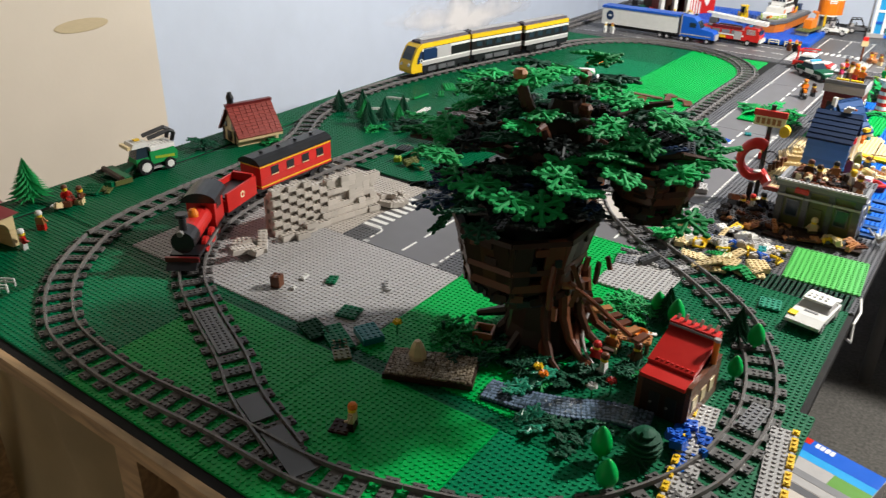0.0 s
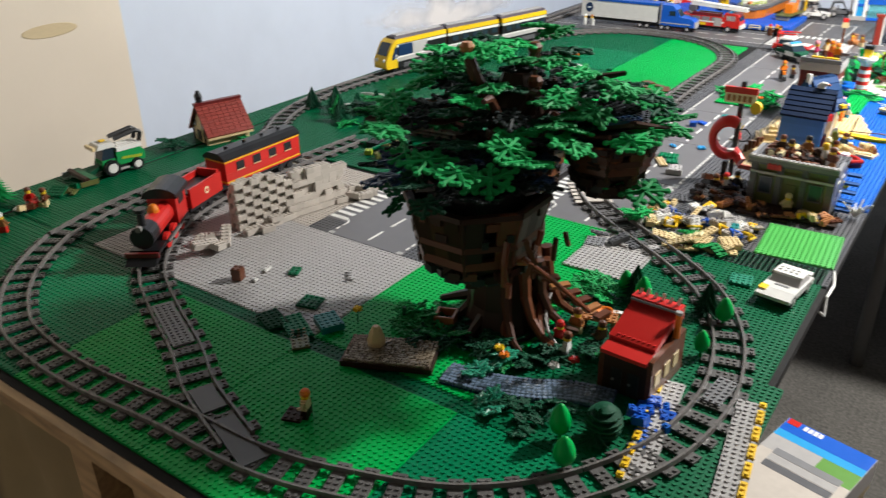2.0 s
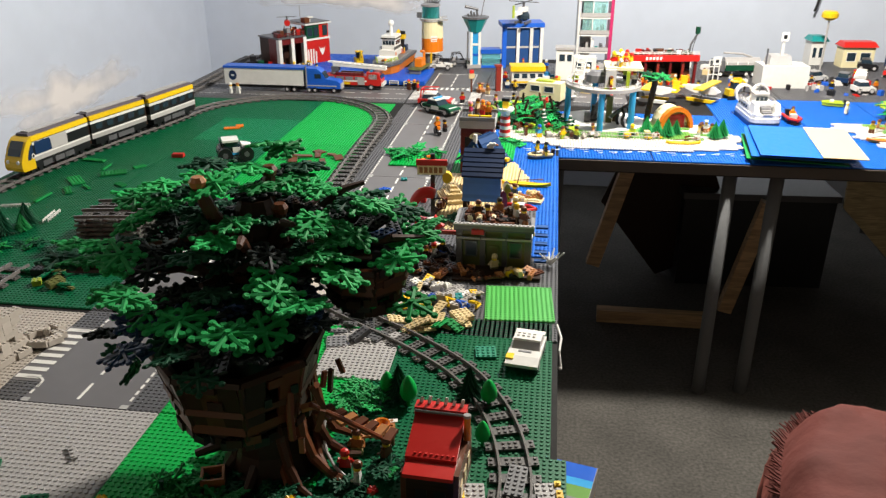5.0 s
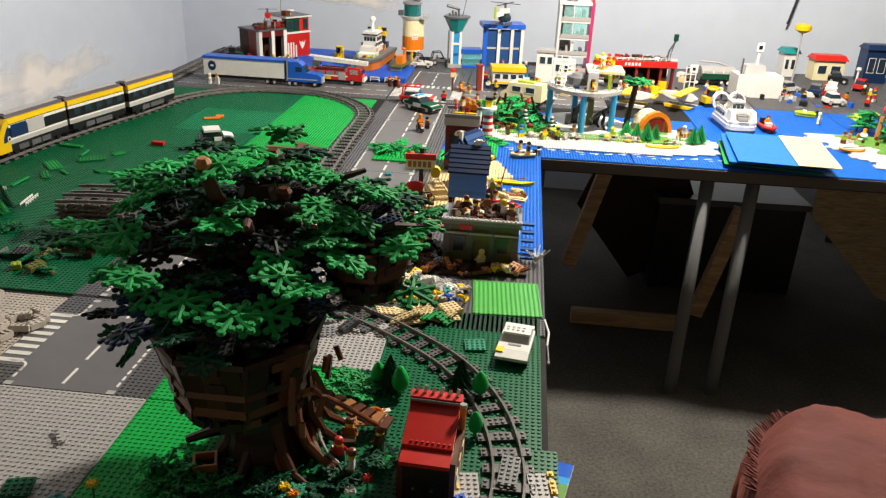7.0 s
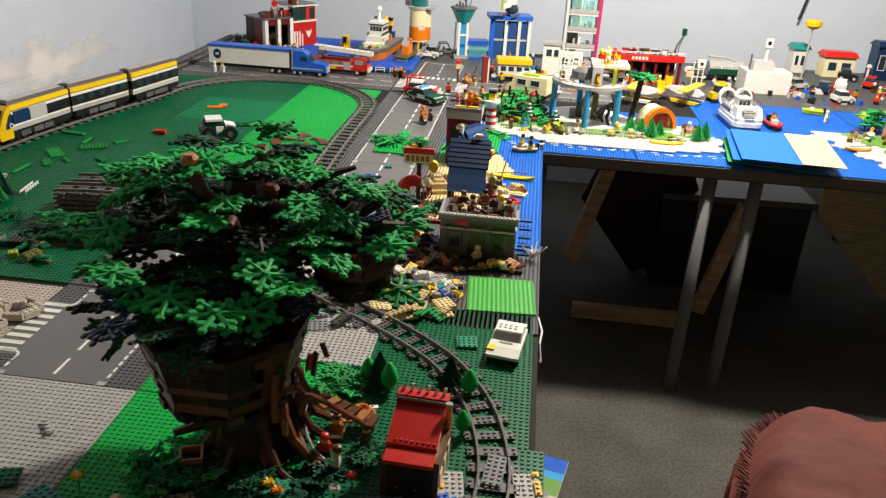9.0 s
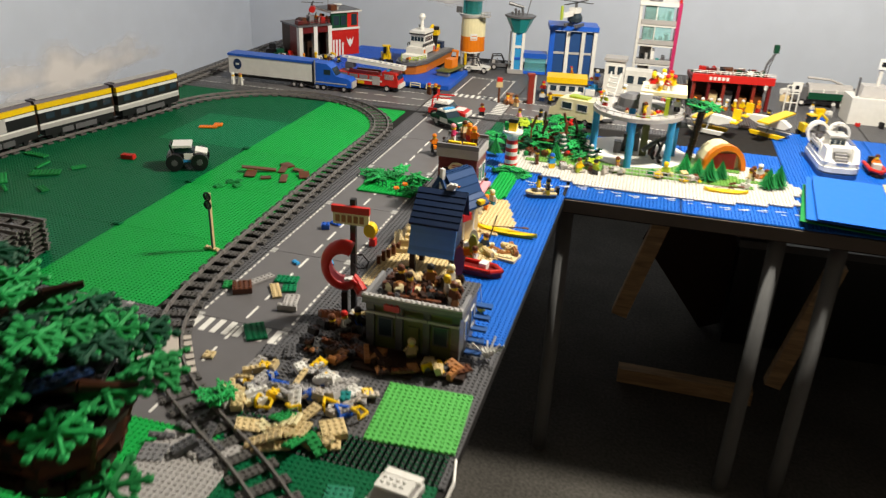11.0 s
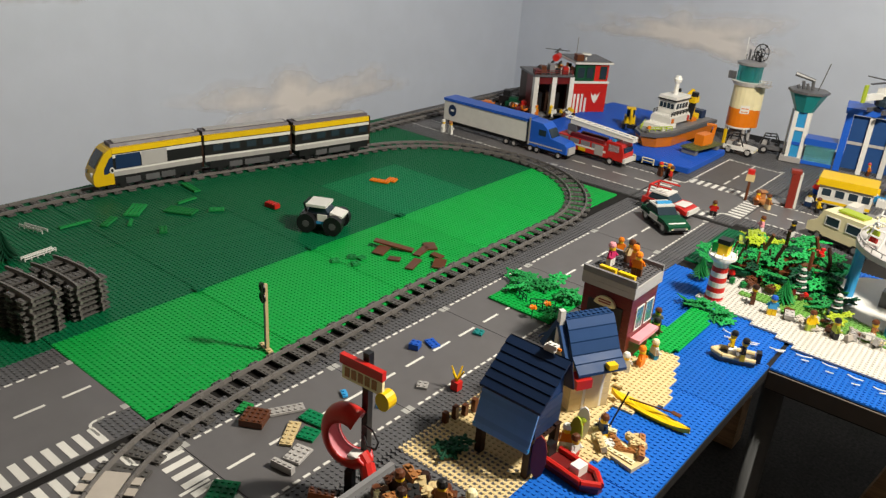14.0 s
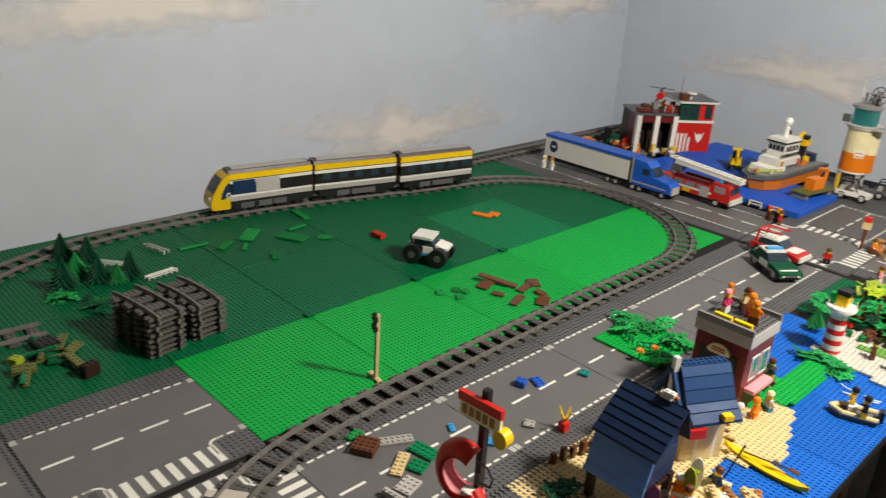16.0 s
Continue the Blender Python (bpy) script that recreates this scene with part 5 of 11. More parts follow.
        piece("leaf", (LEAF, LEAF_BRIGHT, LEAF_DARK, LEAF)[i % 4], t, pose(-0.10 - 0.135 * f, -0.005 + 0.035 * math.sin(i * 2.1), 0.268 - 0.008 * f + 0.008 * (i % 3), rnd.uniform(-10, 10), rnd.uniform(-10, 10), rnd.uniform(0, 360)) @ Matrix.Scale(rnd.uniform(1.0, 1.25), 4))
    # sprays under the crown's far half, dark to paint the shade there
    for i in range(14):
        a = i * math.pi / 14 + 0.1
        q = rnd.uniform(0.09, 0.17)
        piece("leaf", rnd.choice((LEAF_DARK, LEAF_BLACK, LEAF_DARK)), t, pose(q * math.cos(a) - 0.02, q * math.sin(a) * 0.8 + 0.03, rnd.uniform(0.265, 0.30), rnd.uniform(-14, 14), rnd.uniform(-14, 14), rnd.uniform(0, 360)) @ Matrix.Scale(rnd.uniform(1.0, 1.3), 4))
    # single bright sprays low on the cabin roofs
    for ex, ey, ez in ((0.030, -0.165, 0.272), (0.088, -0.115, 0.282), (0.118, -0.072, 0.296), (-0.03, -0.140, 0.268), (-0.075, -0.120, 0.262), (0.055, -0.140, 0.262), (0.10, 0.085, 0.318), (0.175, 0.015, 0.222), (0.045, -0.07, 0.292)):
        piece("leaf", LEAF_BRIGHT if ey < -0.05 else LEAF, t, pose(ex, ey, ez, rnd.uniform(4, 20), rnd.uniform(-12, 12), rnd.uniform(0, 360)) @ Matrix.Scale(1.35, 4))
    # sprays on a side branch beyond the side cabin
    limb(t, [Vector(p) for p in ((0.10, 0.02, 0.285), (0.15, 0.03, 0.296), (0.185, 0.05, 0.29))], 0.006, 0.004, "bark")
    for k, (ex, ey, ez) in enumerate(((0.176, 0.080, 0.282), (0.150, 0.110, 0.296), (0.165, -0.014, 0.290), (0.130, 0.025, 0.222), (0.168, 0.035, 0.290))):
        piece("leaf", (LEAF, LEAF_DARK, LEAF_BRIGHT, LEAF_BRIGHT, LEAF)[k], t, pose(ex, ey, ez, rnd.uniform(-12, 12), rnd.uniform(-6, 22), rnd.uniform(0, 360)) @ Matrix.Scale(1.2, 4))
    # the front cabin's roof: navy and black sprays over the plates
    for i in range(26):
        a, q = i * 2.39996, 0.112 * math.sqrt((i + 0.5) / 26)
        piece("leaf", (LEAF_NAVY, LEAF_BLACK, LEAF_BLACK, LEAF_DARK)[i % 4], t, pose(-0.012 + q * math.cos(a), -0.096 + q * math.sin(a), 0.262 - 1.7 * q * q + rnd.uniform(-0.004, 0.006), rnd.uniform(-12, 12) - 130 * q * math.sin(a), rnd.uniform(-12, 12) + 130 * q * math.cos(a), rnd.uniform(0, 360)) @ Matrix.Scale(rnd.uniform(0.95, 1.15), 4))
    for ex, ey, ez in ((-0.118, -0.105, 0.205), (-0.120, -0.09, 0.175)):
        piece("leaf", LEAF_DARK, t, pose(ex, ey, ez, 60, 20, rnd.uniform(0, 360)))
    return t


tree_house(0.2114, -0.5883)


def station_hut(x, y, turn=0):
    """The brown hut with a stepped red roof that falls towards the front."""
    h = thing("railway_hut", "brown toy railway hut with a sloping red roof", "toy building", x, y, Z0 + 0.0018, turn)
    course_part("side_wall", "brown", h, -0.044, -0.036, -0.085, 0.075, 0, 0.066)
    course_part("side_wall", "brown", h, 0.036, 0.044, -0.085, 0.075, 0, 0.070)
    course_part("front_wall", "dark_brown", h, -0.0358, 0.0358, -0.085, -0.077, 0, 0.062)
    course_part("back_wall", "dark_brown", h, -0.0358, 0.0358, 0.067, 0.075, 0, 0.085)
    for px in (-0.022, 0.006):
        boxes("door", "black", h, (px, px + 0.018, -0.0862, -0.0851, 0.004, 0.040))
        bm = BM()
        rod(bm, (px + 0.004, -0.0865, 0.021), (px + 0.004, -0.0885, 0.021), 0.0022, n=8)
        part("knob", bm, "chrome", h)
    bm = BM()
    prism(bm, ((-0.094, 0.062), (-0.094, 0.068), (-0.055, 0.072), (-0.055, 0.066)), "x", -0.040, 0.036)
    part("lower_roof", bm, "red", h, "bright red lower roof")
    bm = BM()
    prism(bm, ((-0.0548, 0.066), (-0.0548, 0.0765), (0.0450, 0.1005), (0.0450, 0.088)), "x", -0.042, 0.036)
    part("upper_roof", bm, "red", h, "smooth red upper roof")
    bm = BM()
    for i in range(8):
        stud(bm, -0.032 + (i + 0.5) * S * 1.05, -0.046, 0.0784, 6)
    part("roof_studs", bm, "red", h)
    bm = BM()
    rod(bm, (-0.043, 0.040, 0.1045), (0.038, 0.040, 0.1045), 0.0022, n=6)
    part("gutter_bar", bm, "mid_grey", h)
    boxes("ridge", "red", h, (-0.044, 0.038, 0.0452, 0.072, 0.0862, 0.108))
    for k in range(6):
        bm = BM()
        rod(bm, (-0.036 + k * 0.013, 0.062, 0.1082), (-0.034 + k * 0.013, 0.066, 0.116 + 0.003 * (k % 2)), 0.0028, n=7)
        part("ridge_ornament", bm, "white", h)
    bm = BM()
    rod(bm, (0.042, 0.028, 0.070), (0.042, 0.028, 0.108), 0.005, n=10)
    part("lantern_post", bm, "orange", h, "orange lantern post")
    bm = BM()
    rod(bm, (0.042, 0.028, 0.1082), (0.042, 0.028, 0.113), 0.006, n=10)
    part("lantern_cap", bm, "light_grey", h)
    for k in range(3):
        boxes("side_window", "tan", h, (0.0441, 0.0455, -0.07 + k * 0.045, -0.045 + k * 0.045, 0.022, 0.044))
    return h


station_hut(0.4235, -0.620, -3).scale = (0.77, 0.59, 0.84)


def cottage(x, y, turn=0):
    c = thing("cottage", "tan toy cottage with a steep brick-red roof", "toy building", x, y, Z0 + 0.0018, turn)
    course_part("wall", "tan", c, -0.045, 0.036, -0.050, 0.050, 0, 0.034)
    bm = BM()
    prism(bm, ((-0.045, 0.034), (0.036, 0.034), (-0.004, 0.082)), "y", -0.049, 0.049)
    part("gable", bm, "tan", c)
    for k in range(2):
        boxes("beam", "dark_brown", c, (-0.044 + k * 0.06, -0.036 + k * 0.06, -0.0515, -0.0502, 0.0, 0.036))
    for px in (-0.030, 0.012):
        boxes("gable_window", "glass_dark", c, (px - 0.006, px + 0.008, -0.0508, -0.0492, 0.038, 0.052))
    boxes("door", "dark_brown", c, (-0.018, 0.002, -0.0520, -0.0503, 0.004, 0.030))
    n = 8
    bm = BM()
    box(bm, -0.0038, 0.0038, -0.0068, 0.0068, 0, 0.003, (0.0006,) * 4)
    tile = mesh_of(bm, "roof_tile", C("brick_red"))
    for side in (1, -1):
        bm = BM()
        prism(bm, ((-0.004, 0.092), (-0.004, 0.096), (-0.004 + side * 0.054, 0.026), (-0.004 + side * 0.052, 0.022)), "y", -0.056, 0.056)
        slope = part("roof_slope", bm, "brick_red", c, "brick-red tiled roof slope")
        for k in range(10):
            f = (k + 0.5) / 10
            for j in range(8):
                piece("roof_tile", tile, slope, pose(-0.004 + side * 0.0535 * f, -0.049 + j * 0.014, 0.0945 - 0.0705 * f, 0, side * 53, 0) @ Matrix.Diagonal((1.12, 1, 1, 1)))
    boxes("ridge", "dark_red", c, (-0.010, 0.002, -0.057, 0.057, 0.0935, 0.100))
    boxes("eave", "tan", c, (0.0455, 0.051, -0.055, 0.055, 0.0175, 0.0225))
    bm = BM()
    lathe(bm, -0.012, -0.040, ((0.0085, 0.088), (0.0075, 0.108), (0.009, 0.110), (0.009, 0.114), (0.004, 0.128)), 9)
    part("chimney", bm, "black", c, "dark chimney")
    return c


cottage(-0.744, -0.280, -16).scale = (1.0, 1.0, 0.9)
bush(-0.7736, -0.3978, n=5, r=0.02, h=0.03, meshes=(LEAF_DARK,), label="dark leafless toy shrub beside the cottage")
bush(-0.6879, -0.2724, n=4, r=0.015, h=0.008)


def stone_wall():
    """A wall of two-stud bricks, every other one standing proud at one end, uneven and lower at the other."""
    w = thing("stone_wall", "sandy grey toy rubble wall of uneven proud bricks", "toy wall", -0.324, -0.609, Z0 + 0.0018, 77)
    rnd = random.Random(12)
    meshes = {}
    for nx in (2, 3, 4):
        bm = BM()
        brick(bm, 0, 0, 0, nx, 2)
        meshes[nx] = mesh_of(bm, "brick", C("stone"))
    for row in range(9):
        s = 0
        while s < 27:
            nx = 2 if s < 14 or row % 3 else rnd.choice((3, 4))
            top = 9 if s < 9 else 7 if 10 < s < 14 else 8
            if row < top and not (s > 22 and row > 6):
                proud = (1 if (row + s // 2) % 2 == 0 else 0) if s < 15 else rnd.choice((0, 1, 1 + (row < 3)))
                if s >= 12 and row < 3 - (s > 20):
                    proud = 2 - (row == 2) + (row == 0)
                piece("brick", meshes[nx], w, pose(s * S, -proud * S, row * B, 0, 0, rnd.choice((0, 0, 0, rnd.uniform(-4, 4)))))
                if proud > 1:
                    piece("brick", meshes[nx], w, pose(s * S, -proud * S + 2 * S, row * B))
            s += nx
    bm = BM()
    box(bm, 0, 26 * S, 1.9 * S, 3.0 * S, 0, 7.0 * B)
    part("core", bm, "stone", w)
    for s, d, row, nx in ((0, 4.4, 0, 4), (3, 5.6, 0, 3), (5, 4.2, 0, 4), (6, 4.6, 1, 3), (9, 3.6, 0, 4), (24, 3.4, 0, 3), (26, 1.5, 0, 2), (25, 0.5, 1, 2), (27, -0.5, 0, 3)):
        piece("brick", meshes[nx], w, pose(s * S, -d * S, row * B, 0, 0, rnd.uniform(-6, 6) if row == 0 else 0))
    return w


stone_wall()
heap(-0.3078, -0.6724, 0.035, 0.03, 7, ["stone"], 3, sizes=((2, 4), (2, 6), (2, 3)), tall=1.0)
heap(-0.2542, -0.3662, 0.03, 0.03, 7, ["stone"], 4, sizes=((2, 4), (1, 3), (2, 3)), tall=0.9)
for row in ((-0.1887, -0.7289, 2, 2, 0.0192, "brown", 20), (-0.1310, -0.6646, 2, 3, P, "dark_green", 25), (-0.0438, -0.7207, 4, 4, P, "dark_green", 15), (-0.0133, -0.7809, 4, 8, P, "mid_green", 62), (0.0206, -0.7514, 4, 5, B, "teal", 62),
            (-0.0545, -0.7855, 4, 6, P, "leaf_dark", 70), (0.0122, -0.8011, 3, 6, P, "olive", 50), (-0.0489, -0.6253, 1, 4, P, "light_grey", 40), (-0.1731, -0.6839, 1, 2, P, "white", 10), (-0.1629, -0.7191, 1, 1, P, "white", 10)):
    loose(*row)


def combine_harvester(x, y, turn):
    """A combine harvester: tall cab, green and white body, big front and small rear wheels, cutter head."""
    c = thing("combine_harvester", "green and white toy combine harvester with white rims", "toy vehicle", x, y, Z0 + 0.0018, turn, "toy vehicles")
    boxes("chassis", "black", c, (-0.046, 0.030, -0.016, 0.016, 0.008, 0.018))
    bm = BM()
    prism(bm, ((-0.056, 0.018), (0.004, 0.018), (0.004, 0.046), (-0.05, 0.046), (-0.058, 0.034)), "y", -0.020, 0.020)
    part("body", bm, "leaf", c, "green body")
    for s in (1, -1):
        bm = BM()
        prism(bm, ((-0.050, 0.024), (-0.006, 0.029), (-0.006, 0.034), (-0.050, 0.030)), "y", s * 0.0202 - 0.0006, s * 0.0202 + 0.0006)
        part("stripe", bm, "lime", c, "yellow green stripe")
        boxes("step", "light_grey", c, (-0.018, 0.006, s * 0.020 - 0.003, s * 0.020 + 0.003, 0.008, 0.011))
    bm = BM()
    box(bm, -0.052, 0.002, -0.021, 0.021, 0.0462, 0.0545)
    studs(bm, -0.050, -0.016, 6, 4, 0.0545, 6)
    part("grain_tank", bm, "white", c, "white grain tank top")
    bm = BM()
    tube(bm, [(-0.052, 0.012, 0.056), (-0.058, 0.012, 0.074), (-0.048, 0.012, 0.080), (0.0, 0.012, 0.072)], 0.0045, 7)
    tube(bm, [(-0.052, -0.012, 0.056), (-0.058, -0.012, 0.074), (-0.048, -0.012, 0.080), (0.0, -0.012, 0.072)], 0.0045, 7)
    part("unloading_tube", bm, "black", c, "black folded unloading tube")
    boxes("cab_base", "leaf", c, (0.0042, 0.034, -0.017, 0.017, 0.018, 0.034))
    boxes("cab_window", "glass_dark", c, (0.006, 0.034, -0.016, 0.016, 0.0342, 0.058, (0.0, 0.006, 0.001, 0.001)))
    boxes("seat", "brick_red", c, (0.012, 0.020, -0.0165, -0.0130, 0.036, 0.050))
    bm = BM()
    box(bm, 0.002, 0.042, -0.020, 0.020, 0.0582, 0.068, (0.004, 0.006, 0.002, 0.002))
    studs(bm, 0.008, -0.012, 3, 3, 0.068, 6)
    part("cab_roof", bm, "white", c, "white cab roof")
    boxes("beacon", "yellow", c, (0.014, 0.026, -0.005, 0.005, 0.0698, 0.0725))
    boxes("head_light", "tan", c, (0.0425, 0.049, -0.018, 0.018, 0.058, 0.065))
    for (px, r) in ((0.018, 0.0165), (-0.036, 0.0125)):
        for s in (1, -1):
            bm = BM()
            rod(bm, (px, s * 0.016, r), (px, s * 0.026, r), r, n=18)
            wh = part("wheel", bm, "black", c, "black rubber tyre")
            bm = BM()
            rod(bm, (px, s * 0.0255, r), (px, s * 0.0268, r), r * 0.62, n=14)
            part("rim", bm, "white", wh)
    bm = BM()
    prism(bm, ((0.034, 0.014), (0.062, 0.006), (0.062, 0.014), (0.034, 0.024)), "y", -0.010, 0.010)
    part("feeder", bm, "leaf_dark", c)
    head = boxes("cutter_head", "dark_green", c, (0.060, 0.074, -0.042, 0.042, 0.003, 0.014))
    bm = BM()
    rod(bm, (0.080, -0.041, 0.012), (0.080, 0.041, 0.012), 0.0065, n=6)
    part("reel", bm, "dark_brown", head)
    for s in (1, -1):
        boxes("divider", "olive" if s > 0 else "light_grey", head, (0.060, 0.096, s * 0.043 - 0.0012, s * 0.043 + 0.0012, 0.002, 0.012))
    return c


combine_harvester(-0.7635, -0.5475, 262)
heap(-0.7432, -0.6780, 0.02, 0.02, 5, ["dark_green", "olive"], 8, tall=0.2)
pine(-0.8076, -0.7840, h=0.092)
for i, (x, y, a, b, h) in enumerate(((-0.7429, -0.7492, "red", "white", "brown"), (-0.7164, -0.7341, "brown", "tan", "brown"), (-0.6236, -0.8990, "red", "white", "white"), (-0.6703, -0.8411, "nougat", "red", "white"))):
    figure(x, y, turn=40 * i, torso=a, legs=b, hair=h)
heap(-0.7272, -0.7646, 0.03, 0.03, 7, ["brown", "white", "red", "tan"], 31, sizes=((1, 2), (2, 2)), tall=0.6)


def clock_tower(x, y):
    """A tower house of four setbacks: arched tan porch, dark red hipped roofs, grey chimneys."""
    t = thing("tower_house", "tall brown toy tower house with dark red roofs", "toy building", x, y, Z0 + 0.0018, 8)
    course_part("base", "dark_brown", t, -0.055, 0.040, -0.05, 0.045, 0, 0.060)
    for s in (1, -1):
        course_part("porch_pier", "tan", t, 0.050, 0.092, s * 0.030 - 0.006, s * 0.030 + 0.006, 0, 0.030)
    bm = BM()
    arch = [(-0.036, 0.030)] + [(0.024 * math.cos(radians(q)), 0.030 + 0.018 * math.sin(radians(q))) for q in range(180, -1, -20)] + [(0.036, 0.030), (0.036, 0.056), (-0.036, 0.056)]
    prism(bm, arch, "x", 0.050, 0.092)
    part("porch_arch", bm, "tan", t, "tan arched porch front")
    boxes("porch_back", "dark_brown", t, (0.0402, 0.0498, -0.036, 0.036, 0, 0.056))
    bm = BM()
    box(bm, 0.040, 0.100, -0.044, 0.044, 0.0562, 0.078, (0.006, 0.022, 0.026, 0.026))
    part("porch_roof", bm, "dark_red", t)
    bm = BM()
    lathe(bm, -0.012, -0.058, ((0.030, 0.048), (0.030, 0.052), (0.022, 0.060), (0.006, 0.064)), 12)
    part("round_roof", bm, "dark_red", t, "dark red round bay roof")
    bm = BM()
    lathe(bm, -0.012, -0.058, ((0.024, 0.0), (0.024, 0.0478)), 12)
    part("round_bay", bm, "dark_brown", t)
    bm = BM()
    rod(bm, (0.062, 0.0, 0.084), (0.084, 0.0, 0.076), 0.013, n=12)
    part("attic_window", bm, "nougat", t, "round light brown attic window")
    bm = BM()
    box(bm, -0.062, 0.050, -0.056, 0.052, 0.0602, 0.092, (0.016, 0.012, 0.016, 0.016))
    part("lower_roof", bm, "dark_red", t)
    course_part("middle", "brown", t, -0.046, 0.034, -0.038, 0.036, 0.0922, 0.160)
    for s in (1, -1):
        boxes("corner_post", "stone", t, (0.030, 0.036, s * 0.036 - 0.003, s * 0.036 + 0.003, 0.0922, 0.160))
    boxes("bay_window", "tan", t, (0.0342, 0.044, -0.020, 0.020, 0.108, 0.146))
    boxes("bay_pane", "cream", t, (0.0442, 0.0452, -0.015, 0.015, 0.114, 0.140))
    bm = BM()
    box(bm, -0.058, 0.052, -0.052, 0.050, 0.1602, 0.184, (0.018, 0.018, 0.016, 0.016))
    part("middle_roof", bm, "dark_red", t)
    course_part("upper", "dark_brown", t, -0.038, 0.028, -0.032, 0.030, 0.1842, 0.232)
    boxes("dormer", "white", t, (0.0282, 0.042, -0.019, 0.019, 0.180, 0.198))
    boxes("dormer_window", "mid_grey", t, (0.0282, 0.040, -0.017, 0.017, 0.1982, 0.224))
    boxes("side_window", "tan", t, (-0.016, 0.006, -0.0335, -0.0322, 0.196, 0.222))
    bm = BM()
    box(bm, -0.050, 0.042, -0.044, 0.042, 0.232, 0.276, (0.032, 0.026, 0.028, 0.028))
    part("top_roof", bm, "dark_red", t, "dark red pyramid roof")
    for px in (-0.016, -0.004, 0.008):
        bm = BM()
        rod(bm, (px, 0.0, 0.274), (px, 0.0, 0.296 + 0.004 * (px < -0.01)), 0.0045, n=8)
        part("chimney", bm, "mid_grey", t)
    return t


clock_tower(-0.7282, -0.9463).scale = (1.0, 1.0, 1.06)
b = thing("picket_fence", "small white toy fence lying on the baseplate", "toy fence", -0.5340, -1.0073, Z0 + 0.004, 32)
b.scale = (1.1, 1.7, 1.4)
rail_fence(b, (-0.035, -0.006), (0.035, -0.006), 0.0, 0.009, 6)
rail_fence(b, (-0.035, 0.006), (0.035, 0.006), 0.0, 0.009, 6)

# ---- garden round the tree house ----
def sand_pit(x, y, turn):
    p = thing("gravel_bed", "brown edged toy gravel bed with a tan boulder", "toy scenery", x, y, Z0 + 0.0018, turn)
    boxes("border", "dark_brown", p, (-0.06, 0.06, -0.032, 0.032, 0, 0.0075))
    rnd = random.Random(71)
    bm = BM()
    for i in range(24):
        for j in range(12):
            px, py = -0.0555 + i * 0.0048 + rnd.uniform(-0.001, 0.001), -0.0275 + j * 0.005 + rnd.uniform(-0.001, 0.001)
            lathe(bm, px, py, ((0.0026, 0.0075), (0.0028, 0.009 + rnd.uniform(0, 0.0015)), (0.0012, 0.0108)), 6)
    part("gravel", bm, plastic("clear_gravel", (0.27, 0.22, 0.155), 0.10, 0.0), p, "glossy clear brown gravel")["kind"] = "stuff"
    bm = BM()
    lathe(bm, -0.022, 0.010, ((0.011, 0.0105), (0.0125, 0.018), (0.009, 0.030), (0.004, 0.038)), 7)
    part("boulder", bm, "tan", p)
    return p


sand_pit(0.1401, -0.7622, 24)


def stream(pts, width):
    st = thing("stream", "dark glossy toy stream of clear blue studs", "toy water", 0, 0, Z0 + 0.0018)
    line = spline(pts)
    bm = BM()
    rnd = random.Random(2)
    n = int(line[1][-1] / 0.006)
    for i in range(n):
        p, d = along(line, (i + 0.5) * line[1][-1] / n)
        nn = Vector((-d.y, d.x, 0))
        for k in range(-3, 4):
            c = p + nn * (k * width / 6)
            lathe(bm, c.x, c.y, ((0.0036, 0), (0.0036, 0.0028 + rnd.uniform(0, 0.0014)), (0.0026, 0.0048)), 7)
    part("water_studs", bm, plastic("clear_water", (0.13, 0.18, 0.26), 0.06, 0.0), st, "clear pale blue studs")["kind"] = "stuff"
    # rippled clear sheet over the studs
    bm = BM()
    rows = []
    m = int(line[1][-1] / 0.003)
    for i in range(m + 1):
        p, d = along(line, i * line[1][-1] / m)
        nn = Vector((-d.y, d.x, 0))
        rows.append([bm.verts.new((p + nn * (k * width / 12)).to_tuple()[:2] + (0.0046 + 0.0022 * noise.noise(Vector((i * 0.45, k * 0.8, 3.0))) - 0.0035 * (abs(k) == 6),)) for k in range(-6, 7)])
    for a, b in zip(rows, rows[1:]):
        for k in range(12):
            bm.faces.new((a[k], b[k], b[k + 1], a[k + 1]))
    part("water_sheet", bm, plastic("stream_surface", (0.05, 0.075, 0.10), 0.07, 0.0, 0.9), st, "dark glossy rippled water", smooth=True)
    bm = BM()
    left, right = [], []
    for i in range(13):
        p, d = along(line, i * line[1][-1] / 12)
        nn = Vector((-d.y, d.x, 0)) * (width * 0.62)
        left.append(((p + nn).x, (p + nn).y))
        right.append(((p - nn).x, (p - nn).y))
    prism(bm, left + right[::-1], "z", -0.0016, 0.0012)
    part("stream_bed", bm, "dark_blue", st)
    return st


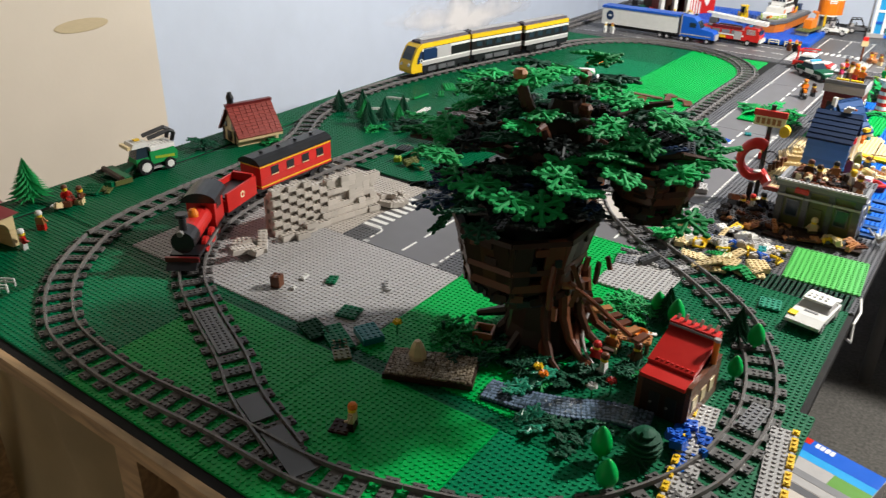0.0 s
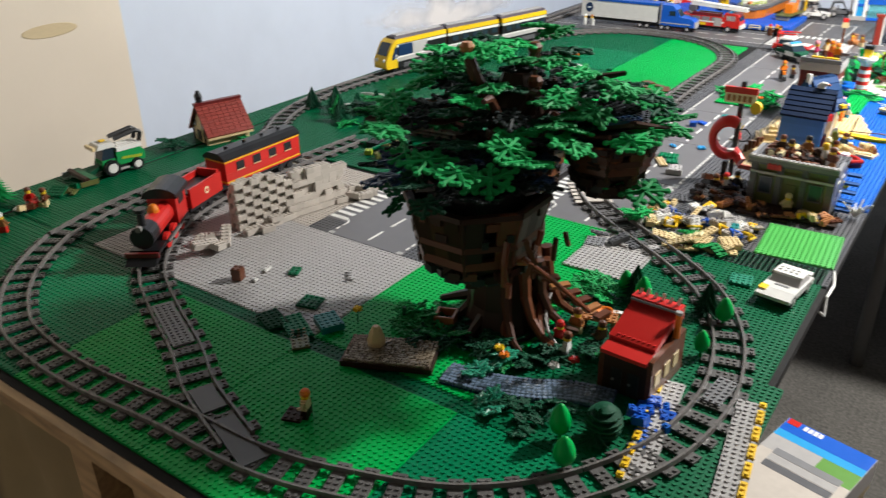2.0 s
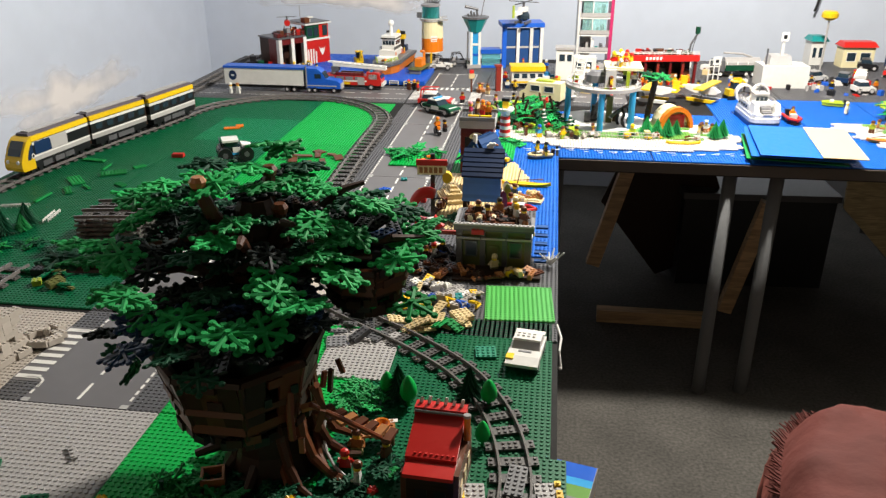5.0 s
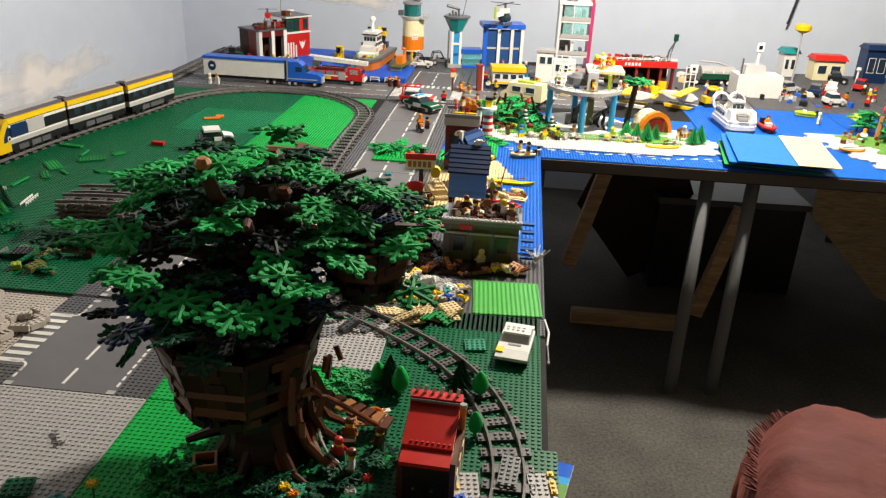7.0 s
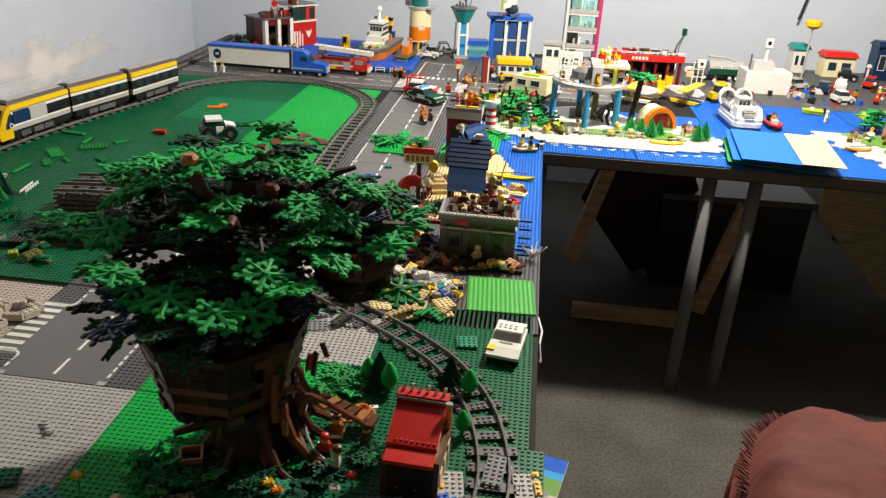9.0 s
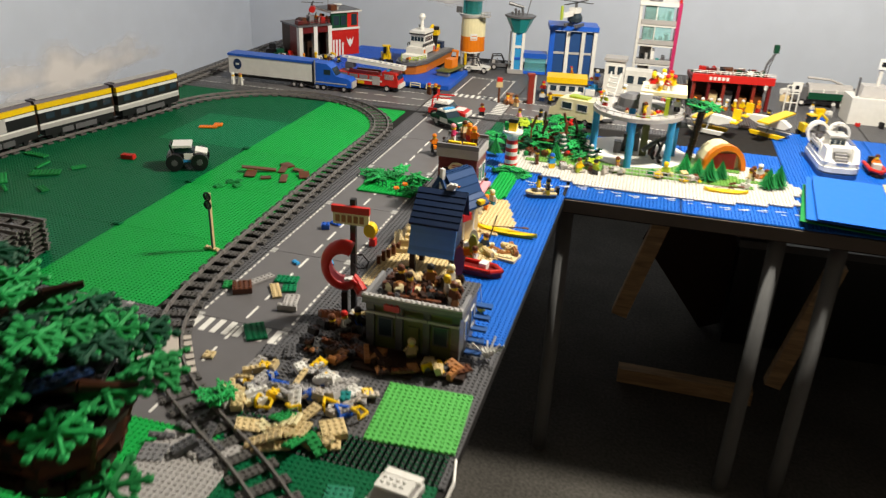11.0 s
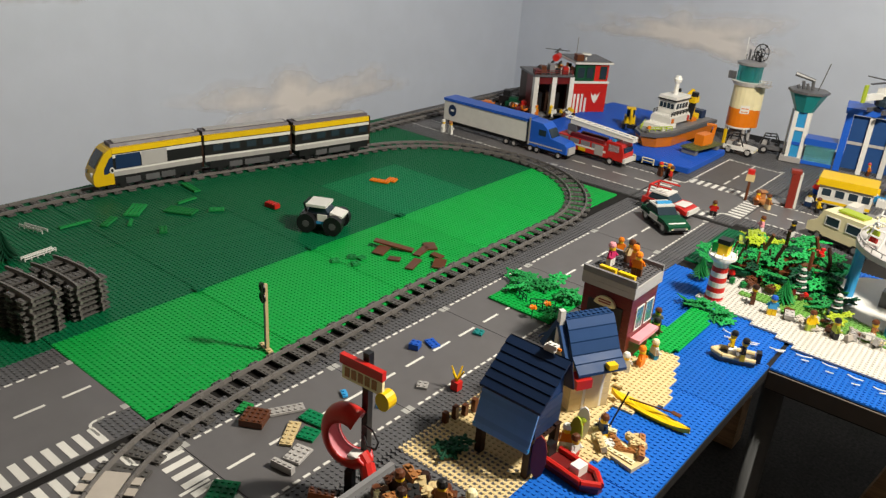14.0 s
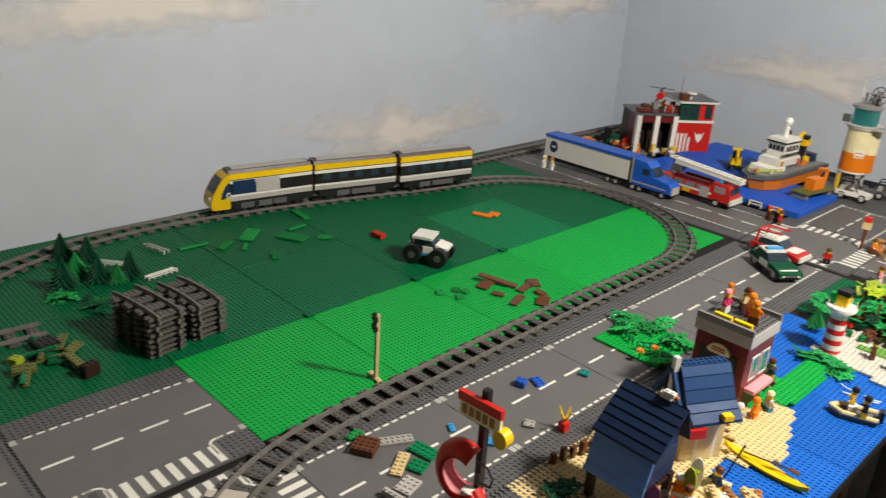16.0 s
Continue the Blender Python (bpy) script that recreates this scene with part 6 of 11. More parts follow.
stream([(0.2207, -0.7529), (0.2764, -0.7435), (0.3273, -0.7243), (0.3731, -0.6994), (0.4183, -0.6899)], 0.034)
for i, (x, y, n, r, h, ms) in enumerate(((0.2520, -0.7334, 4, 0.018, 0.014, (LEAF_TEAL,)), (0.3066, -0.7735, 5, 0.022, 0.010, (LEAF_SMALL, LEAF_TEAL)), (0.3420, -0.7634, 5, 0.022, 0.012, (LEAF_SMALL,)), (0.3726, -0.7440, 4, 0.02, 0.012, (LEAF_SMALL, LEAF_TEAL)),
                                   (0.1810, -0.6977, 5, 0.022, 0.016, (LEAF_DARK, LEAF)), (0.1352, -0.6772, 4, 0.014, 0.022, (LEAF,)), (0.2419, -0.6883, 5, 0.02, 0.02, (LEAF_DARK,)), (0.2672, -0.7034, 4, 0.014, 0.022, (LEAF, LEAF_TEAL)),
                                   (0.2923, -0.4702, 9, 0.032, 0.022, (LEAF_BRIGHT, LEAF)), (0.1759, -0.6477, 5, 0.02, 0.012, (LEAF_DARK,)), (0.3176, -0.6492, 4, 0.016, 0.012, (LEAF_DARK,)), (0.3528, -0.6099, 4, 0.014, 0.014, (LEAF_DARK, LEAF)), (0.3521, -0.7883, 4, 0.018, 0.01, (LEAF_SMALL,)), (0.2064, -0.6779, 5, 0.026, 0.012, (LEAF_SMALL, LEAF_DARK)), (0.2469, -0.6634, 6, 0.03, 0.014, (LEAF_DARK, LEAF_DARK, LEAF)), (0.1454, -0.7223, 4, 0.02, 0.014, (LEAF_DARK, LEAF)), (0.2924, -0.6788, 4, 0.018, 0.012, (LEAF_SMALL,)), (0.1045, -0.6870, 4, 0.016, 0.03, (LEAF,)))):
    bush(x, y, n=n, r=r, h=h, meshes=ms, seed=50 + i)
ball = thing("round_shrub", "round dark green toy shrub of stacked discs", "toy plant", 0.4346, -0.7541, Z0 + 0.0018, 0)
for k in range(7):
    f = (k - 3) / 3.6
    bm = BM()
    lathe(bm, 0, 0, ((0.003, k * 0.0062), (0.021 * math.sqrt(1 - f * f), k * 0.0062 + 0.001), (0.021 * math.sqrt(1 - f * f), k * 0.0062 + 0.0036), (0.003, k * 0.0062 + 0.0062)), 14)
    part("disc", bm, "leaf_dark", ball)
crate = thing("wooden_crate", "open tan toy crate with a small plant", "toy crate", 0.1556, -0.6595, Z0 + 0.0018, 20)
for nm, bx in (("side", (-0.014, 0.014, -0.014, -0.011, 0, 0.02)), ("side", (-0.014, 0.014, 0.011, 0.014, 0, 0.02)), ("side", (-0.014, -0.011, -0.0108, 0.0108, 0, 0.02)), ("side", (0.011, 0.014, -0.0108, 0.0108, 0, 0.02)), ("bottom", (-0.0108, 0.0108, -0.0108, 0.0108, 0, 0.006))):
    boxes(nm, "nougat", crate, bx)


def flower(x, y, mat, z=Z0 + 0.02):
    f = thing("flower", f"single {mat} toy flower on a stem", "toy flower", x, y, Z0 + 0.0018, 0, "toy flowers")
    bm = BM()
    rod(bm, (0, 0, 0), (0, 0, z - Z0), 0.0013, n=5)
    part("stem", bm, "leaf", f)
    bm = BM()
    for i in range(5):
        a = i * math.tau / 5
        rod(bm, (0, 0, z - Z0), (0.006 * math.cos(a), 0.006 * math.sin(a), z - Z0 + 0.002), 0.0025, 0.003, 6)
    part("blossom", bm, mat, f)


for row in ((0.2753, -0.7035, "orange"), (0.0482, -0.7215, "yellow"), (0.3529, -0.6645, "red"), (0.2621, -0.6934, "yellow"), (0.3378, -0.6892, "white")):
    flower(*row)


def cooking_table(x, y):
    t = thing("garden_table", "brown toy garden table with an orange bowl", "toy table", x, y, Z0 + 0.0018, 15)
    stud_deck("tabletop", "nougat", t, -0.024, -0.016, 0.016, 6, 4)
    for px in (-0.019, 0.019):
        for py in (-0.012, 0.012):
            bm = BM()
            rod(bm, (px, py, 0), (px, py, 0.016), 0.003, n=7)
            part("leg", bm, "brown", t)
    bm = BM()
    lathe(bm, 0.006, 0.0, ((0.006, 0.0192), (0.011, 0.024), (0.0115, 0.027), (0.009, 0.0262), (0.004, 0.0215)), 14)
    part("bowl", bm, "orange", t, "orange round bowl")
    boxes("napkin", "white", t, (0.012, 0.028, 0.008, 0.015, 0.0192, 0.0205))
    return t


cooking_table(0.3327, -0.5452)
for x, y, a, b, h in ((0.3125, -0.5747, "nougat", "tan", "brown"), (0.3528, -0.5851, "brown", "dark_brown", "brown"), (0.3075, -0.6143, "red", "dark_green", "red"), (0.3277, -0.6344, "white", "mid_grey", "brown")):
    figure(x, y, turn=random.uniform(0, 360), torso=a, legs=b, hair=h)
slide = thing("curved_slide", "curved glossy brown and white toy slide", "toy slide", 0.2722, -0.6139, Z0 + 0.0018, 0)
bm = BM()
tube(bm, [(-0.005, 0.03, 0.05), (-0.004, 0.015, 0.038), (0.004, -0.002, 0.025), (0.016, -0.016, 0.014), (0.034, -0.024, 0.006)], 0.005, 8)
part("chute", bm, "brown", slide)
bm = BM()
tube(bm, [(0.003, 0.032, 0.052), (0.004, 0.017, 0.041), (0.012, 0.002, 0.028), (0.024, -0.010, 0.017), (0.04, -0.018, 0.009)], 0.002, 6)
part("rim", bm, "light_grey", slide)
for x, y, h, r in ((0.3956, -0.7832, 0.05, 0.0125), (0.4215, -0.8234, 0.045, 0.0125), (0.3257, -0.4434, 0.042, 0.011), (0.3597, -0.4616, 0.05, 0.0125), (0.4712, -0.4487, 0.045, 0.012), (0.4703, -0.5372, 0.04, 0.010)):
    bulb_tree(x, y, h=h, r=r, mat="green")
for x, y, h in ((0.3429, -0.4466, 0.06), (0.4329, -0.7637, 0.05), (0.4431, -0.4334, 0.055)):
    pine(x, y, h=h, mat="leaf_dark")
heap(0.4681, -0.7058, 0.022, 0.05, 16, ["blue", "blue", "sea"], 41, sizes=((1, 2), (2, 2), (1, 1), (2, 3)), tall=0.5)
# studded apron of the level crossing with yellow kerbs
xing = thing("level_crossing", "light grey studded toy level crossing with yellow kerbs", "level crossing", 0.5230, -0.7106, Z0 + 0.0018, 8)
for nm, x0, nx in (("deck", -0.062, 4), ("deck", 0.030, 4)):
    stud_deck(nm, "light_grey", xing, x0, -0.09, 0.0, nx, 24, 0.0032)
for i in range(24):
    for x0, keep in ((-0.0625, i % 3 != 1), (0.0545, i % 4 != 2)):
        if keep:
            stud_deck("kerb_stud", "yellow", xing, x0, -0.09 + i * S, 0.0034, 1, 1, 0.0032)
panel = thing("track_cover", "grey studded cover plate between the rails", "track cover", 0.5173, -0.6070, Z0 + 0.006, 84)
stud_deck("cover", "mid_grey", panel, -0.028, -0.012, 0.0, 7, 3, 0.0022)
figure(0.1321, -0.9113, turn=200, torso="tan", legs="dark_brown", hair="orange", label="small toy figure in a tan top with orange hair")
loose(0.1222, -0.9208, 3, 3, P, "dark_brown", 20)
sports = car(0.5179, -0.3187, 262, 0.088, 0.050, 0.028, "white", "white", "light_grey", "white low toy sports car with yellow lights", wheel=0.009, nose=0.45)
boxes("front_light", "yellow", sports, (0.020, 0.034, -0.0255, -0.014, 0.0165, 0.0195))
boxes("bonnet_print", "mid_grey", sports, (0.008, 0.013, -0.010, 0.010, 0.0192, 0.0200))
boxes("spoiler", "white", sports, (-0.046, -0.036, -0.023, 0.023, 0.0235, 0.0262))
loose(0.4554, -0.3105, 4, 4, P, "sand_green", 8)


# ---- field and road side ----
def signal_post(x, y):
    s = thing("railway_signal", "tan toy railway signal with two round lamps", "railway signal", x, y, Z0 + 0.0018, -12)
    stud_deck("foot", "tan", s, -0.020, -0.004, 0, 4, 1, P)
    boxes("mast", "tan", s, (-0.0024, 0.0024, -0.0024, 0.0024, P, 0.112))
    boxes("cable_duct", "dark_grey", s, (-0.0018, 0.0018, -0.0036, -0.0025, P, 0.100))
    for h in (0.091, 0.107):
        bm = BM()
        ring = [(0.0070 * math.cos(k * math.tau / 14), -0.0052, h + 0.0070 * math.sin(k * math.tau / 14)) for k in range(15)]
        tube(bm, ring, 0.0021, 6)
        hood = part("lamp_hood", bm, "black", s, "round black ring")
        bm = BM()
        rod(bm, (0.0, -0.0025, h), (0.0, -0.0052, h), 0.0042, n=10)
        part("lens", bm, "dark_grey", hood)
    return s


signal_post(-0.015, 0.217)


def track_stack(x, y):
    """Spare curved tracks stacked in two piles."""
    rnd = random.Random(9)
    for pile, (px, py, a, n) in enumerate(((x, y, 7, 8), (x - 0.011, y + 0.080, 5, 7))):
        for k in range(n):
            base = pose(px + rnd.uniform(-0.002, 0.002), py + rnd.uniform(-0.002, 0.002), Z0 + 0.0018 + k * 0.0092, 0, 0, a + rnd.uniform(-1.5, 1.5))
            sec = new("track_section")
            sec.empty_display_size = 0.02
            sec.matrix_basis = base
            tagged(sec, "dark grey spare curved toy track stacked in a pile", "train track", "stacked spare tracks")
            for o in (-0.019, 0.019):
                bm = BM()
                pts = []
                for i in range(8):
                    t = (i - 3.5) / 7 * 0.128
                    bend = (t / 0.064) ** 2 * -0.006 * (1 if pile else 0.6)
                    pts.append([bm.verts.new((t, o + bend + dw, dz)) for dw, dz in ((-0.0025, 0.0032), (0.0025, 0.0032), (0.0015, 0.0088), (-0.0015, 0.0088))])
                for p, q in zip(pts, pts[1:]):
                    for i in range(4):
                        bm.faces.new((p[i], p[(i + 1) % 4], q[(i + 1) % 4], q[i]))
                bm.faces.new(pts[0])
                bm.faces.new(pts[-1][::-1])
                part("rail", bm, C("rail"), sec)
            for i in range(4):
                t = (i - 1.5) / 4 * 0.128
                piece("tie", TIE, sec, pose(t, (t / 0.064) ** 2 * -0.005, 0))


track_stack(-0.332, 0.006)


def off_roader(x, y, turn):
    c = thing("off_road_car", "white and black toy off-road car on big black tyres", "toy vehicle", x, y, Z0 + 0.0018, turn, "toy vehicles")
    boxes("chassis", "black", c, (-0.036, 0.036, -0.014, 0.014, 0.012, 0.022))
    boxes("sill", "azure", c, (-0.012, 0.014, -0.0215, 0.0215, 0.016, 0.021))
    bm = BM()
    prism(bm, ((-0.036, 0.0222), (0.038, 0.0222), (0.038, 0.029), (0.012, 0.033), (-0.036, 0.033)), "y", -0.019, 0.019)
    part("body", bm, "black", c, "black body shell")
    bm = BM()
    prism(bm, ((0.016, 0.0334), (0.040, 0.0300), (0.040, 0.0335), (0.016, 0.0385)), "y", -0.017, 0.017)
    part("bonnet", bm, "white", c)
    for sd in (1, -1):
        boxes("door_panel", "white", c, (-0.006, 0.012, min(sd * 0.0192, sd * 0.0212), max(sd * 0.0192, sd * 0.0212), 0.0215, 0.034))
    boxes("tail_panel", "light_grey", c, (-0.0385, -0.0362, -0.012, 0.012, 0.0285, 0.033))
    bm = BM()
    prism(bm, ((-0.026, 0.0332), (0.016, 0.0332), (0.006, 0.046), (-0.022, 0.046)), "y", -0.017, 0.017)
    part("window_band", bm, "glass_dark", c)
    bm = BM()
    box(bm, -0.028, 0.010, -0.021, 0.021, 0.0462, 0.051)
    part("roof", bm, "white", c)
    boxes("bumper", "black", c, (-0.042, -0.0362, -0.016, 0.016, 0.018, 0.028))
    bm = BM()
    tube(bm, [(-0.028, -0.016, 0.034), (-0.033, -0.016, 0.050), (-0.033, 0.016, 0.050), (-0.028, 0.016, 0.034)], 0.002, 6)
    part("roll_bar", bm, "black", c)
    for px in (-0.025, 0.025):
        for sd in (1, -1):
            bm = BM()
            rod(bm, (px, sd * 0.016, 0.0175), (px, sd * 0.030, 0.0175), 0.0175, n=18)
            wh = part("wheel", bm, "black", c, "black ribbed tyre")
            bm = BM()
            rod(bm, (px, sd * 0.0298, 0.0175), (px, sd * 0.0306, 0.0175), 0.0065, n=10)
            part("rim", bm, "dark_grey", wh)
    return c


off_roader(-0.306, 0.598, 28).scale = (1.12, 1.12, 1.15)
loose(-0.468, 0.594, 2, 4, B, "red", 95)
loose(-0.432, 0.893, 2, 6, P, "orange", 110)
loose(-0.418, 0.921, 3, 3, P, "orange", 20)
for x, y, nx, ny, a in ((-0.1403, 0.6308, 2, 10, 118), (-0.1453, 0.6006, 3, 4, 15), (-0.0965, 0.6903, 3, 4, 55), (-0.0922, 0.6598, 2, 6, 15), (-0.0554, 0.6639, 2, 3, 100), (-0.1041, 0.5945, 2, 3, 120), (-0.0632, 0.6035, 2, 6, 20), (-0.0279, 0.6380, 3, 4, 30)):
    loose(x, y, nx, ny, P, "brown", a, tip=(random.choice((0, 8)), 0), on=False)
for x, y in ((-0.1501, 0.5511), (-0.1654, 0.5416), (-0.1396, 0.5256), (-0.1754, 0.5069)):
    loose(x, y, 2, 2, P, "leaf", random.uniform(0, 90))
for y in (0.256, 0.512, 0.768):
    loose(-0.249, y, 2, 2, P, "dark_green", 0)
# pale green fragments on the dark field
rnd = random.Random(77)
for x, y in ((-0.6130, 0.2962), (-0.5814, 0.3252), (-0.6348, 0.3675), (-0.5715, 0.4354), (-0.6143, 0.4773), (-0.5299, 0.4939), (-0.6437, 0.2424), (-0.5076, 0.3526), (-0.4535, 0.1198), (-0.6784, 0.5303)):
    loose(x, y, rnd.choice((1, 2, 4)), rnd.choice((4, 6, 8)), P, "leaf", rnd.uniform(0, 180))
for x, y, a in ((-0.667, 0.172, 16), (-0.548, 0.126, 98), (-0.650, 0.070, 40)):
    f = thing("picket_fence", "small white toy fence lying on dark green plates", "toy fence", x, y, Z0 + 0.0035, a, "white fences")
    rail_fence(f, (-0.03, -0.006), (0.03, -0.006), 0.0, 0.008, 6)
    rail_fence(f, (-0.03, 0.006), (0.03, 0.006), 0.0, 0.006, 6)
for x, y, h in ((-0.733, 0.011, 0.060), (-0.679, 0.041, 0.065), (-0.593, -0.036, 0.068), (-0.592, 0.026, 0.062), (-0.575, 0.079, 0.060), (-0.638, 0.003, 0.055), (-0.566, 0.050, 0.045)):
    pine(x, y, h=h, mat="leaf_dark" if h > 0.055 else "leaf")
for x, y in ((-0.560, -0.050), (-0.500, -0.020), (-0.650, 0.030)):
    bush(x, y, n=5, r=0.02, h=0.012, meshes=(LEAF_DARK, LEAF))
heap(-0.3671, -0.1493, 0.07, 0.06, 13, ["dark_green", "leaf", "olive", "mid_green"], 14, sizes=((1, 6), (2, 6), (1, 8), (2, 4)), tall=0.1)
loose(-0.4033, -0.1335, 4, 4, 0.012, "black", 10, label="black toy block lying on dark green plates")
loose(-0.2855, -0.1112, 2, 3, 0.0192, "dark_brown", 15)
loose(-0.3830, -0.1838, 2, 2, B, "lime", 30)

# loose bricks on the road
for row in ((0.1116, 0.0949, 4, 4, B, "brown", 30), (0.0812, 0.1006, 2, 3, P, "leaf", 20), (0.124, 0.138, 2, 6, P, "light_grey", -27), (0.1665, 0.1085, 2, 6, P, "tan", 34), (0.166, 0.152, 3, 5, P, "mid_green", 100), (0.184, 0.124, 3, 3, P, "mid_green", 20),
            (0.1377, 0.3822, 2, 2, B, "blue", 20), (0.1493, 0.4100, 2, 3, P, "blue", 70), (0.1801, 0.4901, 2, 2, P, "teal", 15), (0.2046, 0.0886, 3, 4, P, "light_grey", 15), (0.2117, 0.0588, 1, 4, B, "light_grey", 100), (0.1971, -0.0203, 4, 6, P, "dark_green", 35),
            (0.1657, -0.1005, 2, 2, P, "tan", 10), (0.2451, -0.0617, 4, 4, P, "dark_grey", 5), (0.2717, -0.0546, 2, 4, P, "dark_grey", 20), (0.2946, -0.0241, 2, 4, P, "tan", 10), (0.2076, 0.2374, 2, 2, P, "azure", 30), (0.2147, 0.3119, 2, 2, P, "light_grey", 30), (0.1511, 0.2184, 1, 2, P, "azure", 60)):
    loose(*row)
# debris of a half-taken-apart model
heap(0.3086, -0.1256, 0.07, 0.05, 46, ["light_grey", "white", "tan", "mid_grey", "light_grey", "yellow", "blue", "stone"], 21, sizes=((1, 2), (2, 2), (1, 4), (2, 4), (2, 3)), tall=0.4)
heap(0.3530, -0.2301, 0.075, 0.035, 16, ["tan", "tan", "cream", "tan", "leaf"], 22, sizes=((2, 4), (4, 4), (2, 6), (3, 4)), tall=0.1)
heap(0.2636, -0.1593, 0.03, 0.05, 12, ["tan", "yellow", "white", "cream"], 23, sizes=((2, 2), (2, 4), (1, 4)), tall=0.4)
heap(0.3981, -0.1373, 0.03, 0.04, 12, ["light_grey", "stone", "white", "yellow", "teal"], 24, sizes=((2, 2), (1, 3), (2, 4)), tall=0.3)
for x, y, m, a in ((0.3831, -0.1618, "yellow", 20), (0.4232, -0.1625, "yellow", 70), (0.3377, -0.1805, "yellow", 130), (0.2974, -0.1845, "yellow", 10), (0.4032, -0.1671, "blue", 40)):
    ch = thing("chair_frame", f"{m} open toy seat frame among loose bricks", "toy part", x, y, Z0 + 0.004, a, "open frames")
    bm = BM()
    tube(bm, [(-0.009, -0.007, 0.002), (0.009, -0.007, 0.002), (0.009, 0.007, 0.004), (-0.009, 0.007, 0.012), (-0.009, -0.007, 0.012), (-0.009, -0.007, 0.002)], 0.0023, 6)
    part("frame", bm, m, ch)
bush(0.2419, -0.2079, n=7, r=0.02, h=0.03, meshes=(LEAF_BRIGHT, LEAF), label="bright green toy leaf plant beside the track")
heap(0.2418, -0.2817, 0.04, 0.04, 10, ["mid_grey", "light_grey", "dark_grey"], 26, tall=0.3)

# white crossing panel on the bend
p, d = along(loop_line, station_of(loop_line, 0.116, -0.126))
cover = thing("track_cover", "white smooth crossing panel between the rails", "track cover", p.x, p.y, Z0 + 0.0052, math.degrees(math.atan2(d.y, d.x)))
boxes("panel", "stone", cover, (-0.055, 0.05, -0.0162, 0.0162, 0.0, 0.0028))
for k in range(6):
    for s in (1, -1):
        boxes("side_tile", "stone", cover, (-0.05 + k * 0.018, -0.038 + k * 0.018, s * 0.0285 - 0.006, s * 0.0285 + 0.006, 0.0, 0.0016))


# ---- waterfront ----
def boat_house(x, y):
    b = thing("boat_house", "grey toy boat house with a cluttered roof terrace", "toy building", x, y, Z0 + 0.0018, 0)
    W, D, H = 0.143, 0.105, 0.078
    # front, sides and recess darkened in colour, for the shade on these faces
    course_part("front_wall", "dark_grey", b, 0, 0.012, 0, 0.012, 0, H)
    course_part("pillar", "dark_grey", b, 0.046, 0.056, 0, 0.012, 0, H)
    course_part("pillar", "dark_grey", b, 0.088, 0.098, 0, 0.012, 0, H)
    course_part("pillar", "dark_grey", b, W - 0.012, W, 0, 0.012, 0, H)
    course_part("side_wall", "dark_grey", b, W - 0.008, W, 0.0122, D, 0, H)
    course_part("side_wall", "dark_grey", b, 0, 0.008, 0.0122, D, 0, H)
    course_part("back_wall", "mid_grey", b, 0.0082, W - 0.0082, D - 0.008, D, 0, H)
    boxes("recess", "olive", b, (0.0122, 0.0458, 0.005, 0.009, 0, H), (0.0562, 0.0878, 0.007, 0.010, 0, H), (0.0982, W - 0.0122, 0.005, 0.009, 0, H))
    boxes("door", "olive", b, (0.064, 0.080, 0.0045, 0.0068, 0, 0.045), label="pale green door")
    windows(b, "y", 0.003, ((0.017, 0.041), (0.102, 0.126)), 0.022, 0.055, "glass_dark", "dark_grey")
    windows(b, "x", W, ((0.03, 0.05), (0.065, 0.088)), 0.022, 0.055, "glass_dark", "white")
    stud_deck("terrace", "dark_grey", b, -0.004, -0.006, H + 0.0002, 19, 14, P, "grey studded terrace")
    for x0, x1, y0, y1 in ((-0.004, W + 0.004, -0.006, 0.001), (W - 0.002, W + 0.004, 0.0012, 0.05), (-0.004, 0.002, 0.0012, 0.08)):
        boxes("parapet", "mid_grey", b, (x0, x1, y0, y1, H + P + 0.0004, H + P + 0.0085))
    bm = BM()
    brick(bm, 0.03, -0.0085, H - 0.006, 3, 1, B)
    part("sign_board", bm, "red", b, "small red sign on the front")
    stud_deck("coping", "light_grey", b, -0.004, -0.0085, H + P + 0.0087, 19, 1, P, "light grey studded coping")
    for k in range(3):
        boxes("ledge", "light_grey", b, (0.0 + k * 0.048, 0.046 + k * 0.048, -0.003, -0.0002, 0.060, 0.064))
    boxes("rear_beam", "brick_red", b, (-0.05, 0.12, 0.107, 0.113, 0.020, 0.028))
    boxes("beam", "brown", b, (0.03, 0.11, 0.008, 0.014, H + 0.008, H + 0.014))
    bm = BM()
    box(bm, -0.05, W + 0.02, -0.045, -0.002, 0.0, 0.006)
    box(bm, 0.0, 0.09, -0.062, -0.0452, 0.0, 0.004)
    part("quay", bm, "dark_brown", b, "dark brown plank quay")
    for k in range(5):
        boxes("step", "navy", b, (W + 0.006, W + 0.030, 0.01 + k * 0.016, 0.023 + k * 0.016, 0.012 + k * 0.011, 0.016 + k * 0.011))
    return b


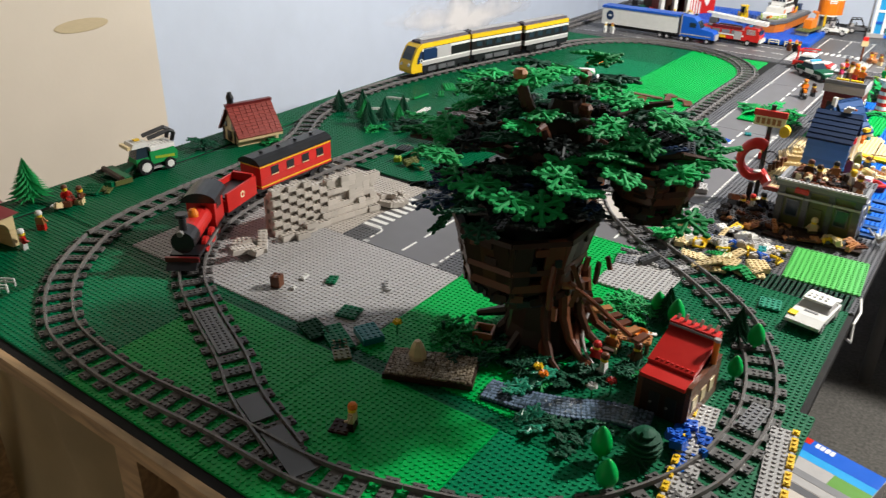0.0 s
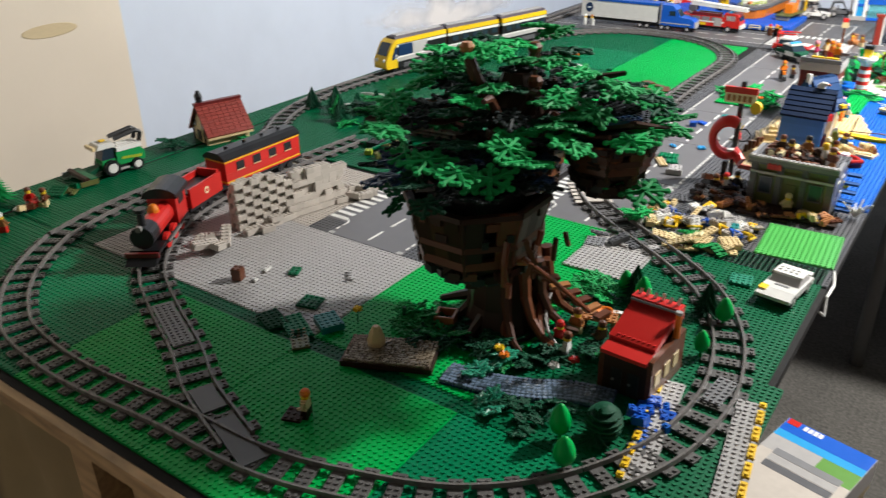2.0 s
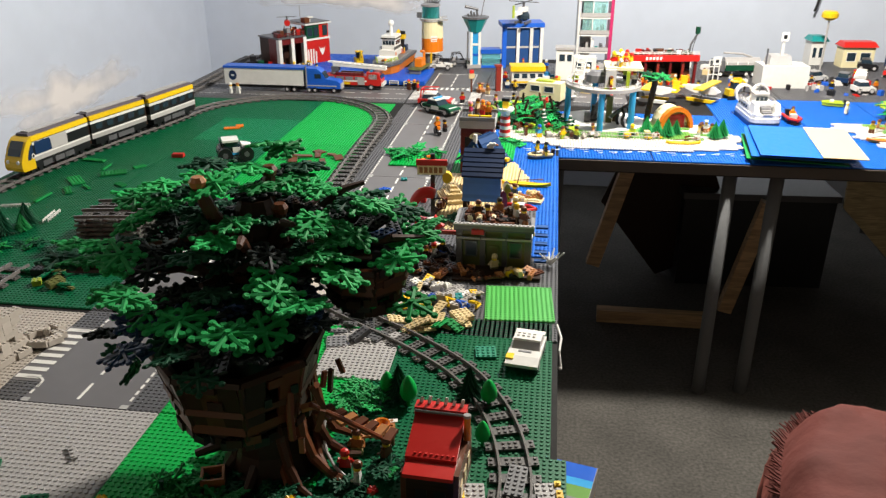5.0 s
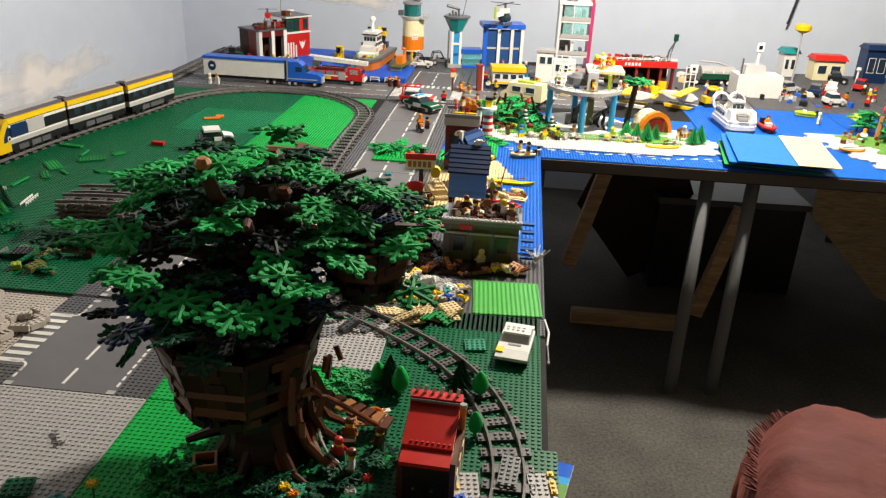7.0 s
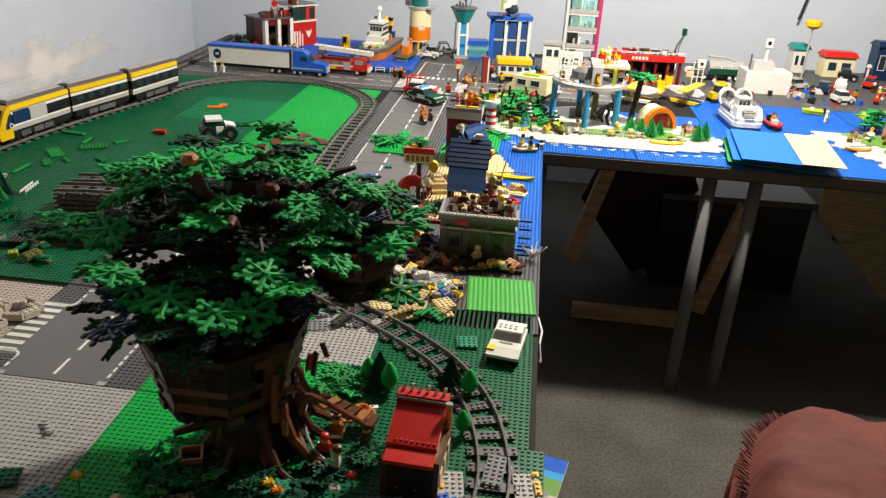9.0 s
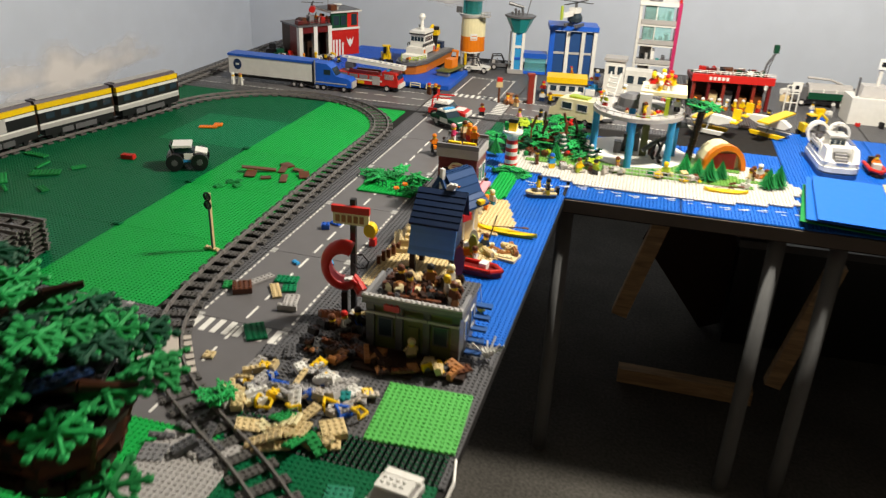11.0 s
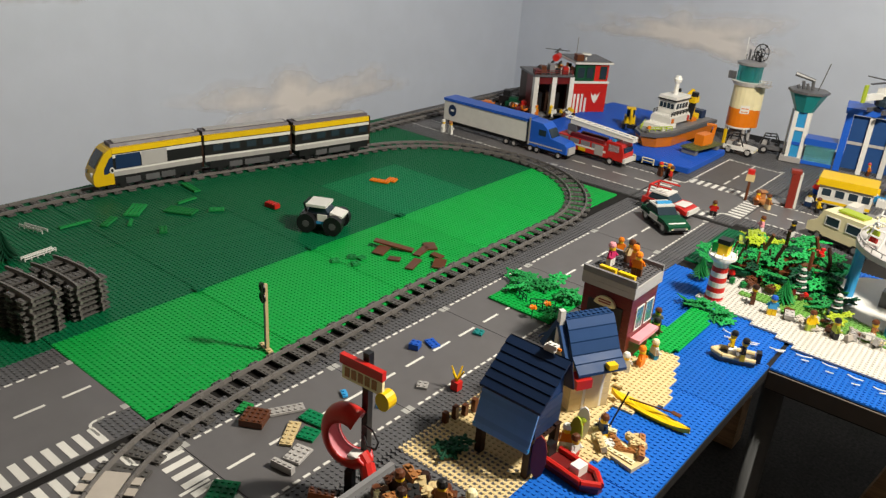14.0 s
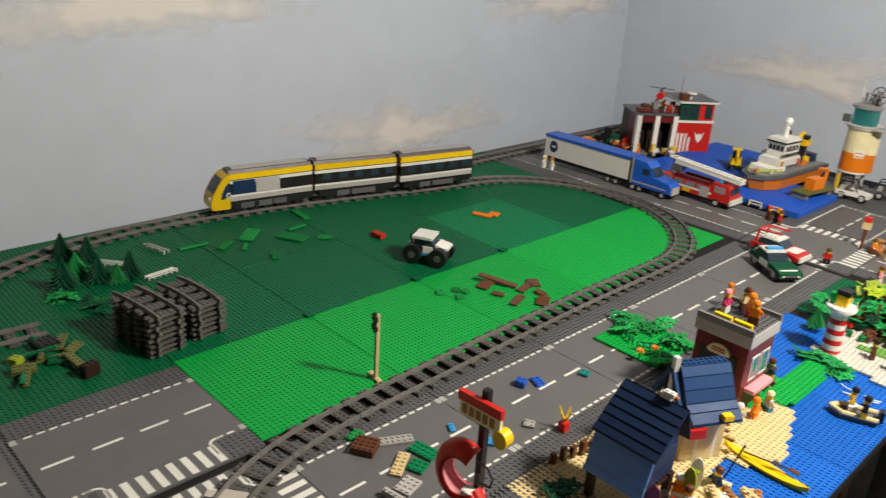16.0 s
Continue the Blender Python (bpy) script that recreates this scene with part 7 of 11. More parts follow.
boat_house(0.3707, -0.0006)
rnd = random.Random(33)
for i in range(34):
    bm = BM()
    lathe(bm, 0, 0, ((0.0045, 0), (0.0065, 0.006), (0.0045, 0.0125)), 9)
    m = rnd.choice(("brown", "nougat", "brown", "tan", "dark_brown", "dark_brown"))
    solo("barrel", bm, C(m), f"small {m.replace('_', ' ')} toy barrel on the terrace", "toy barrel", pose(0.381 + rnd.uniform(0, 0.12), 0.012 + rnd.uniform(0, 0.085), Z0 + 0.085, 0, 0, 0), "barrels on the terrace")
for i, (x, y, a, b_, h) in enumerate(((0.4279, 0.0288, "brown", "red", "dark_brown"), (0.4821, 0.0400, "white", "tan", "yellow"), (0.4967, 0.0219, "brown", "white", "brown"), (0.4080, 0.0476, "dark_brown", "dark_brown", "brown"), (0.4476, 0.0665, "nougat", "brown", "black"), (0.4772, 0.0750, "white", "brown", "cream"))):
    figure(x, y, Z0 + 0.085, 30 * i, a, b_, h)
for i, (x, y, a, b_, h) in enumerate(((0.3245, 0.0285, "white", "brown", "red"), (0.3391, 0.0478, "black", "blue", "black"), (0.3098, 0.0140, "dark_brown", "dark_brown", "brown"), (0.4458, -0.0126, "tan", "olive", "tan"))):
    figure(x, y, turn=40 * i, torso=a, legs=b_, hair=h)
heap(0.3195, 0.0384, 0.03, 0.04, 16, ["dark_brown", "brown", "tan", "black", "white"], 35, sizes=((1, 2), (2, 2), (1, 3)), tall=0.7)
heap(0.3242, 0.0093, 0.045, 0.075, 60, ["dark_brown", "dark_brown", "brown", "black", "dark_brown", "black", "dark_grey"], 37, sizes=((1, 2), (2, 2), (1, 4), (2, 4)), tall=0.6)
heap(0.4378, 0.0490, 0.06, 0.042, 34, ["dark_brown", "brown", "nougat", "tan", "dark_grey", "cream", "black"], 38, z=Z0 + 0.084, sizes=((1, 2), (2, 2), (1, 3), (1, 1)), tall=0.7)
heap(0.3886, -0.0438, 0.09, 0.02, 20, ["dark_brown", "brown", "black", "dark_grey", "nougat"], 39, z=Z0 + 0.003, sizes=((1, 2), (2, 4), (1, 4), (2, 2)), tall=0.4)
heap(0.4971, -0.0320, 0.05, 0.012, 12, ["tan", "brown", "dark_grey", "yellow", "nougat"], 36, z=Z0 + 0.004, sizes=((1, 2), (2, 3), (1, 4)), tall=0.5)
coral = thing("coral_bush", "white branching toy coral at the table edge", "toy plant", 0.5512, 0.0260, Z0 + 0.0018, 0)
for i in range(14):
    a, q = i * 2.4, 0.006 + 0.0015 * i
    bm = BM()
    tube(bm, [(0, 0, 0.002), (q * 0.4 * math.cos(a), q * 0.4 * math.sin(a), 0.014), (q * math.cos(a), q * math.sin(a), 0.016 + 0.0012 * i)], 0.0016, 5)
    part("twig", bm, "white", coral)


def tube_slide(x, y):
    """A half-open tube bent into an upright C, with a pale inside."""
    s = thing("tube_slide", "red C-shaped toy tube slide with pale inside", "toy slide", x, y, Z0 + 0.0018, 14)
    n = 20
    for nm, r0, mat, lab in (("tube", 0.0165, "red", "red half-open tube"), ("lining", 0.0145, "pink", "pale pink lining")):
        bm, rows = BM(), []
        for i in range(n + 1):
            a = radians(62 + 250 * i / n)
            c = Vector((0.030 * math.cos(a), 0.012 * (i / n - 0.5), 0.088 + 0.030 * math.sin(a)))
            out = Vector((math.cos(a), 0, math.sin(a)))
            row = []
            for k in range(9):
                b = radians(-100 + k * 25)
                row.append(bm.verts.new(c + out * r0 * math.cos(b) + Vector((0, 1, 0)) * r0 * math.sin(b)))
            rows.append(row)
        for p, q in zip(rows, rows[1:]):
            for k in range(8):
                bm.faces.new((p[k], p[k + 1], q[k + 1], q[k]))
        tb = part(nm, bm, mat, s, lab, smooth=True)
        so = tb.modifiers.new("wall", "SOLIDIFY")
        so.thickness = 0.0012
    bm = BM()
    tube(bm, [(0.014, 0.006, 0.062), (0.026, 0.003, 0.052), (0.036, -0.006, 0.042)], 0.0115, 10)
    part("exit_chute", bm, "red", s)
    boxes("seat", "white", s, (0.0, 0.018, -0.009, 0.009, 0.062, 0.066))
    boxes("stand", "black", s, (-0.006, 0.006, -0.006, 0.006, 0, 0.040))
    return s


tube_slide(0.3023, 0.0826).scale = (0.8, 0.8, 0.98)


def diner_sign(x, y):
    s = thing("roof_sign", "red and cream toy sign board on a black pole", "toy sign", x, y, Z0 + 0.0018, 4)
    boxes("pole", "black", s, (-0.005, 0.005, -0.005, 0.005, 0, 0.20))
    boxes("board", "cream", s, (-0.036, 0.032, -0.010, -0.0052, 0.158, 0.178), label="cream board with faded lettering")
    boxes("top_strip", "red", s, (-0.038, 0.034, -0.013, -0.0052, 0.1782, 0.190))
    # unreadable lettering: plain bars
    for k in range(5):
        boxes("letter_bar", "nougat", s, (-0.031 + k * 0.0115, -0.023 + k * 0.0115, -0.0108, -0.0101, 0.162, 0.174))
    bm = BM()
    rod(bm, (0.034, -0.012, 0.152), (0.034, 0.004, 0.152), 0.0115, n=14)
    part("disc", bm, "yellow", s, "yellow disc")
    bm = BM()
    tube(bm, [(0.0, -0.006, 0.105), (0.022, -0.014, 0.110), (0.034, -0.016, 0.100), (0.030, -0.016, 0.088), (0.014, -0.014, 0.084), (0.0, -0.006, 0.090)], 0.0014, 6)
    part("cable_loop", bm, "black", s, "thin black cable loop")
    return s


diner_sign(0.3122, 0.0974).scale = (0.84, 0.84, 0.97)


def beach_hut(x, y, turn=0):
    h = thing("beach_hut", "blue toy hut on brown posts with a navy roof", "toy building", x, y, Z0 + 0.0018, turn)
    for px in (0.006, 0.084):
        for py in (0.008, 0.066):
            boxes("post", "dark_brown", h, (px - 0.005, px + 0.005, py - 0.005, py + 0.005, 0, 0.052))
    stud_deck("floor", "dark_brown", h, 0.0, 0.004, 0.046, 11, 9, P)
    # wall and gable in darker blue, shade under the overhang put into the colour
    course_part("wall", "dark_blue", h, 0.006, 0.084, 0.018, 0.074, 0.050, 0.096)
    bm = BM()
    prism(bm, ((0.018, 0.0962), (0.074, 0.0962), (0.072, 0.136), (0.062, 0.140)), "x", 0.007, 0.083)
    part("gable", bm, "dark_blue", h)
    shingle = plastic("sky_blue_shingle", (0.10, 0.25, 0.55), 0.35)
    for k in range(7):
        f0, f1 = k / 7, (k + 1) / 7
        y0, y1, z0, z1 = -0.002 + 0.016 * f0, -0.002 + 0.016 * f1, 0.044 + 0.054 * f0, 0.044 + 0.054 * f1
        bm = BM()
        prism(bm, ((y0, z0), (y0 - 0.0035, z0 + 0.001), (y1 - 0.002, z1 + 0.001), (y1, z1)), "x", 0.0, 0.09)
        part("front_course", bm, shingle, h, "blue lower roof course")
    # midnight deepens the roof's blue: shade put into the colour of a lit slope
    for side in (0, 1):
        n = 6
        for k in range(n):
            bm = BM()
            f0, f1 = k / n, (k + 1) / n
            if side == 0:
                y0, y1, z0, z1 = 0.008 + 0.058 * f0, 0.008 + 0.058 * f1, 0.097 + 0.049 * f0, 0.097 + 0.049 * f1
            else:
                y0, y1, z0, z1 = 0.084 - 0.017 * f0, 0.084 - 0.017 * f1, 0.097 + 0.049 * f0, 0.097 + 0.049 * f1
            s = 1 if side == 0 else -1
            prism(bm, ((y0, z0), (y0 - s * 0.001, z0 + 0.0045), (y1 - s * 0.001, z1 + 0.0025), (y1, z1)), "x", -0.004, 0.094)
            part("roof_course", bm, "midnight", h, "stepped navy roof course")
    for px in (0.001, 0.0885):
        boxes("edge_trim", "azure", h, (px - 0.002, px + 0.002, -0.004, -0.001, 0.046, 0.05))
    bm = BM()
    brick(bm, 0.05, 0.066, 0.147, 2, 1, 0.008)
    brick(bm, 0.056, 0.062, 0.155, 2, 1, 0.006)
    part("gull", bm, "white", h, "small white toy gull on the ridge")
    boxes("gull_beak", "orange", h, (0.0722, 0.077, 0.064, 0.067, 0.156, 0.159))
    return h


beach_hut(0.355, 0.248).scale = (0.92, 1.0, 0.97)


def gable_hut(x, y, turn):
    """A tan hut under a steep blue roof with flared eaves, a white chimney and a small front gable."""
    h = thing("gabled_hut", "tan toy hut with a steep blue gable roof", "toy building", x, y, Z0 + 0.0018, turn)
    course_part("wall", "tan", h, -0.032, 0.032, -0.034, 0.034, 0, 0.078)
    bm = BM()
    prism(bm, ((-0.034, 0.0782), (0.034, 0.0782), (0.012, 0.124), (0.0, 0.130), (-0.012, 0.124)), "x", -0.0315, 0.0315)
    part("gable", bm, "slate_blue", h)
    for s in (1, -1):
        run = ((0.056, 0.070), (0.044, 0.080), (0.034, 0.088), (0.025, 0.103), (0.016, 0.118), (0.006, 0.131))
        for (a0, z0), (a1, z1) in zip(run, run[1:]):
            bm = BM()
            prism(bm, ((s * a0, z0), (s * a0, z0 + 0.0045), (s * (a1 + 0.001), z1 + 0.003), (s * (a1 + 0.001), z1)), "x", -0.038, 0.038)
            part("roof_course", bm, "slate_blue", h, "stepped blue roof course")
    bm = BM()
    brick(bm, -0.036, -0.008, 0.1312, 9, 2, P)
    part("ridge", bm, "slate_blue", h)
    boxes("chimney", "white", h, (-0.046, -0.0385, -0.006, 0.002, 0.092, 0.146))
    for s in (1, -1):
        bm = BM()
        prism(bm, ((-0.004, 0.128), (0.004, 0.128), (s * 0.034 + 0.005, 0.074), (s * 0.034 - 0.006, 0.074)), "x", -0.0465, -0.0382)
        part("gable_board", bm, "slate_blue", h)
    boxes("red_box", "red", h, (-0.042, -0.018, -0.0605, -0.0365, 0.054, 0.068))
    boxes("door_frame", "white", h, (-0.012, 0.020, -0.0352, -0.0342, 0.0, 0.060))
    boxes("door", "tan", h, (-0.008, 0.016, -0.036, -0.0354, 0.0, 0.056))
    boxes("lantern", "yellow", h, (0.006, 0.020, -0.0605, -0.050, 0.0765, 0.084))
    return h


gable_hut(0.384, 0.453, 62)


def corner_shop(x, y):
    s = thing("corner_shop", "dark red toy shop with a grey roof terrace", "toy building", x, y, Z0 + 0.0018, 0)
    course_part("front_wall", "dark_red", s, 0, 0.092, 0, 0.010, 0, 0.118)
    course_part("side_wall", "dark_red", s, 0.082, 0.092, 0.0102, 0.085, 0, 0.118)
    course_part("side_wall", "dark_brown", s, 0, 0.010, 0.0102, 0.085, 0, 0.118)
    course_part("cornice", "light_grey", s, -0.004, 0.096, -0.004, 0.089, 0.1182, 0.1372)
    # flat black panel paints the dark inside of the open front
    boxes("shop_front", "black", s, (0.012, 0.078, -0.0015, -0.0002, 0.01, 0.095))
    bm = BM()
    rim = [(0.0455 + 0.020 * math.cos(q), 0.094 + 0.014 * math.sin(q)) for q in [k * math.pi / 10 for k in range(11)]]
    prism(bm, rim + [(0.0455 - 0.013, 0.092), (0.0455 + 0.013, 0.092)], "y", -0.006, -0.0016)
    part("sign", bm, "cream", s, "cream arched sign")
    for dz in (0.097, 0.101):
        boxes("sign_bar", "brick_red", s, (0.034, 0.057, -0.0066, -0.0061, dz, dz + 0.002))
    windows(s, "x", 0.092, ((0.02, 0.045), (0.052, 0.078)), 0.055, 0.095, "glass_blue", "white")
    boxes("awning", "pink", s, (0.0922, 0.11, 0.015, 0.08, 0.040, 0.046))
    stud_deck("terrace", "dark_grey", s, -0.002, -0.002, 0.1374, 12, 11, 0.002)
    for y0 in (-0.004, 0.084):
        boxes("parapet", "mid_grey", s, (-0.004, 0.096, y0, y0 + 0.005, 0.1374, 0.147))
    for px, mt in ((0.02, "yellow"), (0.055, "yellow")):
        boxes("bench", mt, s, (px, px + 0.03, 0.005, 0.012, 0.1414, 0.150))
    return s


corner_shop(0.314, 0.569).scale = (0.9, 1.0, 1.0)
for i, (x, y, a, b_, h) in enumerate(((0.335, 0.603, "magenta", "white", "pink"), (0.365, 0.622, "orange", "red", "orange"), (0.380, 0.602, "orange", "brown", "orange"), (0.350, 0.637, "tan", "brown", "brown"))):
    figure(x, y, Z0 + 0.143, 50 * i, a, b_, h)
for i, (x, y, a, b_, h) in enumerate(((0.4188, 0.5889, "orange", "orange", "orange"), (0.4238, 0.6235, "white", "azure", "cream"), (0.4089, 0.5544, "white", "white", "white"), (0.4433, 0.3661, "lime", "white", "lime"), (0.4631, 0.3899, "dark_blue", "yellow", "brown"), (0.4382, 0.3368, "orange", "white", "white"), (0.4581, 0.3263, "white", "red", "brown"), (0.3942, 0.6891, "brown", "tan", "black"), (0.3793, 0.7244, "mid_grey", "black", "brown"), (0.3686, 0.6801, "olive", "tan", "dark_brown"))):
    figure(x, y, Z0 + 0.002, 60 * i, a, b_, h)
board = thing("surfboard", "red and white toy surfboard leaning on the hut", "toy surfboard", 0.4441, 0.2608, Z0 + 0.003, 25)
bm = BM()
prism(bm, [(0.010 * math.sin(k / 10 * math.tau), 0.032 + 0.032 * math.cos(k / 10 * math.tau)) for k in range(10)], "y", -0.0015, 0.0015)
part("board", bm, "brick_red", board)
kayak(0.4861, 0.4819, -5, "yellow", 0.125)
boxes("jetty_holder", "tan", thing("jetty", "tan toy plank jetty with a brown end", "toy jetty", 0.4830, 0.3793, Z0 + 0.003, -12), (-0.04, 0.048, -0.018, 0.018, 0.0, 0.006))
heap(0.4860, 0.3842, 0.036, 0.026, 13, ["tan", "cream", "white", "tan", "nougat"], 44, z=Z0 + 0.006, sizes=((1, 4), (2, 2), (1, 6)), tall=0.3)
pole = thing("fishing_rod", "long black toy pole leaning across the beach", "toy pole", 0.4631, 0.4046, Z0 + 0.003, 0)
bm = BM()
rod(bm, (0, 0, 0.005), (0.012, 0.02, 0.062), 0.0013, n=6)
part("rod", bm, "black", pole)


def sand_patch(x, y, rows, mat, name, label, z):
    """A ragged flat patch built of stepped strips of plate."""
    bm = BM()
    for j, (a, b) in enumerate(rows):
        brick(bm, x + a * S, y + j * 2 * S, 0, b - a, 2, P)
    return solo(name, bm, C(mat), label, "toy terrain", Matrix.Translation((0, 0, z)))


sand_patch(0.4382, 0.3072, ((0, 4), (0, 5), (0, 6), (0, 7), (0, 6), (0, 5), (0, 3)), "sand", "sand_patch", "sand coloured ragged toy plates as beach", Z0 + 0.0032)
sand_rows = ((0.438, 0.470), (0.438, 0.478), (0.430, 0.486), (0.414, 0.494), (0.406, 0.494), (0.398, 0.486), (0.390, 0.478), (0.390, 0.478), (0.390, 0.470), (0.398, 0.462), (0.414, 0.462), (0.422, 0.454))
sand_patch(0.390, 0.464, [(round((a - 0.390) / S), round((b - 0.390) / S)) for a, b in sand_rows], "sand", "sand_patch", "sand coloured ragged toy plates as beach", Z0 + 0.0032)
lawn_rows = ((0.4, 0.409), (0.4, 0.414), (0.4, 0.425), (0.4, 0.438)) + ((0.4, 0.446),) * 8 + ((0.4, 0.440), (0.4, 0.430))
sand_patch(0.398, 0.604, [(0, max(1, round((b - 0.398) / S))) for a, b in lawn_rows], "green", "grass_patch", "bright green ragged toy plates as lawn", Z0 + 0.0066)
dune = thing("sand_dune", "sand coloured toy mound of stepped plates", "toy terrain", 0.315, 0.372, Z0 + 0.0024, 18)
for k, (nx, ny, dx, dy) in enumerate(((7, 10, 0.0, 0.0), (6, 8, 0.004, 0.003), (5, 6, 0.003, -0.004), (3, 5, 0.006, 0.0), (2, 3, 0.004, 0.004))):
    stud_deck("layer", "sand", dune, dx - nx * S / 2, dy - ny * S / 2, k * 2 * P + 0.0001 * k, nx, ny, 2 * P - 0.0001)
for i in range(5):
    bm = BM()
    box(bm, -0.0035, 0.0035, -0.0035, 0.0035, 0, 0.016 + 0.004 * (i % 2))
    solo("fence_post", bm, C("brown"), "short brown toy post in the sand", "toy post", pose(0.292 + 0.004 * i, 0.270 + 0.016 * i, Z0 + 0.002), "posts in the sand")
bush(0.3336, 0.2301, n=4, r=0.012, h=0.014, meshes=(LEAF_DARK,), label="dark brown leafy toy shrub on sand")
f = thing("flame_torch", "yellow and red toy torch on the pavement", "toy torch", 0.2538, 0.3409, Z0 + 0.002, 0)
bm = BM()
for i in range(4):
    a = i * math.tau / 4
    rod(bm, (0, 0, 0.014), (0.011 * math.cos(a), 0.011 * math.sin(a), 0.034), 0.002, 0.0012, 5)
part("flame", bm, "yellow", f)
boxes("holder", "red", f, (-0.006, 0.006, -0.006, 0.006, 0, 0.014))


# planted island on the road
isl = thing("planted_island", "bright green toy lawn island with a dark fence", "toy terrain", 0.1025, 0.5994, Z0 + 0.0018, 0)
stud_deck("lawn", "green", isl, 0.015, 0.0, 0, 16, 16, P)
rail_fence(isl, (0.03, 0.055), (0.075, 0.03), P, 0.014, 5, "leaf_dark")
rail_fence(isl, (0.09, 0.02), (0.125, 0.045), P, 0.018, 5, "leaf_dark")
for x, y, n in ((0.1222, 0.6981, 6), (0.1373, 0.6628, 4), (0.2327, 0.6944, 5), (0.2428, 0.6193, 4), (0.1675, 0.7116, 4)):
    bush(x, y, Z0 + 0.005, n=n, r=0.02, h=0.016, meshes=(LEAF, LEAF_BRIGHT))
flower(0.2128, 0.5956, "orange")
flower(0.2227, 0.6250, "orange")


def lighthouse(x, y):
    h = thing("lighthouse", "small red and white striped toy lighthouse", "toy lighthouse", x, y, Z0 + 0.0018, 0)
    for k in range(8):
        bm = BM()
        lathe(bm, 0, 0, ((0.0165 - 0.0004 * k, k * 0.0098), (0.0165 - 0.0004 * k, k * 0.0098 + 0.0094)), 18)
        part("band", bm, "red" if k % 2 == 0 else "white", h)
    bm = BM()
    lathe(bm, 0, 0, ((0.017, 0.0784), (0.025, 0.086), (0.025, 0.091), (0.018, 0.091)), 18)
    part("gallery", bm, "white", h)
    rb = BM()
    for i in range(10):
        a = i * math.tau / 10
        rod(rb, (0.0235 * math.cos(a), 0.0235 * math.sin(a), 0.091), (0.0235 * math.cos(a), 0.0235 * math.sin(a), 0.100), 0.001, n=5)
    part("railing", rb, "white", h)
    bm = BM()
    box(bm, -0.009, 0.009, -0.009, 0.009, 0.0912, 0.112)
    part("lantern", bm, "yellow", h, "dull yellow lantern box")
    boxes("lantern_cap", "black", h, (-0.011, 0.011, -0.010, 0.010, 0.1122, 0.121))
    boxes("green_box", "green", h, (-0.021, -0.0095, -0.004, 0.008, 0.0912, 0.110))
    return h


lighthouse(0.408, 0.903)
bush(0.4392, 0.8443, n=6, r=0.022, h=0.014, meshes=(LEAF, LEAF_BRIGHT))
bush(0.3943, 0.8515, n=5, r=0.02, h=0.012, meshes=(LEAF,))


def dinghy(x, y, turn, hull="tan", rim="white", label="white and tan toy dinghy with yellow engine"):
    d = thing("dinghy", label, "toy boat", x, y, Z0 + 0.004, turn, "toy boats")
    bm = BM()
    prism(bm, ((-0.032, -0.015), (0.018, -0.015), (0.034, -0.004), (0.034, 0.004), (0.018, 0.015), (-0.032, 0.015)), "z", 0, 0.008)
    part("hull", bm, hull, d)
    bm = BM()
    for a, b in (((-0.032, -0.014), (0.018, -0.014)), ((0.018, -0.014), (0.034, 0.0)), ((0.034, 0.0), (0.018, 0.014)), ((0.018, 0.014), (-0.032, 0.014))):
        rod(bm, (*a, 0.010), (*b, 0.010), 0.004, n=8)
    part("rim", bm, rim, d)
    boxes("console", "white", d, (-0.002, 0.010, -0.008, 0.008, 0.0082, 0.019))
    boxes("engine", "black", d, (-0.040, -0.0322, -0.006, 0.006, 0.004, 0.022))
    return d


dinghy(0.5159, 0.7185, 200, "dark_grey", "tan", "tan and black toy dinghy with crew")
dinghy(0.4778, 0.2954, -8, "dark_red", "red", "red toy dinghy beside the pier").scale = (1.15, 1.1, 1.2)
figure(0.5080, 0.7237, Z0 + 0.012, 200, "yellow", "black", "black")
figure(0.5304, 0.7127, Z0 + 0.012, 200, "black", "yellow", "black")

# surf boards standing beside the beach hut, and a buoy on a string
for k, (m, x, y, a) in enumerate((("lime", 0.449, 0.340, 10), ("white", 0.445, 0.365, 25))):
    sb = thing("surf_board", f"{m} toy surf board standing on the sand", "toy board", x, y, Z0 + 0.004, a, "surf boards")
    bm = BM()
    prism(bm, [(0.009 * math.sin(i / 12 * math.tau), 0.026 + 0.026 * math.cos(i / 12 * math.tau)) for i in range(12)], "y", -0.0015, 0.0015)
    part("board", bm, m, sb)
    boxes("fin", "black", sb, (-0.001, 0.001, 0.0016, 0.005, 0.008, 0.016))
buoy = thing("buoy", "yellow toy buoy on a thin pale string", "toy buoy", 0.5108, 0.1574, Z0 + 0.0048, 0)
bm = BM()
lathe(bm, 0, 0, ((0.003, 0.0), (0.0075, 0.004), (0.0075, 0.009), (0.003, 0.013)), 12)
part("float", bm, "yellow", buoy)
bm = BM()
rod(bm, (0, 0, 0.013), (-0.004, 0.002, 0.045), 0.0008, n=5)
part("string", bm, "white", buoy)


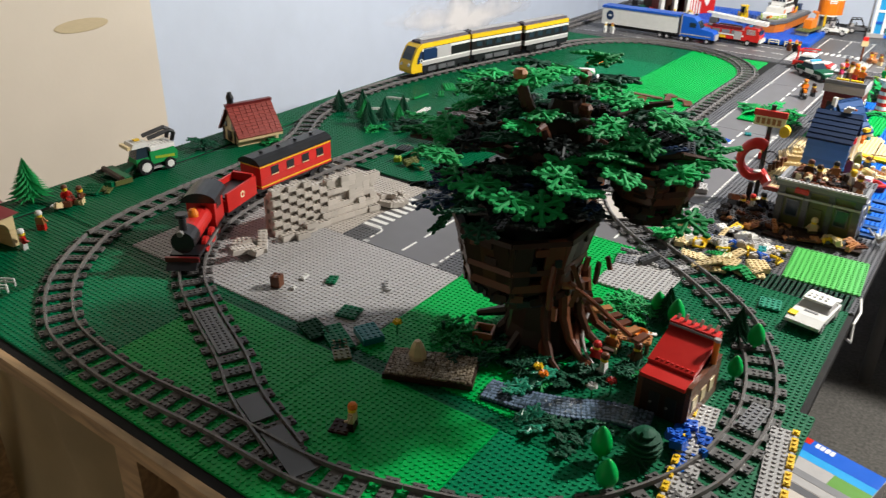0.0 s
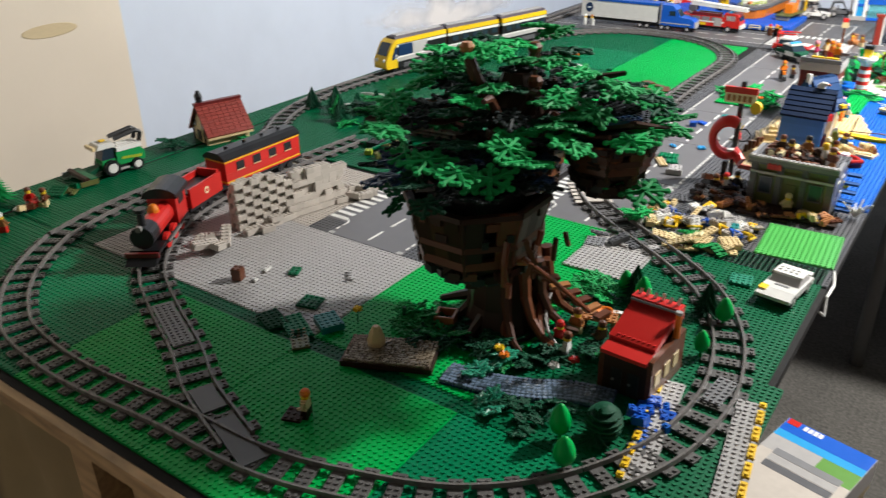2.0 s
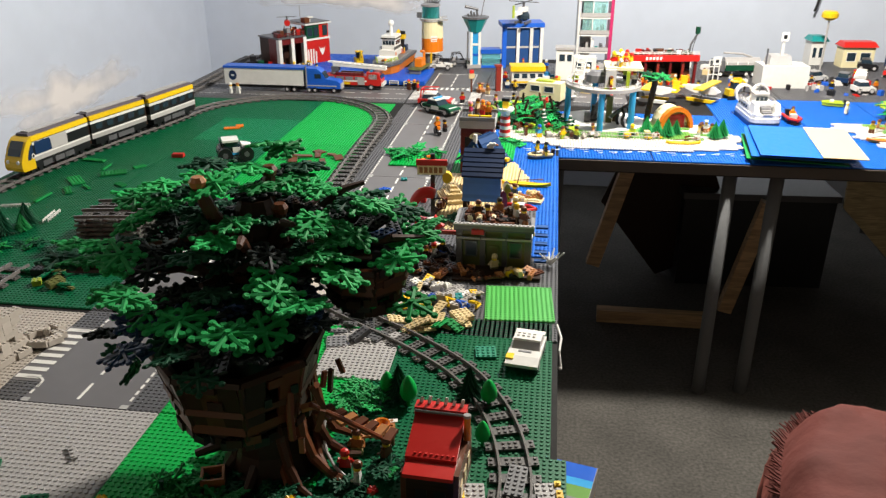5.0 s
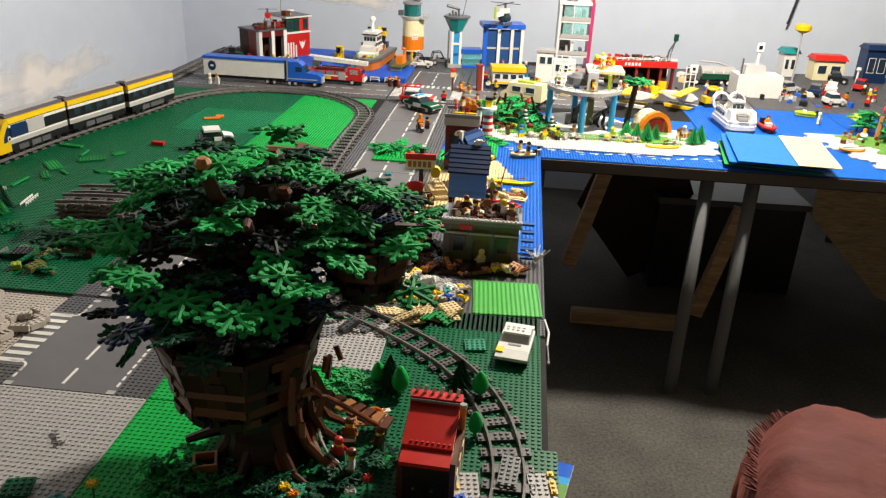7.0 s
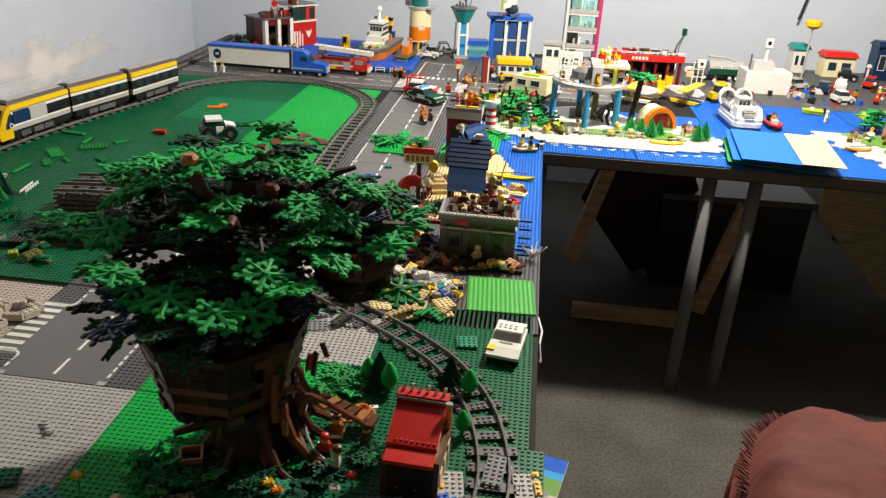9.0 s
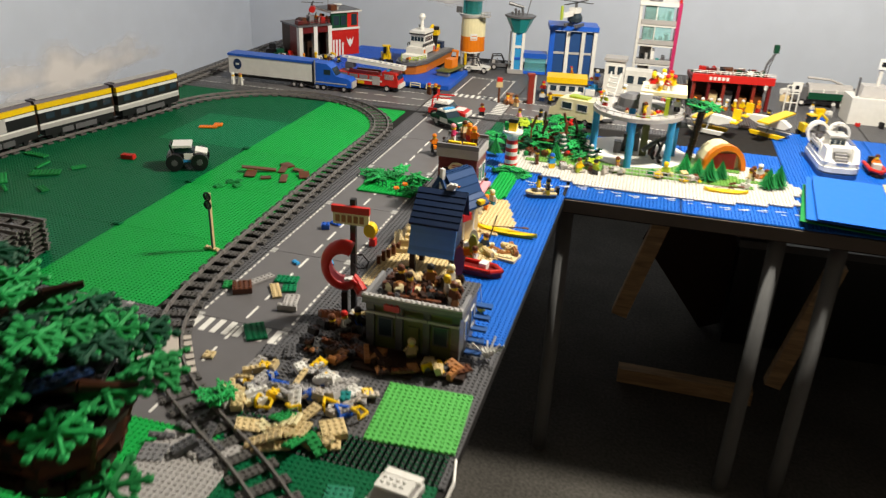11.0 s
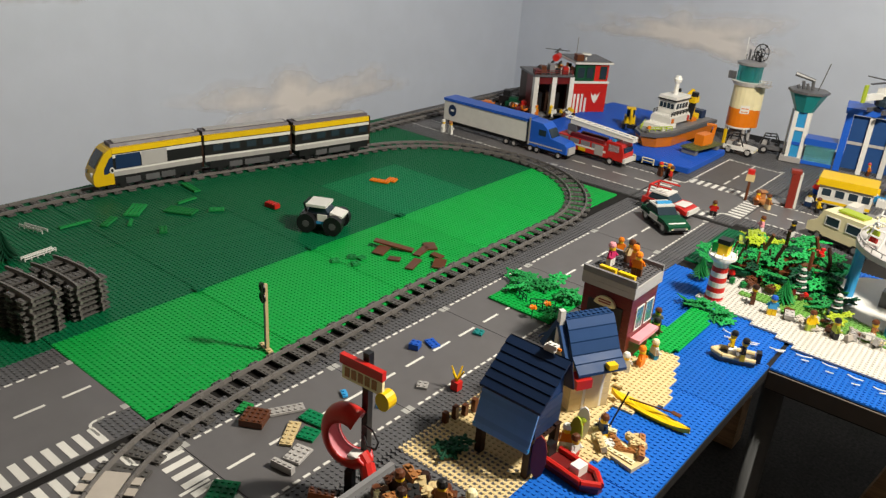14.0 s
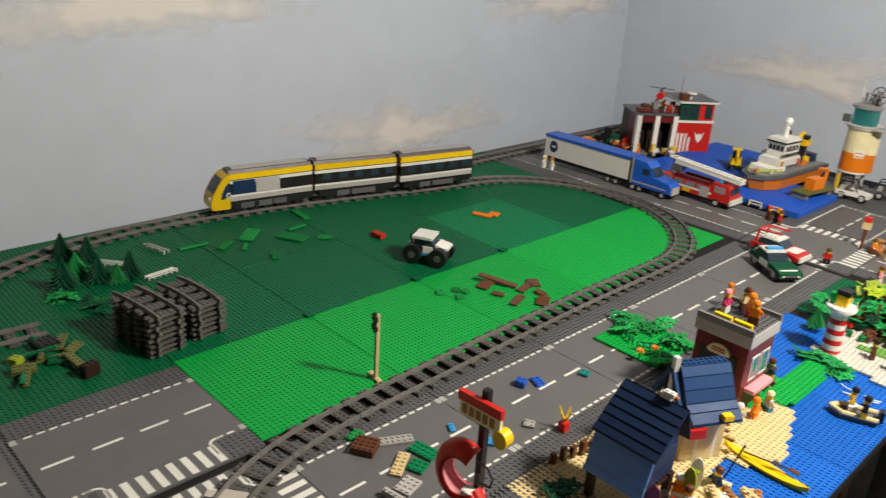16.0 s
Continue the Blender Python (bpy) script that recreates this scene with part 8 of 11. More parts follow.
# ---- town at the far end ----
def semi_truck(x, y, turn):
    t = thing("semi_truck", "blue toy lorry with a long white trailer", "toy vehicle", x, y, Z0 + 0.0018, turn, "toy vehicles")
    L = 0.30
    tr = boxes("trailer_body", "white", t, (0, L, -0.026, 0.026, 0.024, 0.082))
    boxes("trailer_top", "blue", t, (-0.002, L + 0.002, -0.028, 0.028, 0.0822, 0.090), label="blue trailer roof")
    boxes("trailer_frame", "black", t, (0.01, L - 0.01, -0.018, 0.018, 0.012, 0.0238))
    # plain mark in place of the printed emblem
    bm = BM()
    prism(bm, [(0.032 + 0.015 * math.cos(q), 0.056 + 0.018 * math.sin(q)) for q in [i * math.tau / 12 for i in range(12)]], "y", -0.0268, -0.0262)
    mk = part("printed_mark", bm, "dark_blue", t, "dark blue printed mark")
    boxes("mark_bar", "white", mk, (0.026, 0.038, -0.0274, -0.0269, 0.053, 0.059))
    c0 = L + 0.006
    boxes("chassis", "black", t, (c0 - 0.03, c0 + 0.13, -0.016, 0.016, 0.008, 0.016))
    bm = BM()
    prism(bm, ((c0, 0.0162), (c0 + 0.128, 0.0162), (c0 + 0.128, 0.036), (c0 + 0.118, 0.044), (c0 + 0.075, 0.050), (c0 + 0.060, 0.074), (c0 + 0.045, 0.086), (c0, 0.088)), "y", -0.024, 0.024)
    part("cab", bm, "blue", t, "blue cab with long bonnet")
    bm = BM()
    prism(bm, ((c0 + 0.074, 0.0512), (c0 + 0.0615, 0.073), (c0 + 0.063, 0.0735), (c0 + 0.0765, 0.0515)), "y", -0.020, 0.020)
    part("windscreen", bm, "glass_dark", t)
    for s in (1, -1):
        boxes("door_window", "glass_dark", t, (c0 + 0.035, c0 + 0.058, s * 0.024 - 0.0006, s * 0.024 + 0.0006, 0.052, 0.068))
        boxes("stripe", "light_grey", t, (c0 + 0.002, c0 + 0.115, s * 0.024 - 0.0005, s * 0.024 + 0.0005, 0.024, 0.0275))
        bm = BM()
        rod(bm, (c0 + 0.004, s * 0.027, 0.02), (c0 + 0.004, s * 0.027, 0.095), 0.003, n=8)
        part("exhaust", bm, "chrome", t)
    boxes("grille", "light_grey", t, (c0 + 0.1282, c0 + 0.132, -0.018, 0.018, 0.014, 0.034))
    wheels(t, [(q, s * 0.026) for q in (0.235, 0.262, c0 + 0.012, c0 + 0.034, c0 + 0.105) for s in (1, -1)], 0.0095, 0.007, "light_grey")
    return t


semi_truck(-0.655, 1.428, 0)


def fire_truck(x, y, turn):
    t = thing("fire_engine", "red toy fire engine with a white ladder", "toy vehicle", x, y, Z0 + 0.0018, turn, "toy vehicles")
    boxes("chassis", "black", t, (-0.10, 0.10, -0.02, 0.02, 0.008, 0.016))
    boxes("body", "red", t, (-0.10, 0.052, -0.026, 0.026, 0.0162, 0.048))
    boxes("stripe", "white", t, (-0.1002, 0.0522, -0.0264, 0.0264, 0.028, 0.033))
    bm = BM()
    prism(bm, ((0.0524, 0.0162), (0.103, 0.0162), (0.105, 0.034), (0.096, 0.060), (0.0524, 0.062)), "y", -0.026, 0.026)
    part("cab", bm, "red", t)
    boxes("cab_window", "glass_dark", t, (0.0985, 0.1035, -0.021, 0.021, 0.036, 0.052))
    for s in (1, -1):
        boxes("side_window", "glass", t, (0.06, 0.09, s * 0.026 - 0.0006, s * 0.026 + 0.0006, 0.038, 0.055))
        for k in range(4):
            boxes("locker", "mid_grey", t, (-0.092 + k * 0.034, -0.064 + k * 0.034, s * 0.026 - 0.0007, s * 0.026 + 0.0007, 0.034, 0.046))
    bm = BM()
    prism(bm, ((-0.072, 0.078), (0.118, 0.068), (0.118, 0.075), (-0.072, 0.088)), "y", -0.012, 0.012)
    part("ladder_boom", bm, "white", t, "thick white ladder boom")
    boxes("boom_post", "dark_grey", t, (-0.078, -0.052, -0.013, 0.013, 0.0602, 0.076))
    boxes("bumper", "white", t, (0.1052, 0.111, -0.026, 0.026, 0.014, 0.026))
    boxes("hose_reel", "yellow", t, (-0.03, -0.008, -0.027, 0.027, 0.018, 0.027))
    boxes("pump_panel", "light_grey", t, (0.02, 0.045, -0.0272, 0.0272, 0.018, 0.044))
    boxes("roof_box", "dark_red", t, (-0.06, 0.04, -0.024, -0.014, 0.0482, 0.058))
    boxes("roof_box", "brown", t, (-0.05, 0.03, 0.014, 0.024, 0.0482, 0.056))
    bm = BM()
    for s in (1, -1):
        rod(bm, (-0.09, s * 0.011, 0.0915), (0.118, s * 0.011, 0.0785), 0.0022, n=6)
    for k in range(12):
        f = k / 11
        rod(bm, (-0.09 + 0.208 * f, -0.011, 0.0915 - 0.013 * f), (-0.09 + 0.208 * f, 0.011, 0.0915 - 0.013 * f), 0.0016, n=5)
    part("ladder", bm, "white", t, "long white ladder")
    bm = BM()
    lathe(bm, -0.07, 0, ((0.014, 0.0482), (0.014, 0.056), (0.008, 0.060)), 12)
    part("turntable", bm, "mid_grey", t)
    boxes("light_bar", "azure", t, (0.064, 0.072, -0.02, 0.02, 0.0622, 0.067))
    wheels(t, [(q, s * 0.026) for q in (-0.06, 0.068) for s in (1, -1)], 0.0105, 0.007, "light_grey")
    return t


fire_truck(-0.192, 1.500, -2).scale = (1.05, 1.05, 1.05)


def ship(x, y, turn):
    """A tug: orange hull with black fender, stacked white bridge, mast, black funnels, yellow gear."""
    s = thing("harbour_tug", "orange and black toy tug with white bridge", "toy ship", x, y, Z0 + 0.019, turn)
    bm = BM()
    low = ((-0.152, -0.032), (0.05, -0.038), (0.088, -0.024), (0.104, 0.0), (0.088, 0.024), (0.05, 0.038), (-0.152, 0.032))
    top = ((-0.158, -0.038), (0.05, -0.044), (0.098, -0.029), (0.120, 0.0), (0.098, 0.029), (0.05, 0.044), (-0.158, 0.038))
    a = [bm.verts.new((*p, 0.0)) for p in low]
    b = [bm.verts.new((*p, 0.026)) for p in top]
    for i in range(7):
        bm.faces.new((a[i], a[(i + 1) % 7], b[(i + 1) % 7], b[i]))
    bm.faces.new(a[::-1])
    bm.faces.new(b)
    part("hull", bm, "orange", s, "orange flared hull")
    bm = BM()
    prism(bm, [(p * 1.03, q * 1.05) for p, q in top], "z", 0.0262, 0.034)
    part("bulwark", bm, "dark_grey", s, "dark rubber bulwark")
    bm = BM()
    prism(bm, [(p * 0.94, q * 0.9) for p, q in top], "z", 0.0342, 0.037)
    part("deck", bm, "mid_grey", s)
    stud_deck("foredeck", "white", s, 0.018, -0.028, 0.0372, 7, 7, 0.010, "white stepped foredeck")
    boxes("deck_house", "white", s, (-0.044, 0.046, -0.026, 0.026, 0.0474, 0.062), label="white deck house")
    stud_deck("house_top", "white", s, -0.044, -0.024, 0.0622, 11, 6, P)
    boxes("bridge", "white", s, (-0.036, 0.026, -0.022, 0.022, 0.0672, 0.098, (0.004, 0.0, 0.0, 0.0)))
    for k in range(4):
        boxes("bridge_window", "glass_dark", s, (0.0262, 0.0268, -0.019 + k * 0.0098, -0.011 + k * 0.0098, 0.080, 0.092))
    for sd in (1, -1):
        for k in range(4):
            boxes("side_window", "glass_dark", s, (-0.028 + k * 0.013, -0.018 + k * 0.013, sd * 0.0222 - 0.0004, sd * 0.0222 + 0.0004, 0.080, 0.092))
        boxes("door", "red", s, (-0.040, -0.030, sd * 0.0262 - 0.0005, sd * 0.0262 + 0.0005, 0.048, 0.060))
        boxes("life_ring", "orange", s, (0.030, 0.040, sd * 0.0264 - 0.0008, sd * 0.0264 + 0.0008, 0.050, 0.060))
        bm = BM()
        rod(bm, (-0.052, sd * 0.018, 0.0474), (-0.056, sd * 0.024, 0.112), 0.0085, n=9)
        part("funnel", bm, "black", s)
        boxes("funnel_band", "yellow", s, (-0.066, -0.044, sd * 0.022 - 0.009, sd * 0.022 + 0.009, 0.088, 0.102))
        rail_fence(s, (0.05, sd * 0.037), (0.106, sd * 0.012), 0.037, 0.010, 5, "lime")
        rail_fence(s, (-0.04, sd * 0.024), (0.04, sd * 0.024), 0.0655, 0.009, 7, "black")
    boxes("bridge_roof", "black", s, (-0.038, 0.030, -0.025, 0.025, 0.0982, 0.101))
    boxes("roof_top", "white", s, (-0.036, 0.028, -0.023, 0.023, 0.1012, 0.108))
    bm = BM()
    lathe(bm, -0.004, 0, ((0.006, 0.108), (0.0045, 0.135), (0.008, 0.137), (0.010, 0.144), (0.006, 0.152)), 12)
    part("radar_mast", bm, "white", s)
    bm = BM()
    tube(bm, [(-0.105, 0.0, 0.037), (-0.102, 0, 0.092), (-0.085, 0.0, 0.108), (-0.066, 0.0, 0.098)], 0.005, 7)
    part("crane", bm, "yellow", s)
    boxes("crane_base", "yellow", s, (-0.116, -0.094, -0.012, 0.012, 0.037, 0.050))
    boxes("winch", "dark_blue", s, (-0.142, -0.122, -0.016, 0.016, 0.037, 0.056))
    boxes("cargo", "orange", s, (-0.092, -0.070, -0.020, 0.020, 0.037, 0.045))
    bm = BM()
    rod(bm, (0.095, 0, 0.042), (0.118, 0.018, 0.050), 0.004, n=7)
    part("water_cannon", bm, "orange", s)
    return s


ship(-0.108, 1.795, -96).scale = (1.25, 1.25, 1.25)
quay = thing("quay_wall", "raised blue toy quay with small yellow fences", "toy quay", -0.452, 1.575, Z0 + 0.0018, 0)
course_part("front_wall", "blue", quay, 0.0, 0.512, 0.0, 0.008, 0, 0.0148)
course_part("side_wall", "blue", quay, 0.505, 0.513, 0.0082, 0.256, 0, 0.0148)
for k in range(4):
    fx = 0.268 + k * 0.056
    bm = BM()
    tube(bm, [(fx, -0.006, 0.0), (fx, -0.006, 0.016), (fx + 0.034, -0.006, 0.016), (fx + 0.034, -0.006, 0.0)], 0.0018, 5)
    tube(bm, [(fx, -0.006, 0.008), (fx + 0.034, -0.006, 0.008)], 0.0016, 5)
    part("barrier", bm, "cream", quay, "pale yellow hoop barrier")


def lift_platform(x, y):
    b = thing("cargo_platform", "olive toy cargo platform with orange engine", "toy platform", x, y, Z0 + 0.019, 80)
    stud_deck("deck", "olive", b, -0.03, -0.024, 0.012, 9, 6, P)
    for px in (-0.024, 0.034):
        boxes("support", "mid_grey", b, (px - 0.004, px + 0.004, -0.02, 0.02, 0, 0.012))
    boxes("engine", "orange", b, (-0.004, 0.022, -0.012, 0.014, 0.0154, 0.042))
    bm = BM()
    tube(bm, [(0.03, 0.0, 0.0154), (0.034, 0, 0.056), (0.012, 0, 0.064)], 0.004, 6)
    part("arm", bm, "orange", b)
    boxes("post", "yellow", b, (0.044, 0.049, -0.022, -0.017, 0.0154, 0.05))
    return b


lift_platform(0.012, 1.752).scale = (1.9, 1.1, 1.2)


def excavator(x, y, turn, z=Z0):
    e = thing("excavator", "yellow and black small toy excavator", "toy vehicle", x, y, z, turn, "toy vehicles")
    for s in (1, -1):
        boxes("caterpillar", "black", e, (-0.024, 0.024, s * 0.017 - 0.005, s * 0.017 + 0.005, 0, 0.014))
    boxes("body", "yellow", e, (-0.022, 0.012, -0.016, 0.016, 0.0142, 0.036))
    boxes("cab", "glass_dark", e, (-0.006, 0.014, -0.012, 0.012, 0.0362, 0.060))
    boxes("cab_roof", "yellow", e, (-0.008, 0.016, -0.014, 0.014, 0.0602, 0.064))
    bm = BM()
    tube(bm, [(0.012, 0, 0.028), (0.03, 0, 0.066), (0.052, 0, 0.048), (0.05, 0, 0.022)], 0.004, 6)
    part("arm", bm, "yellow", e)
    boxes("bucket", "black", e, (0.040, 0.054, -0.009, 0.009, 0.010, 0.022))
    return e


excavator(-0.2486, 1.8205, -60, Z0 + 0.019)


def fire_station(x, y, turn):
    """A fire station: two deep garage bays between white pillars, red tower with green upper storey."""
    f = thing("fire_station", "red and white toy fire station with garage bays", "toy building", x, y, Z0 + 0.0018, turn)
    for k in range(3):
        course_part("pillar", "white", f, k * 0.056, k * 0.056 + 0.014, -0.006, 0.012, 0, 0.124)
    for k in range(2):
        boxes("bay_floor", "mid_grey", f, (k * 0.056 + 0.0142, (k + 1) * 0.056 - 0.0002, 0.0, 0.060, 0, 0.002))
        boxes("lintel", "dark_red", f, (k * 0.056 + 0.0142, (k + 1) * 0.056 - 0.0002, -0.002, 0.010, 0.102, 0.124))
        boxes("hose_rack", "brown", f, (k * 0.056 + 0.018, k * 0.056 + 0.030, 0.030, 0.044, 0.0022, 0.050))
        boxes("tool_rack", "black", f, (k * 0.056 + 0.034, k * 0.056 + 0.046, 0.040, 0.052, 0.0022, 0.064))
    course_part("bay_wall", "dark_brown", f, 0.0, 0.124, 0.062, 0.12, 0, 0.124)
    course_part("side_wall", "dark_red", f, 0.0, 0.010, 0.0122, 0.0618, 0, 0.124)
    boxes("bay_roof", "dark_grey", f, (-0.004, 0.122, -0.008, 0.124, 0.1242, 0.130))
    for k in range(5):
        boxes("roof_gear", ("dark_red", "brown", "mid_grey", "black", "red")[k], f, (0.004 + k * 0.022, 0.020 + k * 0.022, 0.006 + 0.012 * (k % 2), 0.030 + 0.012 * (k % 2), 0.1302, 0.144 + 0.008 * (k % 3)))
    rail_fence(f, (0.0, -0.004), (0.118, -0.004), 0.130, 0.014, 8, "dark_red")
    course_part("tower_front", "red", f, 0.126, 0.236, -0.004, 0.008, 0, 0.105)
    course_part("tower_side", "red", f, 0.226, 0.236, 0.0082, 0.118, 0, 0.105)
    course_part("tower_back", "red", f, 0.126, 0.2258, 0.106, 0.118, 0, 0.105)
    course_part("tower_inner", "dark_red", f, 0.126, 0.136, 0.0082, 0.1058, 0, 0.105)
    boxes("white_band", "white", f, (0.124, 0.239, -0.007, 0.12, 0.1052, 0.112))
    for k in range(4):
        boxes("white_strip", "white", f, (0.130 + k * 0.012, 0.1365 + k * 0.012, -0.0048, -0.0041, 0.004, 0.072 - 0.012 * (k == 3)))
    # plain shapes in place of the wall emblem
    bm = BM()
    prism(bm, ((0.184, 0.078), (0.190, 0.056), (0.199, 0.042), (0.208, 0.056), (0.214, 0.078), (0.205, 0.066), (0.199, 0.074), (0.193, 0.066)), "y", -0.0052, -0.0042)
    part("wall_mark", bm, "white", f)
    course_part("upper_front", "leaf_dark", f, 0.128, 0.190, -0.002, 0.008, 0.1122, 0.165)
    course_part("upper_corner", "red", f, 0.1902, 0.234, -0.002, 0.112, 0.1122, 0.165)
    windows(f, "y", -0.003, ((0.132, 0.158), (0.162, 0.186)), 0.120, 0.156, "glass_dark", "leaf_dark")
    windows(f, "y", -0.003, ((0.206, 0.228),), 0.118, 0.158, "glass_dark", "leaf_dark")
    windows(f, "x", 0.236, ((0.02, 0.05), (0.065, 0.095)), 0.122, 0.155, "glass_dark", "leaf_dark")
    boxes("roof_edge", "white", f, (0.120, 0.244, -0.012, 0.124, 0.1652, 0.171))
    boxes("roof", "dark_grey", f, (0.124, 0.240, -0.008, 0.120, 0.1712, 0.173))
    bm = BM()
    rod(bm, (0.165, 0.02, 0.173), (0.165, 0.02, 0.182), 0.003, n=6)
    lathe(bm, 0.165, 0.02, ((0.003, 0.182), (0.016, 0.190), (0.014, 0.193)), 12)
    part("dish", bm, "white", f, "white roof dish")
    bm = BM()
    rod(bm, (0.15, 0.06, 0.173), (0.15, 0.06, 0.235), 0.0012, n=5)
    part("aerial", bm, "mid_grey", f)
    boxes("roof_crate", "brown", f, (0.128, 0.150, 0.0, 0.026, 0.1732, 0.192))
    return f


fire_station(-0.556, 1.730, 54).scale = (1.09, 1.05, 1.05)
heap(-0.5920, 1.7097, 0.05, 0.025, 16, ["brown", "black", "white", "orange", "dark_red", "dark_grey", "tan"], 63, z=Z0 + 0.019, sizes=((1, 1), (1, 2), (2, 2)), tall=0.9)
heap(-0.530, 1.850, 0.05, 0.07, 26, ["dark_red", "brown", "dark_red", "black", "tan", "white", "orange"], 67, z=Z0 + 0.138, sizes=((1, 1), (1, 2), (2, 2), (1, 3)), tall=1.0, merged="dark red and brown toy gear on the fire station roof")
heap(-0.4653, 1.7808, 0.03, 0.04, 12, ["black", "yellow", "dark_grey", "brown", "white"], 64, z=Z0 + 0.019, sizes=((1, 1), (1, 2), (2, 2)), tall=1.0)
drone = thing("helicopter", "small red toy helicopter with black rotor", "toy aircraft", -0.5498, 1.8437, Z0 + 0.162, -70)
bm = BM()
rod(bm, (-0.02, 0, 0.022), (0.02, 0, 0.022), 0.012, n=10)
part("cabin", bm, "red", drone)
boxes("skid", "black", drone, (-0.02, 0.02, -0.014, -0.011, 0, 0.009), (-0.02, 0.02, 0.011, 0.014, 0, 0.009))
boxes("rotor", "black", drone, (-0.04, 0.04, -0.003, 0.003, 0.042, 0.044), (-0.003, 0.003, -0.04, 0.04, 0.0445, 0.046))
boxes("mast", "dark_grey", drone, (-0.003, 0.003, -0.003, 0.003, 0.033, 0.042))
boxes("tail", "red", drone, (-0.05, -0.0202, -0.003, 0.003, 0.02, 0.026))
heap(-0.5762, 1.8305, 0.025, 0.03, 14, ["dark_red", "brown", "dark_red", "mid_grey", "black"], 61, z=Z0 + 0.131, sizes=((2, 2), (2, 3), (1, 2)), tall=0.8)
for x, y, m, h in ((-0.6402, 1.7490, "leaf_dark", 0.035), (-0.6827, 1.7726, "black", 0.05), (-0.6028, 1.7665, "red", 0.03), (-0.7234, 1.7146, "orange", 0.012)):
    c = thing("machine", f"small {m.replace('_', ' ')} toy machine with wheels", "toy vehicle", x, y, Z0 + 0.0018, 20, "toy machines")
    boxes("body", m, c, (-0.024, 0.024, -0.016, 0.016, 0.008, 0.008 + h * 0.6))
    boxes("cab", m, c, (-0.012, 0.012, -0.013, 0.013, 0.0082 + h * 0.6, 0.008 + h))
    wheels(c, [(q * 0.015, s * 0.018) for q in (1, -1) for s in (1, -1)], 0.008, 0.005)
for i, (x, y, a, b_, h) in enumerate(((-0.6155, 1.3549, "white", "white", "white"), (-0.5894, 1.3567, "white", "white", "nougat"), (-0.5440, 1.7417, "orange", "orange", "orange"), (-0.5126, 1.7799, "yellow", "black", "yellow"), (-0.4496, 1.7745, "black", "yellow", "black"), (-0.4081, 1.7507, "black", "white", "black"), (0.0149, 1.5004, "brown", "brown", "red"), (0.0353, 1.5041, "dark_brown", "black", "orange"), (0.0506, 1.4880, "red", "brown", "brown"))):
    figure(x, y, Z0 + 0.002, 70 * i, a, b_, h)


